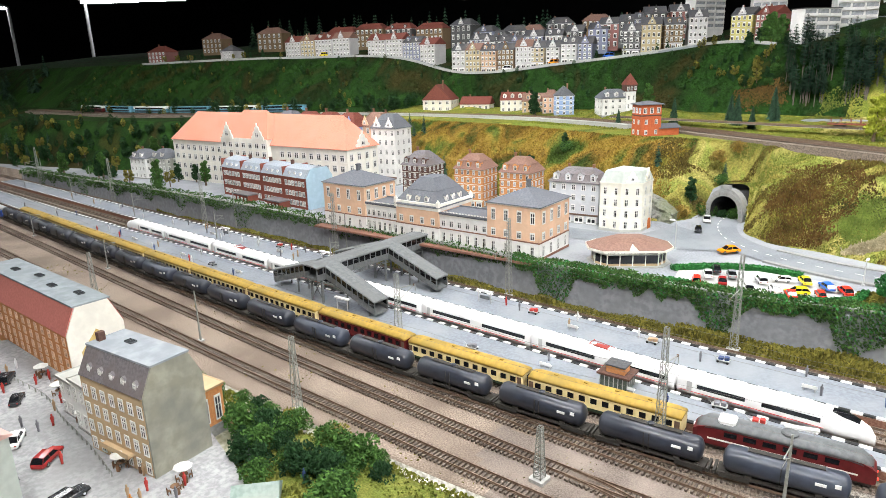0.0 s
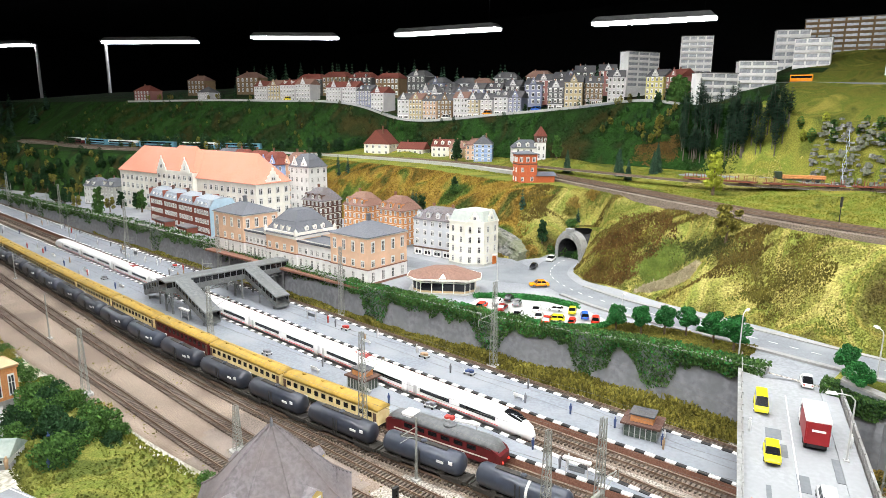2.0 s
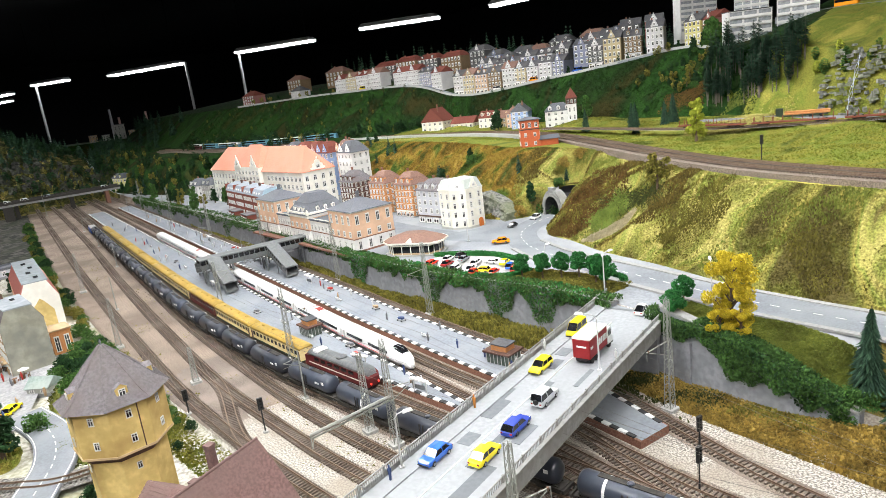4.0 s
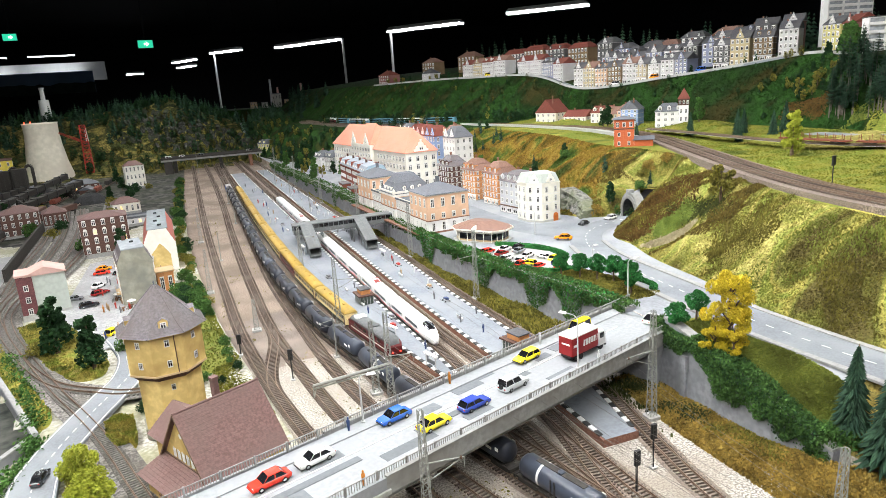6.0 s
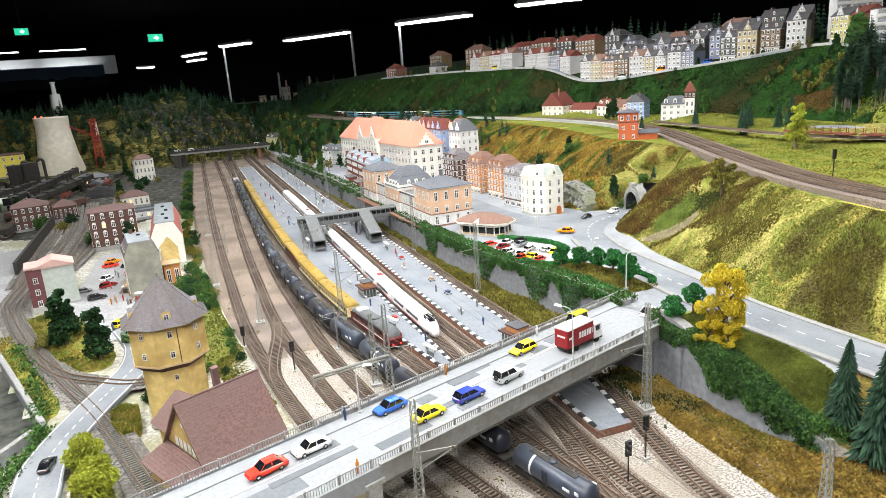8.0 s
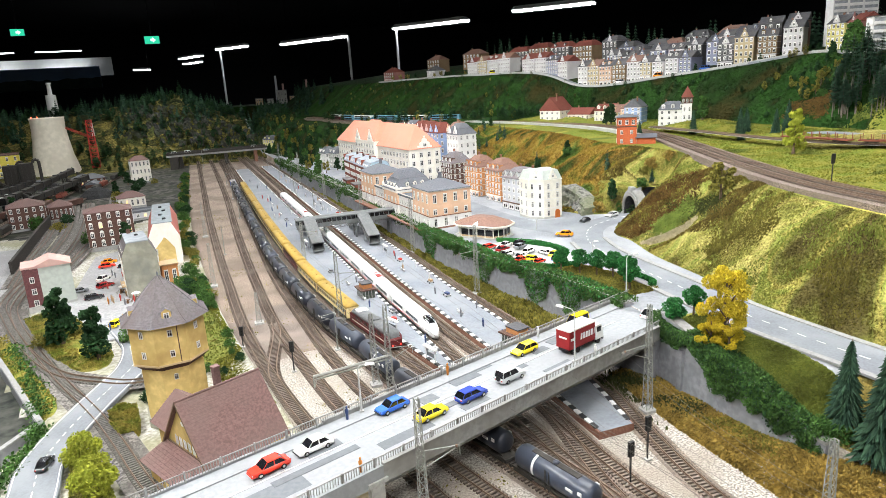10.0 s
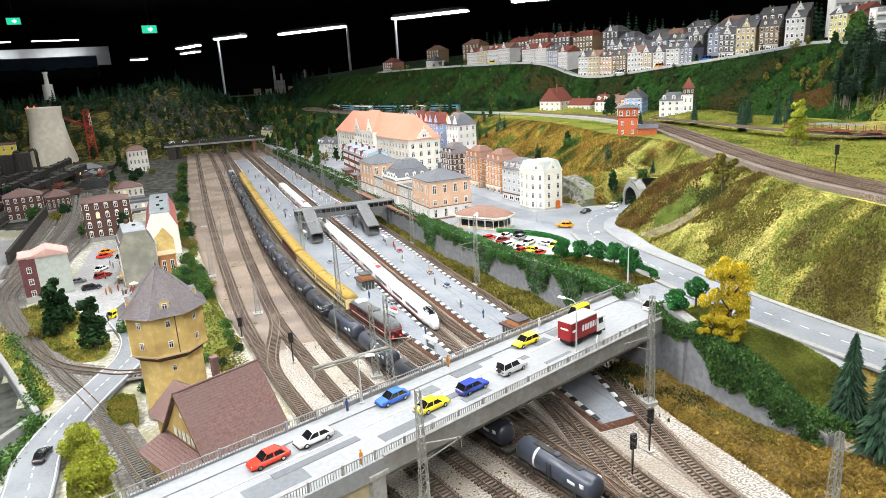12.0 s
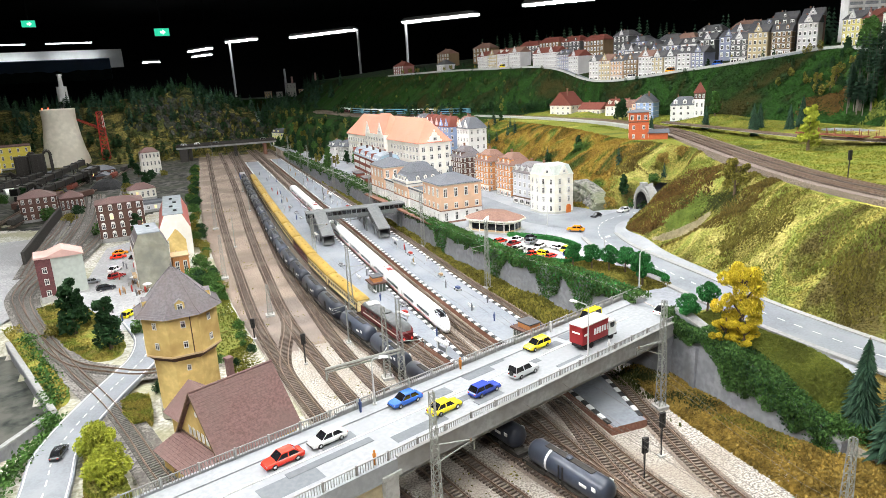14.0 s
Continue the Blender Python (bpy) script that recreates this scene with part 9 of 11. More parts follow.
pink_house()


# ---- works and power station further off ----
def works():
    cool = mat("cooling_tower_concrete", (0.66, 0.62, 0.52), (0.55, 0.52, 0.43), 30, 0.85, 0.1, big=(0.50, 0.46, 0.38), big_scale=6)
    t = thing("cooling_tower", pose(-1.288, 5.05, 0), "pale concrete hyperbolic cooling tower", "cooling tower")
    prof = [(0.185, -0.05), (0.175, 0.03), (0.148, 0.14), (0.130, 0.27), (0.122, 0.36), (0.124, 0.43), (0.128, 0.442), (0.118, 0.442), (0.115, 0.36)]
    part("shell", G().lathe(prof, 40, caps=False), cool, t, smooth=True)
    for k in range(2):
        a = 2.3 + k * 0.5
        part("warning_lamp", G().lathe([(0.006, 0), (0.004, 0.012)], 8), glow("warning_red", (1, 0.08, 0.03), 3.0), t, m=pose(0.122 * math.cos(a), 0.122 * math.sin(a), 0.442))
    c = thing("factory_chimney", pose(-1.505, 6.6, 0), "tall white factory chimney behind the cooling tower", "chimney")
    part("shaft", G().lathe([(0.050, -0.05), (0.052, 0.40), (0.047, 0.625), (0.048, 0.63)], 20), WHITE, c, smooth=True)
    part("upper_shaft", G().lathe([(0.022, 0.63), (0.018, 0.73), (0.026, 0.735), (0.024, 0.75)], 12), WHITE, c)
    yel = mat("works_yellow", (0.72, 0.60, 0.10), (0.60, 0.50, 0.08), 60, 0.7, 0.1)
    for x, y, w, d, h, mt, lab in ((-1.62, 5.1, 0.28, 0.20, 0.17, yel, "yellow boiler house of the works"), (-1.78, 4.75, 0.30, 0.2, 0.11, yel, "yellow works hall with flat roof"), (-0.915, 2.42, 0.15, 0.13, 0.105, W_BROWN, "dark red-brown brick works building with pale roof"), (-0.80, 2.55, 0.10, 0.10, 0.07, W_BROWN, "low brown brick engine shed"), (-0.512, 3.80, 0.12, 0.08, 0.150, W_SCHOOL, "ivory works block with plum roof"), (-0.50, 2.72, 0.13, 0.10, 0.055, W_CREAM, "half-timbered house with brown roof"), (-0.42, 2.35, 0.16, 0.09, 0.03, W_PALE, "low white shed roof"), (-0.85, 3.9, 0.2, 0.12, 0.05, W_BROWN, "low brown goods shed")):
        house(pose(x - 0.013 * y, y, 0, 0, 0, 12), w, d, h, mt, TILE_DARK if h > 0.05 else SLATE, lab, "flat" if mt in (yel, W_PALE) else "hip", 0.01 if mt in (yel, W_PALE) else 0.03, 3 if h > 0.09 else 1, 5, 3, "works buildings", lit=0.06, chim=0, bands=False)
    # dark filter blocks with ducts, conveyors and white canopies
    for x, y, w, d, h in ((-1.37, 4.05, 0.085, 0.08, 0.165), (-1.27, 4.02, 0.085, 0.08, 0.175)):
        f = thing("filter_block", pose(x, y, 0, 0, 0, 8), "black steel filter block of the works with bent ducts", "silo", "filter blocks")
        part("casing", G().box(-w / 2, w / 2, -d / 2, d / 2, -0.01, h, bev=0.006), BOGIE, f)
        for k in (-1, 0, 1):
            part("stiffener", G().box(k * w * 0.3 - 0.003, k * w * 0.3 + 0.003, -d / 2 - 0.006, -d / 2, 0.0, h * 0.95), BOGIE, f)
        part("hopper", G().loft([[(-w * 0.4, -d * 0.4, 0.0), (w * 0.4, -d * 0.4, 0.0), (w * 0.4, d * 0.4, 0.0), (-w * 0.4, d * 0.4, 0.0)], [(-w * 0.5, -d * 0.55, 0.05), (w * 0.5, -d * 0.55, 0.05), (w * 0.5, d * 0.5, 0.05), (-w * 0.5, d * 0.5, 0.05)]]), BOGIE, f)
        duct = G()
        for k in range(8):
            a0, a1 = math.pi * k / 8, math.pi * (k + 1) / 8
            duct.rod((w * 0.5 + 0.018 - 0.018 * math.cos(a0), 0, h + 0.018 * math.sin(a0)), (w * 0.5 + 0.018 - 0.018 * math.cos(a1), 0, h + 0.018 * math.sin(a1)), 0.010, 8)
        duct.rod((w * 0.5 + 0.036, 0, h), (w * 0.5 + 0.036, 0, 0.01), 0.010, 8)
        part("duct", duct, BOGIE, f, "bent black duct")
    for ax, ay, az, bx, by, bz in ((-1.20, 3.05, 0.035, -1.00, 3.95, 0.085), (-1.12, 2.80, 0.025, -0.88, 3.70, 0.060), (-1.42, 3.20, 0.03, -1.16, 3.55, 0.07)):
        cv = thing("conveyor_bridge", pose(0, 0, 0), "black covered conveyor bridge on steel trestles", "conveyor", "conveyors")
        a, b = Vector((ax, ay, az)), Vector((bx, by, bz))
        n = (b - a).normalized().cross(Vector((0, 0, 1))) * 0.018
        up = Vector((0, 0, 0.030))
        part("gallery", G().loft([[p - n, p + n, p + n + up, p - n + up] for p in (a, b)]), BOGIE, cv)
        for k in range(9):
            p = a.lerp(b, k / 8)
            part("rib", G().loft([[q - n * 1.15 - up * 0.1, q + n * 1.15 - up * 0.1, q + n * 1.15 + up * 1.15, q - n * 1.15 + up * 1.15] for q in (p, p + (b - a) * 0.012)]), BLACKP, cv)
        for k in range(4):
            p = a.lerp(b, (k + 0.5) / 4)
            part("trestle", lattice(G(), max(0.02, p.z), 0.014, 0.012, 2, 0.002), BOGIE, cv, m=pose(p.x, p.y, 0))
    for x, y, w, d, h, a in ((-1.36, 3.42, 0.20, 0.13, 0.035, 15), (-1.22, 3.22, 0.14, 0.09, 0.030, 30), (-1.50, 3.62, 0.16, 0.12, 0.045, 0)):
        cn = thing("canopy_shed", pose(x, y, 0, 0, 0, a), "low shed with snow-white barrel roof", "shed", "canopy sheds")
        part("roof", G().loft([[(-w / 2, -d / 2 * math.cos(math.pi * k / 8), h + 0.030 * math.sin(math.pi * k / 8)) for k in range(9)], [(w / 2, -d / 2 * math.cos(math.pi * k / 8), h + 0.030 * math.sin(math.pi * k / 8)) for k in range(9)]]), WHITE, cn)
        part("wall", G().box(-w / 2 + 0.006, w / 2 - 0.006, -d / 2 + 0.005, d / 2 - 0.005, -0.01, h), W_GREY, cn)
    st = thing("boiler_stack", pose(-1.10, 2.22, 0), "black iron boiler stack on a brick base", "chimney")
    part("pipe", G().lathe([(0.016, 0.03), (0.014, 0.17), (0.020, 0.175), (0.020, 0.20), (0.014, 0.205)], 14), BOGIE, st)
    part("base", G().box(-0.03, 0.03, -0.03, 0.03, -0.01, 0.035), W_BROWN, st)
    bw = thing("boundary_wall", pose(0, 0, 0), "dark boundary wall beside the works tracks", "wall")
    wl = [(-0.80, 1.45), (-0.82, 1.75), (-0.84, 2.05), (-0.86, 2.40)]
    part("wall_body", ribbon([(x, y, 0) for x, y in wl], 0.010, 0.045, 4, thick=0.06), BOGIE, bw)
    # red crane
    cr = thing("harbour_crane", pose(-1.0, 5.10, 0), "red lattice crane in the works yard", "crane")
    RED = mat("crane_red", (0.40, 0.035, 0.025), (0.3, 0.03, 0.02), 60, 0.6, 0.1)
    part("tower", lattice(G(), 0.40, 0.030, 0.020, 12, 0.0030), RED, cr)
    part("jib", lattice(G(), 0.20, 0.010, 0.006, 8, 0.0018), RED, cr, m=pose(0, 0, 0.26, 0, 62, 200))
    part("cabin", G().box(-0.026, 0.026, -0.022, 0.022, 0.0, 0.05), RED, cr)
    part("mast_tip", lattice(G(), 0.10, 0.008, 0.004, 5, 0.0018), WHITE, cr, m=pose(0.02, 0, 0.27))
    # sheds and clutter on the yard
    rr = random.Random(5)
    for i in range(26):
        x, y = rr.uniform(-1.9, -0.8), rr.uniform(2.6, 4.6)
        if abs(x + 1.3) < 0.25 and y > 4.2:
            continue
        b = thing("goods_wagon" if i % 2 else "works_shed", pose(x, y, 0, 0, 0, 80 + rr.uniform(-20, 20)), "dark weathered goods wagon on a works siding" if i % 2 else "small dark works shed", "train car" if i % 2 else "shed", "works clutter")
        if i % 2:
            part("body", G().box(-0.07, 0.07, -0.016, 0.016, 0.012, 0.04), rr.choice([BOGIE, W_BROWN, W_RUIN]), b)
            part("wheels", G().box(-0.06, -0.04, -0.01, 0.01, -0.01, 0.012).box(0.04, 0.06, -0.01, 0.01, -0.01, 0.012), BOGIE, b)
        else:
            part("body", G().box(-0.05, 0.05, -0.035, 0.035, -0.01, 0.035), rr.choice([W_BROWN, W_RUIN, BOGIE]), b)
            part("roof", roof_shape(0.10, 0.07, "gable", 0.018, 0.005), rr.choice([SLATE, SLATE_BROWN]), b, m=pose(0, 0, 0.035))


def works_yard():
    """Coal heaps, pale tanks, sidings with wagons and scrub round the works."""
    rr = random.Random(61)
    coal = mat("heaped_coal", (0.03, 0.03, 0.032), (0.012, 0.012, 0.013), 160, 0.8, 0.8)
    for i in range(16):
        x, y = rr.uniform(-1.75, -0.75), rr.uniform(2.75, 4.3)
        r = rr.uniform(0.05, 0.11)
        t = thing("coal_heap", pose(x, y, -0.01), "black heap of coal on the works yard", "coal heap", "coal heaps")
        rings = []
        for q, z in ((1.0, 0), (0.8, 0.22), (0.5, 0.46), (0.18, 0.6)):
            rings.append([(r * q * (1 + 0.25 * noise.noise((i * 3.1 + math.cos(a), math.sin(a), z * 3))) * math.cos(a), 0.7 * r * q * (1 + 0.25 * noise.noise((i * 1.7 + math.sin(a), math.cos(a), z))) * math.sin(a), r * z) for a in [2 * math.pi * k / 14 for k in range(14)]])
        part("coal_mound", G().loft(rings), coal, t)
    for x, y, r, h in ((-1.55, 3.55, 0.05, 0.05), (-1.66, 3.62, 0.05, 0.05), (-1.60, 3.40, 0.045, 0.06), (-1.48, 3.30, 0.04, 0.05), (-1.72, 3.35, 0.05, 0.045)):
        t = thing("storage_tank", pose(x, y, 0), "white round storage tank of the works", "tank", "storage tanks")
        part("shell", G().lathe([(r, -0.01), (r, h), (r * 0.5, h * 1.18), (0.001, h * 1.22)], 20), WHITE, t)
        part("stair_rail", G().rod((r * 1.02, 0, 0), (0, r * 1.02, h), 0.002, 5), BOGIE, t)
    for x0, y0, x1, y1 in ((-1.02, 2.2, -0.92, 4.3), (-1.10, 2.3, -1.02, 4.2), (-0.86, 2.9, -0.74, 4.4)):
        track([(x0 + (x1 - x0) * k / 6, y0 + (y1 - y0) * k / 6) for k in range(7)], 0.0)
        n = int((y1 - y0) / 0.17)
        for k in range(n):
            if rr.random() < 0.35:
                continue
            f = (k + 0.5) / n
            b = thing("goods_wagon", pose(x0 + (x1 - x0) * f, y0 + (y1 - y0) * f, 0, 0, 0, math.degrees(math.atan2(y1 - y0, x1 - x0))), "weathered open goods wagon on a works siding", "train car", "works wagons")
            cm = rr.choice([BOGIE, W_BROWN, W_BRICK])
            part("body", G().box(-0.07, 0.07, -0.016, 0.016, 0.014, 0.034).box(-0.066, 0.066, -0.013, 0.013, 0.034, 0.037), cm, b)
            for u in (-0.045, 0.045):
                part("wheelset", G().lathe([(0.006, -0.009), (0.006, 0.009)], 10, 0, pose(0, 0, 0, 90)), BOGIE, b, m=pose(u, 0, 0.0125))
    for i in range(22):
        x, y = rr.uniform(-1.9, -0.45), rr.uniform(2.3, 4.5)
        tree(rr.choice(["bushd", "bush", "busho", "dark"]), x, y, -0.004, rr.uniform(0.8, 1.5), rr.uniform(0, 360), "works scrub")
    for i in range(8):
        x, y = rr.uniform(-1.7, -0.9), rr.uniform(2.9, 4.2)
        p = thing("pipe_rack", pose(x, y, 0, 0, 0, rr.choice([20, 35, 110])), "dark steel pipe rack of the works", "pipes", "pipe racks")
        for z in (0.05, 0.065):
            part("pipe", G().rod((-0.15, 0, z), (0.15, 0, z), 0.006, 7), BOGIE, p)
        for u in (-0.12, 0.0, 0.12):
            part("stand", G().box(u - 0.004, u + 0.004, -0.004, 0.004, -0.01, 0.06), BOGIE, p)


works()


def far_bridge():
    t = tagged(new("road_bridge"), "dark steel road bridge across the far end of the yard", "bridge", kind="structure")
    part("deck", G().box(-0.42, 0.34, 4.46, 4.60, 0.092, 0.106), GIRDER, t)
    for y in (4.46, 4.60):
        part("parapet", G().box(-0.42, 0.34, y - 0.004, y + 0.004, 0.106, 0.122), BOGIE, t)
    for x in (-0.32, 0.02, 0.25):
        part("pier", G().box(x - 0.012, x + 0.012, 4.48, 4.58, -0.01, 0.092), BRICKRED if x > 0.2 else BOGIE, t)
    for x, c in ((-0.36, "white"), (-0.26, "white"), (-0.12, "grey"), (0.25, "white")):
        car(pose(x, 4.53, 0.1062, 0, 0, 0), c, "van", "far bridge cars")
    tr = tagged(G().box(-0.40, -0.34, 4.44, 4.62, -0.02, 0.092).ob("wall_far_bridge", BOGIE), "dark wall under the far bridge", "wall", kind="structure")


far_bridge()


# mid-left terrace houses by the school and the town behind it
for x, y, w, h, wm, rm, a in ((0.585, 3.05, 0.10, 0.09, W_WHITE, SLATE, -78), (0.63, 2.95, 0.10, 0.09, W_GREY, SLATE, -78), (0.42, 4.85, 0.16, 0.11, W_YEL, SLATE, -70)):
    house(pose(x, y, float(TOWN_Z(y)), 0, 0, a), w, 0.09, h, wm, rm, "half-timbered house with slate roof below the terrace", "mansard", 0.035, 3, 4, 3, "valley houses", dorm=2)
for i, (x, y, wm, rm) in enumerate(((1.02, 1.96, W_WHITE, SLATE), (1.05, 2.06, W_PEACH, TILE_BROWN), (0.99, 2.15, W_BLUE, W_RED_T), (0.98, 2.27, W_PINK, W_RED_T), (0.97, 2.39, W_WHITE, W_RED_T), (0.96, 2.51, W_CREAM, SLATE))):
    house(pose(x + 0.03, y, TZ, 0, 0, -82), 0.115, 0.10, 0.215, wm, rm, "tall ornate town house with gabled mansard roof", "mansard", 0.050, 6, 4, 3, "town houses behind the school", gables=2, dorm=0, shop=True)


# ---- pavement cafes and the garden shed of the old town ----
def garden_shed():
    roof = mat("pale_green_roof", (0.27, 0.34, 0.31), (0.20, 0.26, 0.235), 160, 0.75, 0.2, big=(0.34, 0.37, 0.34), big_scale=20)
    house(pose(-0.337, 0.785, 0, 0, 0, -40), 0.052, 0.046, 0.016, W_GREY, roof, "small grey garden shed with pale green gabled roof", "gable", 0.018, 1, 2, 1, "", chim=0, bands=False, name="garden_shed", cat="shed", wh=0.009)


garden_shed()
CAFE = []
PARA = mat("parasol_canvas", (0.70, 0.69, 0.66), (0.60, 0.59, 0.56), 120, 0.85, 0.1)
CHAIRM = mat("cafe_brown", (0.20, 0.11, 0.06), (0.14, 0.075, 0.04), 120, 0.7, 0.1)


def cafe_table(x, y, a, umbrella):
    m = pose(x, y, 0.0042, 0, 0, a)
    k = 0 if umbrella else 1
    if len(CAFE) > k and CAFE[k] is not None:
        return copy_thing(CAFE[k], m)
    t = thing("cafe_table", m, "brown cafe table with chairs under a pale parasol" if umbrella else "brown cafe table with three chairs on the plaza", "table", "cafe tables")
    part("tabletop", G().lathe([(0.0058, 0.0082), (0.0058, 0.009)], 12), CHAIRM, t)
    part("table_leg", G().rod((0, 0, 0), (0, 0, 0.0084), 0.0007), BLACKP, t)
    for i in range(3):
        part("chair", G().prism([(-0.0022, 0), (-0.0016, 0), (-0.0016, 0.0044), (0.0015, 0.0044), (0.0015, 0), (0.0022, 0), (0.0022, 0.0105), (0.0016, 0.0105), (0.0016, 0.0052), (-0.0022, 0.0052)], -0.0021, 0.0021, 0, pose(0, 0, 0, 90, 0, 90)), CHAIRM, t, m=pose(0, 0, 0, 0, 0, 90 * i) @ pose(0, 0.0085, 0))
    if umbrella:
        part("parasol_pole", G().rod((0, 0, 0.009), (0, 0, 0.0245), 0.0006), BLACKP, t)
        part("parasol", G().loft([[(r * math.cos(math.pi * j / 4), r * math.sin(math.pi * j / 4), z) for j in range(8)] for r, z in ((0.0125, 0.0195), (0.0128, 0.0205), (0.0006, 0.0255))]), PARA, t, "pale canvas parasol")
    CAFE.append(t)
    return t


cr = random.Random(17)
for i, (x, y) in enumerate(((-0.386, 1.40), (-0.380, 1.34), (-0.392, 1.30), (-0.380, 1.26), (-0.395, 1.235), (-0.384, 1.20), (-0.400, 1.17), (-0.385, 1.14), (-0.398, 1.105), (-0.385, 1.075), (-0.402, 1.045), (-0.387, 1.02), (-0.415, 1.00), (-0.395, 0.97), (-0.372, 0.905), (-0.392, 0.89))):
    cafe_table(x, y, cr.uniform(0, 90), i % 2 == 0)
for i in range(30):
    y = cr.uniform(0.86, 1.5)
    figurine(cr.uniform(-0.47, -0.375), y, 0.0042, cr.randrange(6))


def cafe_fence():
    t = thing("cafe_fence", pose(0, 0, 0), "low grey fence curving round the cafe tables", "fence")
    P = smooth_line([(-0.425, 1.42, 0.0035), (-0.412, 1.30, 0.0035), (-0.420, 1.20, 0.0035), (-0.424, 1.08, 0.0035), (-0.432, 0.99, 0.0035)], 12)
    g = G()
    for p, q in zip(P[:-1], P[1:]):
        g.rod((p.x, p.y, 0.0115), (q.x, q.y, 0.0115), 0.0006, 4)
    part("rail", g, MAST, t)
    for p in P[::2]:
        part("post", G().box(-0.0007, 0.0007, -0.0007, 0.0007, 0, 0.009), MAST, t, m=pose(p.x, p.y, 0.003))


cafe_fence()

# ---- trees, hedges and ground cover ----
def tree_mesh_parts(seed, h, spread, leafm, n, leaf, trunk_h=0.25, shape="round", blobs=9):
    rr = random.Random(seed)
    t = new("tree_source")
    tr = G()
    tr.lathe([(0.045 * h, -0.01), (0.034 * h, h * 0.1), (0.022 * h, h * trunk_h * 1.6), (0.008 * h, h * 0.8)], 7)
    cs = []
    for i in range(blobs):
        f = (i + 0.5) / blobs
        a = i * 2.4 + rr.uniform(-0.4, 0.4)
        if shape == "round":
            z = h * (trunk_h + 0.12 + (0.80 - trunk_h) * f)
            rad = spread * math.sin(math.pi * (0.2 + 0.72 * f)) * 0.62
            r = spread * rr.uniform(0.42, 0.62) * (0.75 + 0.5 * math.sin(math.pi * f))
        elif shape == "tall":
            z = h * (0.18 + 0.76 * f)
            rad = spread * 0.45 * (1 - 0.5 * f)
            r = spread * rr.uniform(0.42, 0.6) * (1.05 - 0.55 * f)
        elif shape == "tiers":
            low = i % 2 == 0
            z = h * ((0.34 if low else 0.66) + rr.uniform(-0.08, 0.16))
            rad = spread * (0.80 if low else 0.62) * rr.uniform(0.45, 1.15)
            r = spread * rr.uniform(0.20, 0.36)
        else:
            z = h * (trunk_h + (0.92 - trunk_h) * f)
            rad = spread * rr.uniform(0.4, 0.85)
            r = spread * rr.uniform(0.28, 0.44)
        c = (rad * math.cos(a), rad * math.sin(a), z, r)
        cs.append(c)
        tr.rod((0, 0, max(h * trunk_h * 0.8, z - rad * 0.9)), (c[0] * 0.8, c[1] * 0.8, z), 0.011 * h, 4, 0, 0.004 * h)
    cr = foliage(G(), cs, n, leaf, rr, 0.85)
    return tr, cr, leafm


TREES = {}


def tree(kind, x, y, z, s=1.0, a=0.0, group="trees"):
    spec = {
        "yellow": (11, 0.165, 0.056, L_YELLOW, 11000, 0.0023, 0.14, "tiers", 24, "tall yellow-leaved deciduous model tree with dark trunk"),
        "toy": (12, 0.062, 0.0185, L_TOY, 2600, 0.0022, 0.30, "round", 7, "small bright green round-crowned model tree"),
        "lime": (13, 0.058, 0.026, L_LIME, 3600, 0.0022, 0.15, "round", 9, "lime-green bushy model tree"),
        "dark": (14, 0.100, 0.028, L_DARK, 1300, 0.0046, 0.15, "tall", 10, "dark green slender deciduous model tree"),
        "green": (15, 0.140, 0.040, L_GREEN, 1600, 0.0052, 0.15, "tall", 11, "slender green deciduous model tree"),
        "olive": (16, 0.095, 0.032, L_OLIVE, 1100, 0.0044, 0.30, "loose", 9, "olive-brown autumn model tree"),
        "limetall": (17, 0.135, 0.034, L_LIME, 1500, 0.0048, 0.12, "tall", 11, "tall lime-green model tree"),
        "bush": (18, 0.045, 0.030, L_GREEN, 1100, 0.0033, 0.05, "round", 8, "green leafy model bush"),
        "bushd": (19, 0.040, 0.026, L_DARK, 950, 0.0032, 0.05, "round", 7, "dark green leafy model bush"),
        "busho": (20, 0.034, 0.026, L_OLIVE, 850, 0.0031, 0.05, "round", 7, "olive-brown low model bush"),
        "bushy": (21, 0.045, 0.030, L_RUST, 600, 0.0042, 0.05, "round", 6, "rust-coloured autumn model bush"),
    }[kind]
    if kind not in TREES:
        tr, cr, lm = tree_mesh_parts(*spec[:9])
        bpy.data.objects.remove(bpy.data.objects["tree_source"])
        if kind.startswith("bush"):
            t = tagged(cr.ob("bush", lm, None, pose(x, y, z, 0, 0, a)), spec[9], "bush", group)
        else:
            t = thing("tree", pose(x, y, z, 0, 0, a), spec[9], "tree", group)
        if not kind.startswith("bush"):
            part("trunk", tr, TRUNK, t)
            part("crown", cr, lm, t)
        t.scale = (s, s, s)
        TREES[kind] = t
        return t
    o = copy_thing(TREES[kind], pose(x, y, z, 0, 0, a))
    o.scale = (s, s, s)
    return o


FIRS = {}


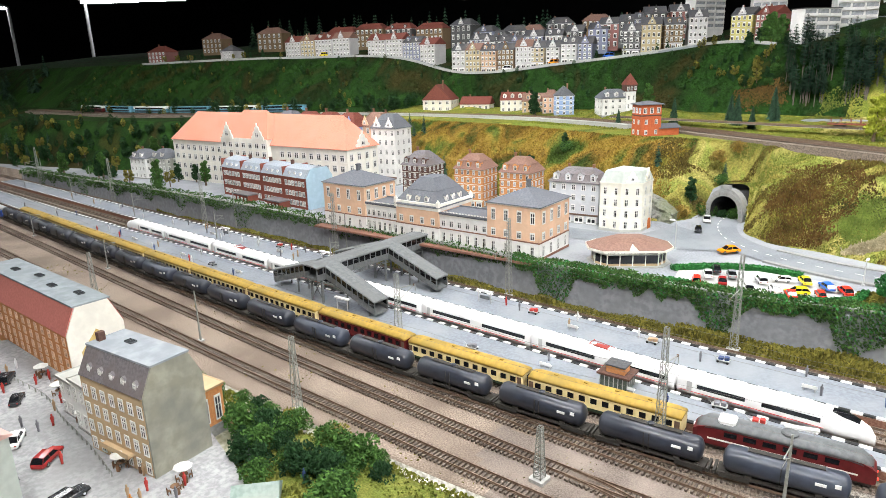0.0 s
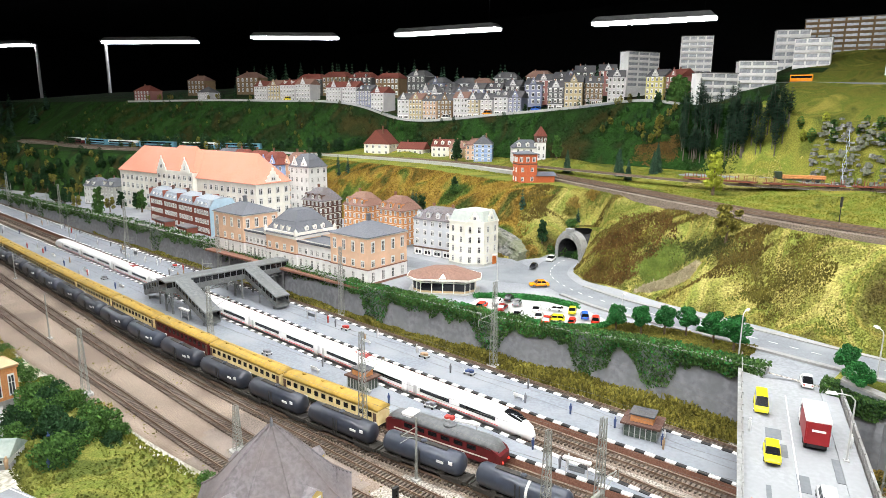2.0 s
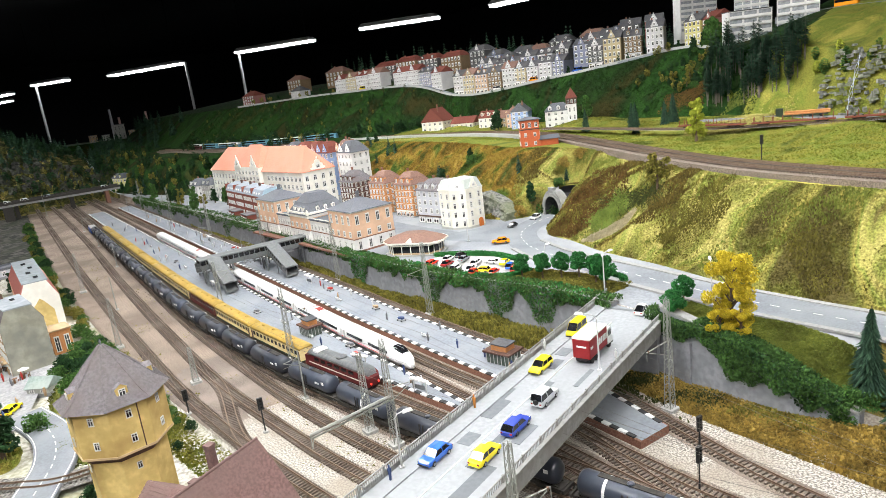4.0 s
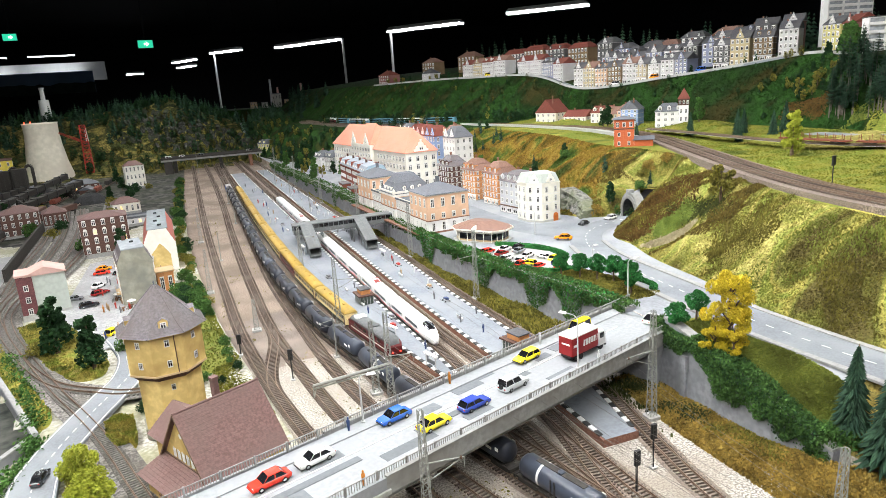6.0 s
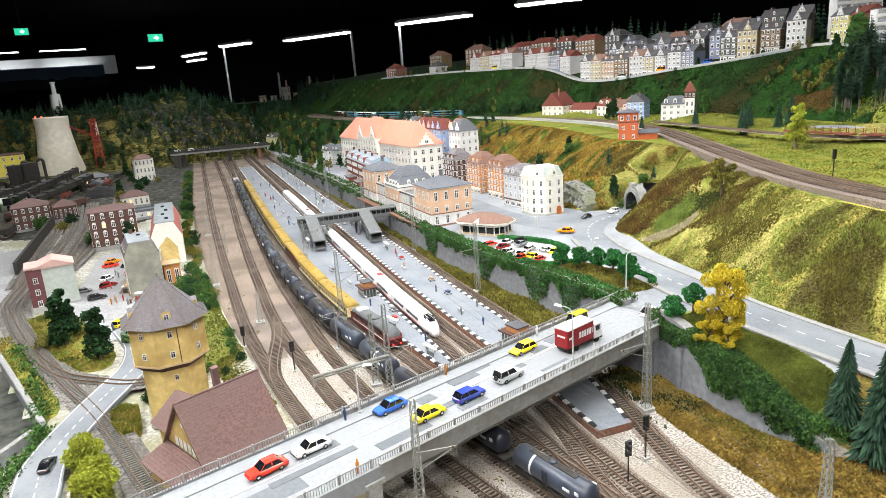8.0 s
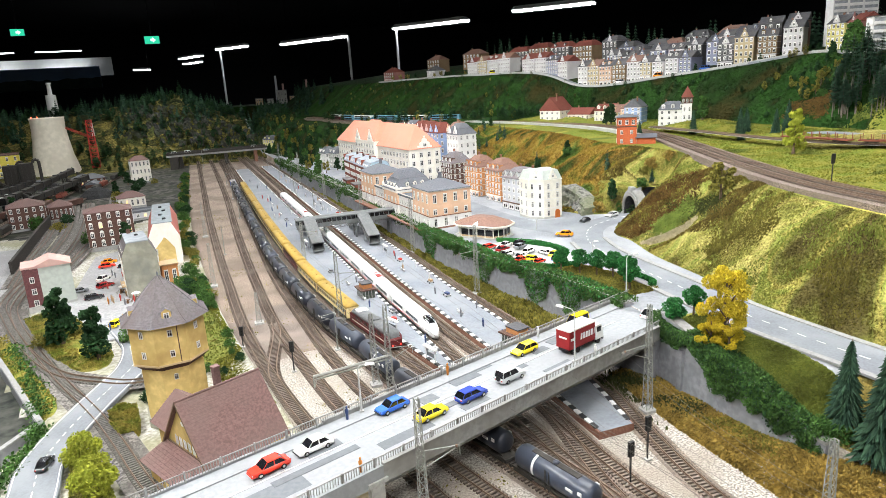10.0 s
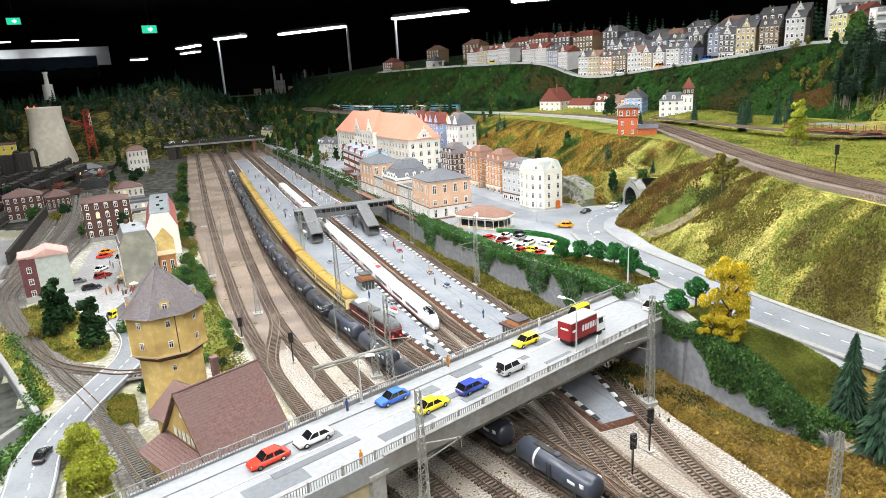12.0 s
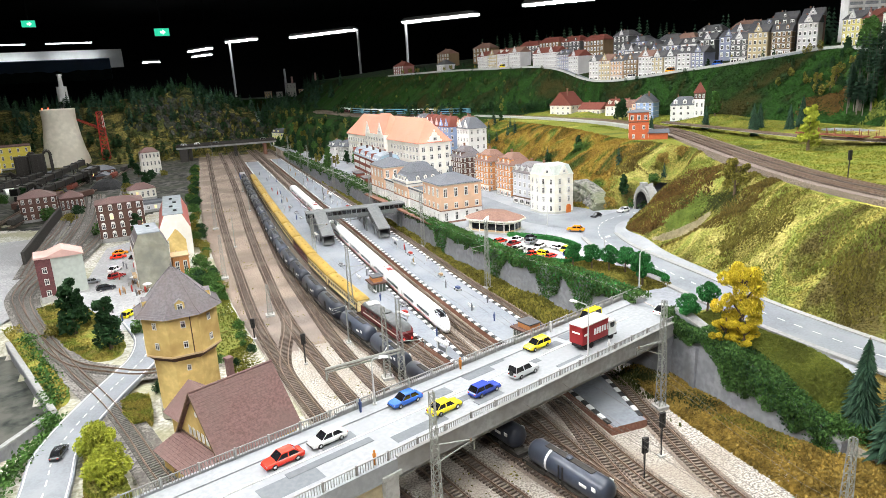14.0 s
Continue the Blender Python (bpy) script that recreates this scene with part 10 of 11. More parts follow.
def fir(x, y, z, s=1.0, a=0.0, kind="near"):
    if kind not in FIRS:
        rr = random.Random(31 if kind == "near" else 32)
        h = 0.135
        layers, br = (46, 20) if kind == "near" else (15, 9)
        g = G()
        for i in range(layers):
            f = i / layers
            z0 = h * (0.10 + 0.88 * f)
            r = 0.028 * (1 - f) ** 0.85 + 0.002
            for k in range(br):
                an = 2 * math.pi * (k + rr.random() * 0.7) / br + i
                rl = r * rr.uniform(0.55, 1.2)
                c, sn = math.cos(an), math.sin(an)
                w = rl * (0.11 if kind == "near" else 0.34)
                zt = z0 - rl * rr.uniform(0.25, 0.55)
                zm = z0 - rl * 0.08
                mid = rl * 0.6
                g.add([(0, 0, z0 + 0.002), (c * mid - sn * w, sn * mid + c * w, zm - 0.0015), (c * rl, sn * rl, zt), (c * mid + sn * w, sn * mid - c * w, zm - 0.0015), (c * mid, sn * mid, zm + 0.001)], [(0, 1, 4), (1, 2, 4), (4, 2, 3), (0, 4, 3)])
        t = thing("fir_tree", pose(x, y, z, 0, 0, a), "dark green fir tree with drooping branches", "tree", "firs")
        part("trunk", G().lathe([(0.0028, -0.012), (0.0022, 0.03), (0.0006, h)], 6), TRUNK, t)
        part("crown", g, L_FIR, t)
        t.scale = (s, s, s)
        FIRS[kind] = t
        return t
    o = copy_thing(FIRS[kind], pose(x, y, z, 0, 0, a))
    o.scale = (s, s, s * rnd.uniform(0.95, 1.1))
    return o


PINES = {}


def pine(x, y, z, s=1.0, a=0.0):
    """Tall forest conifer with a long bare stem."""
    if 0 not in PINES:
        rr = random.Random(41)
        t = thing("forest_conifer", pose(x, y, z, 0, 0, a), "tall dark conifer with bare stem in the hillside wood", "tree", "hillside wood")
        part("trunk", G().lathe([(0.0026, -0.02), (0.002, 0.08), (0.0005, 0.165)], 6), mat("grey_bark", (0.17, 0.145, 0.125), (0.10, 0.085, 0.07), 120, 0.9, 0.3), t)
        g = G()
        for i in range(20):
            f = i / 20
            z0 = 0.062 + 0.105 * f
            r = (0.019 * math.sin(math.pi * (0.22 + 0.74 * f)) + 0.002)
            for k in range(8):
                an = 2 * math.pi * (k + rr.random()) / 8
                rl = r * rr.uniform(0.6, 1.2)
                c, sn, w = math.cos(an), math.sin(an), rl * 0.42
                g.add([(0, 0, z0), (c * rl * 0.6 - sn * w, sn * rl * 0.6 + c * w, z0 - 0.002), (c * rl, sn * rl, z0 - rl * 0.25), (c * rl * 0.6 + sn * w, sn * rl * 0.6 - c * w, z0 - 0.002)], [(0, 1, 2, 3)])
        part("crown", g, L_FIR, t)
        t.scale = (s, s, s)
        PINES[0] = t
        return t
    o = copy_thing(PINES[0], pose(x, y, z, 0, 0, a))
    o.scale = (s, s, s)
    return o


gr = random.Random(9)
# named trees beside the road and the bridge
yt = tree("yellow", 0.628, -0.246, 0.092, 0.92, 30, "roadside trees")
yt.scale = (0.80, 0.80, 1.02)
for x, y, s in ((0.606, -0.240, 0.44), (0.616, -0.270, 0.46)):
    tree("yellow", x, y, 0.088, s, gr.uniform(0, 360), "roadside trees")
for x, y, s in ((0.602, -0.153, 1.0), (0.674, -0.120, 1.0)):
    tree("toy", x, y, 0.100, s, gr.uniform(0, 360), "roadside trees")
for x, y, s in ((0.624, 0.276, 1.05), (0.649, 0.234, 1.05), (0.669, 0.194, 1.05), (0.689, 0.159, 1.05), (0.682, 0.103, 1.1), (0.660, 0.057, 1.2)):
    tree("toy", x, y, float(TOWN_Z(y)) - 0.002, s, gr.uniform(0, 360), "car park trees")
for x, y, s, a in ((0.678, -0.432, 1.0, 0), (0.677, -0.488, 1.35, 100)):
    fir(x, y, H(x, y) - 0.002, s, a)
for x, y, k, s in ((-0.380, 0.015, "lime", 1.1), (-0.350, -0.083, "lime", 1.2), (-0.508, 0.616, "dark", 1.45), (-0.415, 0.473, "dark", 1.35), (-0.52, 0.75, "dark", 0.85), (-0.55, 0.63, "busho", 1.0), (-0.49, 0.68, "busho", 0.8), (-0.36, 0.56, "bush", 0.8), (1.055, 0.235, "olive", 1.05), (1.545, 0.47, "limetall", 1.05), (1.98, 1.36, "green", 0.8), (1.82, 1.83, "dark", 1.1), (1.76, 1.78, "dark", 0.9), (0.99, 1.17, "limetall", 0.55), (1.00, 1.36, "green", 0.6), (1.04, 1.45, "limetall", 0.55), (-0.26, 0.30, "bush", 0.7), (-0.20, 0.095, "bush", 0.6), (-0.30, 0.23, "bushd", 0.6), (-0.61, 1.83, "bush", 1.2), (-0.46, 1.66, "dark", 1.2), (-0.38, 1.95, "dark", 0.9), (-0.9, 2.35, "bush", 1.2), (-0.8, 2.25, "busho", 1.1)):
    tree(k, x, y, H(x, y), s, gr.uniform(0, 360))
for x, y, s in ((0.632, -0.405, 0.6), (0.648, -0.425, 0.65), (0.662, -0.440, 0.6), (0.630, -0.430, 0.4)):
    tree("bush", x, y, H(x, y) - 0.004, s, gr.uniform(0, 360), "wall end bushes")
works_yard()
for x, y, s, k in ((1.186, 0.690, 0.75, "bush"), (1.182, 0.722, 0.7, "bush"), (1.182, 0.752, 0.65, "bushd"), (1.186, 0.790, 0.75, "bush"), (1.20, 0.705, 0.8, "bush"), (1.172, 0.676, 0.7, "busho"), (1.165, 0.806, 0.7, "bush")):
    tree(k, x, y, H(x, y) - 0.006, s, gr.uniform(0, 360), "tunnel bushes")
# garden strip between the yard and the old town
for i in range(70):
    y = 0.30 + 3.6 * (i / 70) ** 1.2 + gr.uniform(-0.02, 0.02)
    if 0.50 < y < 0.70:
        continue
    x = float(YARD_L(y)) - gr.uniform(0.012, 0.045 + (0.05 if y < 1.0 else 0.0))
    tree(gr.choice(["bush", "bushd", "bush", "busho"]), x, y, -0.004, gr.uniform(0.45, 0.95) * (0.55 if y < 0.6 else 1.0), gr.uniform(0, 360), "yard hedge")
for i in range(32):
    x, y = gr.uniform(-0.31, -0.19), gr.uniform(0.70, 1.0)
    if x < -0.25 and y > 0.93:
        continue
    tree(gr.choice(["bush", "bush", "bushd"]), x, y, -0.004, gr.uniform(0.6, 1.1), gr.uniform(0, 360), "yard hedge")
# trees of the valley floor beyond the school and of the far hill
for i in range(70):
    y = gr.uniform(2.45, 5.0)
    x = gr.uniform(float(WALL(y)) + 0.02, float(TOWN_E(y)) + 0.1)
    if (0.62 < x < 0.95 and y < 3.0) or (0.5 < x < 0.72 and 2.85 < y < 3.2) or (0.45 < x < 0.66 and y < 2.5) or x > 0.9:
        continue
    tree(gr.choice(["green", "dark", "olive", "bush", "dark"]), x, y, H(x, y), gr.uniform(0.5, 0.9), gr.uniform(0, 360), "valley trees")
def stuff(g, name, matl, label, cat):
    o = g.ob(name, matl)
    return tagged(o, label, cat, kind="stuff")


def forest(n, place, s0, s1, matl, name, label, seed, broad=False):
    """Many small far trees as one mass."""
    rr = random.Random(seed)
    g = G()
    for _ in range(n):
        p = place(rr)
        if p is None:
            continue
        x, y, z = p
        s = rr.uniform(s0, s1)
        h, w = 0.135 * s, 0.032 * s
        for i in range(9):
            f = i / 9
            for k in range(6):
                a = 2 * math.pi * (k + rr.random()) / 6
                c, sn = math.cos(a), math.sin(a)
                if broad:
                    r = w * math.sin(math.pi * (0.15 + 0.8 * f)) * rr.uniform(0.7, 1.15)
                    zz, dz, ww = z + h * (0.15 + 0.7 * f), h * 0.07, r * 0.5
                else:
                    r = (w * (1 - f) + 0.002) * rr.uniform(0.75, 1.15)
                    zz, dz, ww = z + h * (0.08 + 0.86 * f), -r * 0.4, r * 0.42
                o = len(g.v)
                g.v += ((x, y, zz + h * 0.06), (x + c * r * 0.6 - sn * ww, y + sn * r * 0.6 + c * ww, zz), (x + c * r, y + sn * r, zz + dz), (x + c * r * 0.6 + sn * ww, y + sn * r * 0.6 - c * ww, zz))
                g.f.append((o, o + 1, o + 2, o + 3))
    return stuff(g, name, matl, label, "forest")


def spot(x0, x1, y0, y1):
    def f(rr):
        x, y = rr.uniform(x0, x1), rr.uniform(y0, y1)
        return x, y, H(x, y) - 0.004
    return f


def on_hill(y0, y1, t0, t1):
    def f(rr):
        y = rr.uniform(y0, y1)
        x = float(HILL_W(y)) + (float(RIDGE_W(y)) - float(HILL_W(y))) * rr.uniform(t0, t1)
        return x, y, H(x, y) - 0.006
    return f


forest(150, spot(-0.9, 0.65, 4.7, 6.2), 0.35, 0.75, L_MOSSD, "far_woods", "olive and green trees on the far hill", 81, True)
forest(190, spot(-0.9, 0.65, 4.7, 5.8), 0.25, 0.55, L_OLIVE, "far_woods", "olive scrub on the far hill", 89, True)
forest(300, spot(-2.2, 0.8, 4.9, 7.0), 0.5, 1.1, L_DARK, "far_woods", "dark trees on the far hill", 82, True)
forest(400, spot(-3.1, 1.3, 5.6, 8.8), 0.8, 1.5, L_FIR, "far_firs", "dark fir forest on the far hill", 83)
forest(210, on_hill(1.1, 5.2, 0.0, 0.95), 0.15, 0.36, L_DARK, "hill_bushes", "dark green bushes on the upper hill", 85, True)
forest(90, on_hill(2.4, 5.2, 0.0, 0.95), 0.18, 0.4, L_MOSSD, "hill_bushes", "green bushes on the upper hill", 86, True)
forest(26, on_hill(2.6, 5.2, 0.0, 0.95), 0.16, 0.34, L_OLIVE, "hill_bushes", "rust-coloured bushes on the upper hill", 87, True)


def behind_ridge(rr):
    y = rr.uniform(1.25, 4.6)
    p, _ = ridge_pt(y, rr.uniform(0.85, 1.25))
    return p.x, p.y, H(p.x, p.y) - 0.01


forest(75, behind_ridge, 0.9, 1.8, L_FIR, "ridge_firs", "black-green firs behind the ridge houses", 98)
# firs on the middle slopes
for i in range(90):
    y = gr.uniform(0.75, 2.6)
    t_ = gr.random()
    x = float(TOWN_E(y)) + (float(RAIL_W(y)) - float(TOWN_E(y))) * t_
    if noise.noise((x * 4, y * 4, 9)) < 0.02 or x < 1.02:
        continue
    if gr.random() < 0.55:
        fir(x, y, H(x, y) - 0.003, gr.uniform(0.35, 0.65), gr.uniform(0, 360), "far")
    else:
        tree(gr.choice(["bush", "bushy", "busho", "dark"]), x, y, H(x, y) - 0.003, gr.uniform(0.4, 0.8), gr.uniform(0, 360), "slope bushes")
for x, y, s in ((1.78, 0.93, 0.8), (1.86, 0.98, 0.75), (1.72, 0.86, 0.6), (1.93, 0.85, 0.9), (1.84, 0.82, 0.7), (1.60, 1.30, 0.5), (1.75, 1.15, 0.7)):
    fir(x, y, H(x, y) - 0.004, s, gr.uniform(0, 360), "near")
# hillside wood below the apartment slabs
for i in range(100):
    y = gr.uniform(0.44, 0.92)
    x = float(HILL_W(y)) + (float(RIDGE_W(y)) - float(HILL_W(y))) * gr.uniform(0.16 + 0.9 * max(0.0, 0.66 - y), 0.92)
    pine(x, y, H(x, y) - 0.004, gr.uniform(0.66, 1.0), gr.uniform(0, 360))
for i in range(26):
    y = gr.uniform(0.95, 1.15)
    x = float(HILL_W(y)) + (float(RIDGE_W(y)) - float(HILL_W(y))) * gr.uniform(0.3, 1.05)
    tree(gr.choice(["bushd", "dark", "olive", "bush"]), x, y, H(x, y) - 0.004, gr.uniform(0.4, 0.75), gr.uniform(0, 360), "ridge bushes")
for i in range(5):
    y = 0.99 + 0.02 * i
    tree("green", float(RIDGE_W(y)) + 0.02, y, float(RIDGE_Z(y)) - 0.03, gr.uniform(0.8, 1.15), gr.uniform(0, 360), "ridge bushes")
# trees along the ridge street
for i in range(34):
    y = gr.uniform(1.1, 4.6)
    tree(gr.choice(["dark", "olive", "dark"]), float(RIDGE_W(y)) + gr.uniform(0.03, 0.04), y, float(RIDGE_Z(y)), gr.uniform(0.35, 0.6), gr.uniform(0, 360), "street trees")
def ivy(ys, density, hang, matl, name, seed, topw=0.02, zf=None, curtains=False, leaf=0.0030):
    """Climbing leaves over the wall top, hanging unevenly."""
    rr = random.Random(seed)
    g = G()
    y0, y1 = ys
    n = int(abs(y0 - y1) * density)
    for _ in range(n):
        y = rr.uniform(min(y0, y1), max(y0, y1))
        w = float(WALL(y))
        z = float(TOWN_Z(y)) if zf is None else zf(y)
        depth = hang * max(0.10, 0.55 + 0.9 * noise.noise((y * 9, 0, seed)) + 0.5 * noise.noise((y * 31, 3, seed)))
        if curtains:
            depth = hang * (0.26 + 0.25 * noise.noise((y * 40, 3, seed)) + 2.6 * max(0.0, noise.noise((y * 8.5, 0, 52)) - 0.06))
        u = rr.random()
        if u < 0.42:
            p = Vector((w + rr.uniform(-0.018, topw), y, z + 0.006 + rr.uniform(0, 0.012) * (0.6 + noise.noise((y * 20, 1, seed)))))
        else:
            p = Vector((w - 0.016 - rr.uniform(0.001, 0.009), y, z + 0.008 - depth * rr.random() ** 1.1))
        if p.z < 0.004:
            continue
        s = leaf * rr.uniform(0.6, 1.35)
        a = Vector((rr.gauss(-0.6, 0.7), rr.gauss(0, 0.7), rr.gauss(0.4, 0.7))).normalized()
        b = a.orthogonal().normalized()
        c = a.cross(b)
        g.add([p - b * s, p - c * s * 0.7 + a * s * 0.2, p + b * s, p + c * s * 0.7 + a * s * 0.2], [(0, 1, 2, 3)])
    return stuff(g, name, matl, "dense green ivy hanging over the stone wall", "ivy")


ivy((4.0, 1.0), 5200, 0.090, L_IVY, "ivy", 51, topw=0.03, curtains=True)
ivy((1.0, -0.02), 21000, 0.095, L_IVY, "ivy", 52, topw=0.018, curtains=True, leaf=0.0025)
ivy((1.0, 0.0), 2600, 0.080, L_TOY, "ivy", 53, topw=0.015, curtains=True)


def bank_top(y):
    return float(TOWN_Z(y)) * float(BANK(y)) - 0.020 * sstep((y + 0.24) / 0.10)



ivy((-0.105, -0.30), 44000, 0.054, L_IVY, "ivy", 54, topw=0.006, zf=bank_top, leaf=0.0022)
ivy((-0.25, -0.43), 52000, 0.070, L_IVY, "ivy", 56, topw=0.012, zf=bank_top, leaf=0.0022)
ivy((-0.12, -0.42), 16000, 0.055, L_DARK, "ivy", 55, topw=0.008, zf=bank_top, leaf=0.0022)


def weeds(f0, f1, y0, y1, n, hgt, matl, name, label, seed, zf=None, size=0.0030, keep=None):
    rr = random.Random(seed)
    g = G()
    for _ in range(n):
        y = rr.uniform(y0, y1)
        a, b = f0(y), f1(y)
        x = a + (b - a) * rr.random()
        if keep is not None and not keep(x, y):
            continue
        z = H(x, y) if zf is None else zf(x, y)
        k = hgt * rr.uniform(0.3, 1.0) * (0.6 + 0.7 * noise.noise((x * 14, y * 14, seed)))
        if k < 0.0008:
            continue
        an = rr.uniform(0, math.pi)
        s = size * rr.uniform(0.5, 1.2)
        dx, dy = math.cos(an) * s, math.sin(an) * s
        ox, oy = rr.gauss(0, 0.3) * k, rr.gauss(0, 0.3) * k
        i = len(g.v)
        g.v += ((x - dx, y - dy, z - 0.001), (x + dx, y + dy, z - 0.001), (x + ox + dx * 0.6, y + oy + dy * 0.6, z + k), (x + ox - dx * 0.6, y + oy - dy * 0.6, z + k))
        g.f.append((i, i + 1, i + 2, i + 3))
    return stuff(g, name, matl, label, "ground cover")


def off(f, d):
    return lambda y: float(f(y)) + d


weeds(off(TRACKS[8], 0.020), off(WALL, -0.018), 0.0, 2.6, 26000, 0.016, L_OLIVE, "weeds", "brown-green weeds along the foot of the wall", 61)
weeds(off(TRACKS[8], 0.030), off(WALL, -0.016), -0.02, 0.6, 9000, 0.026, L_OLIVE, "weeds", "brown-green weeds along the foot of the wall", 62)
weeds(lambda y: float(TR8(y)) + 0.030, off(WALL, -0.012), -0.66, -0.08, 30000, 0.010, L_RUST, "dry_grass", "ochre dry grass and leaves below the road wall", 63)
weeds(lambda y: float(TR8(y)) + 0.03, lambda y: 0.76, -1.1, -0.46, 36000, 0.009, L_RUST, "dry_grass", "ochre dry grass and leaves below the road wall", 64)
patches_below = [((0.50, -0.09), (0.60, -0.09), (0.60, -0.25), (0.55, -0.27), (0.51, -0.17)), ((0.56, -0.28), (0.61, -0.30), (0.63, -0.42), (0.58, -0.40))]
weeds(off(WALL, 0.004), lambda y: 0.705, -0.43, -0.12, 30000, 0.006, L_MOSS, "grass", "fresh green grass verge beside the road", 65)
weeds(off(WALL, 0.004), lambda y: 0.715 - 0.12 * max(0, (y - 0.2)), 0.03, 0.33, 12000, 0.008, L_OLIVE, "grass", "olive grass verge above the wall", 66)
def band(lo, hi, sc=7.0, off_=0.0):
    """Keeps ground cover to patches with a shape of their own."""
    return lambda x, y: lo < noise.fractal((x * sc + off_, y * sc * 0.8, 6.3 + off_), 1.0, 2.0, 3) < hi


SLOPE = "olive and yellow turf on the steep slope"
T_SLOPE = turfmat("slope_fibres", SLOPE_TINTS, 4.6, (1.0, 1.5, 1.0), 35, leaf=0.22)
T_MEADOW = turfmat("meadow_fibres", ((0.09, 0.115, 0.022), (0.21, 0.205, 0.038), (0.15, 0.185, 0.030), (0.34, 0.30, 0.065)), 4.5, (1.0, 1.5, 1.0), 20, leaf=0.22)
T_BACK = turfmat("back_slope_fibres", BACK_TINTS, 4.0, (1.0, 1.6, 1.0), 35, leaf=0.25)
T_HILL = turfmat("hill_fibres", ((0.038, 0.034, 0.010), (0.012, 0.028, 0.007), (0.022, 0.062, 0.011), (0.015, 0.042, 0.009), (0.042, 0.050, 0.012)), 3.0, (1.0, 1.3, 1.0), 0, fine=240, leaf=0.2)
weeds(off(TOWN_E, 0.0), off(RAIL_W, 0.0), -0.7, 0.95, 90000, 0.0042, T_SLOPE, "slope_grass", SLOPE, 67, size=0.0017)
weeds(off(TOWN_E, 0.0), off(RAIL_W, 0.0), -0.7, 1.0, 90000, 0.010, L_SCRUB, "slope_scrub", "dark brown scrub on the spurs of the slope", 75, size=0.0022, keep=lambda x, y: spur(x, y) + 0.5 * noise.noise((x * 9, y * 9, 2)) > 0.66 + 0.62 * sstep((0.30 - y) / 0.35))
weeds(off(TOWN_E, 0.0), off(RAIL_W, 0.0), -0.7, 1.0, 40000, 0.008, L_MOSS, "slope_scrub", "moss-green low scrub on the slope", 78, size=0.0020, keep=lambda x, y: -0.55 < spur(x, y) + 0.6 * noise.noise((x * 7, y * 7, 5)) < -0.15)
weeds(off(TOWN_E, 0.0), off(RAIL_W, 0.0), 0.9, 2.6, 45000, 0.009, T_BACK, "slope_grass", "ochre and green turf on the slope behind the town", 69, size=0.0030)
weeds(off(RAIL_W, 0.12), off(HILL_W, 0.0), -0.6, 1.7, 44000, 0.005, T_MEADOW, "meadow_grass", "olive-green meadow grass beside the railway", 71, size=0.0024)
weeds(off(HILL_W, 0.0), off(RIDGE_W, -0.01), 0.6, 5.2, 36000, 0.008, T_HILL, "hill_grass", "dark green turf on the upper hill", 72, size=0.0040)
weeds(lambda y: float(YARD_L(y)) - 0.07, lambda y: float(YARD_L(y)) - 0.002, 0.10, 1.1, 9000, 0.007, T_MEADOW, "grass", "yellow-green grass beside the yard", 73)
LAWNTURF = turfmat("harbour_lawn", ((0.10, 0.12, 0.025), (0.30, 0.25, 0.06), (0.18, 0.21, 0.035), (0.36, 0.31, 0.10)), 14.0, fine=380, leaf=0.2)


def inside(poly, x, y):
    n, c = len(poly), False
    for i in range(n):
        (x0, y0), (x1, y1) = poly[i], poly[i - 1]
        if (y0 > y) != (y1 > y) and x < (x1 - x0) * (y - y0) / (y1 - y0) + x0:
            c = not c
    return c


def lawn(poly, n, hgt, matl, label, seed, hump=0.006):
    """A low humped bed of scattered turf with tufts on it."""
    cx, cy = sum(p[0] for p in poly) / len(poly), sum(p[1] for p in poly) / len(poly)
    edge = smooth_line([(x, y, 0) for x, y in poly + poly[:1]], 6)
    rings = []
    for q in (1.0, 0.9, 0.65, 0.3, 0.05):
        rings.append([(cx + (p.x - cx) * q, cy + (p.y - cy) * q, 0.0005 + hump * (1 - q ** 3) + (0.003 * noise.noise((p.x * 20, p.y * 20, q * 3)) if q < 1 else -0.012)) for p in edge[:-1]])
    tagged(G().loft(rings).ob("lawn", matl), label, "lawn", kind="structure")
    xs, ys = [p[0] for p in poly], [p[1] for p in poly]
    weeds(lambda y: min(xs), lambda y: max(xs), min(ys), max(ys), n, hgt, matl, "grass", label, seed, zf=lambda x, y: 0.002 + hump * 0.5, size=0.0022, keep=lambda x, y: inside(poly, x, y))


def patch(poly, n, hgt, matl, label, seed, size=0.0022, ragged=0.03):
    """A scattered patch of another turf with a ragged edge."""
    xs, ys = [p[0] for p in poly], [p[1] for p in poly]

    fray = random.Random(seed + 50)

    def keep(x, y):
        if float(WALL(y)) < x < float(TOWN_E(y)) + 0.004:
            return False
        r = ragged * (1 + fray.gauss(0, 0.8))
        return inside(poly, x + r * noise.noise((x * 24, y * 24, seed)) + fray.gauss(0, ragged * 0.25), y + r * noise.noise((x * 24, y * 24, seed + 7)) + fray.gauss(0, ragged * 0.25))
    weeds(lambda y: min(xs) - 0.02, lambda y: max(xs) + 0.02, min(ys) - 0.02, max(ys) + 0.02, n, hgt, matl, "slope_scrub", label, seed, size=size, keep=keep)


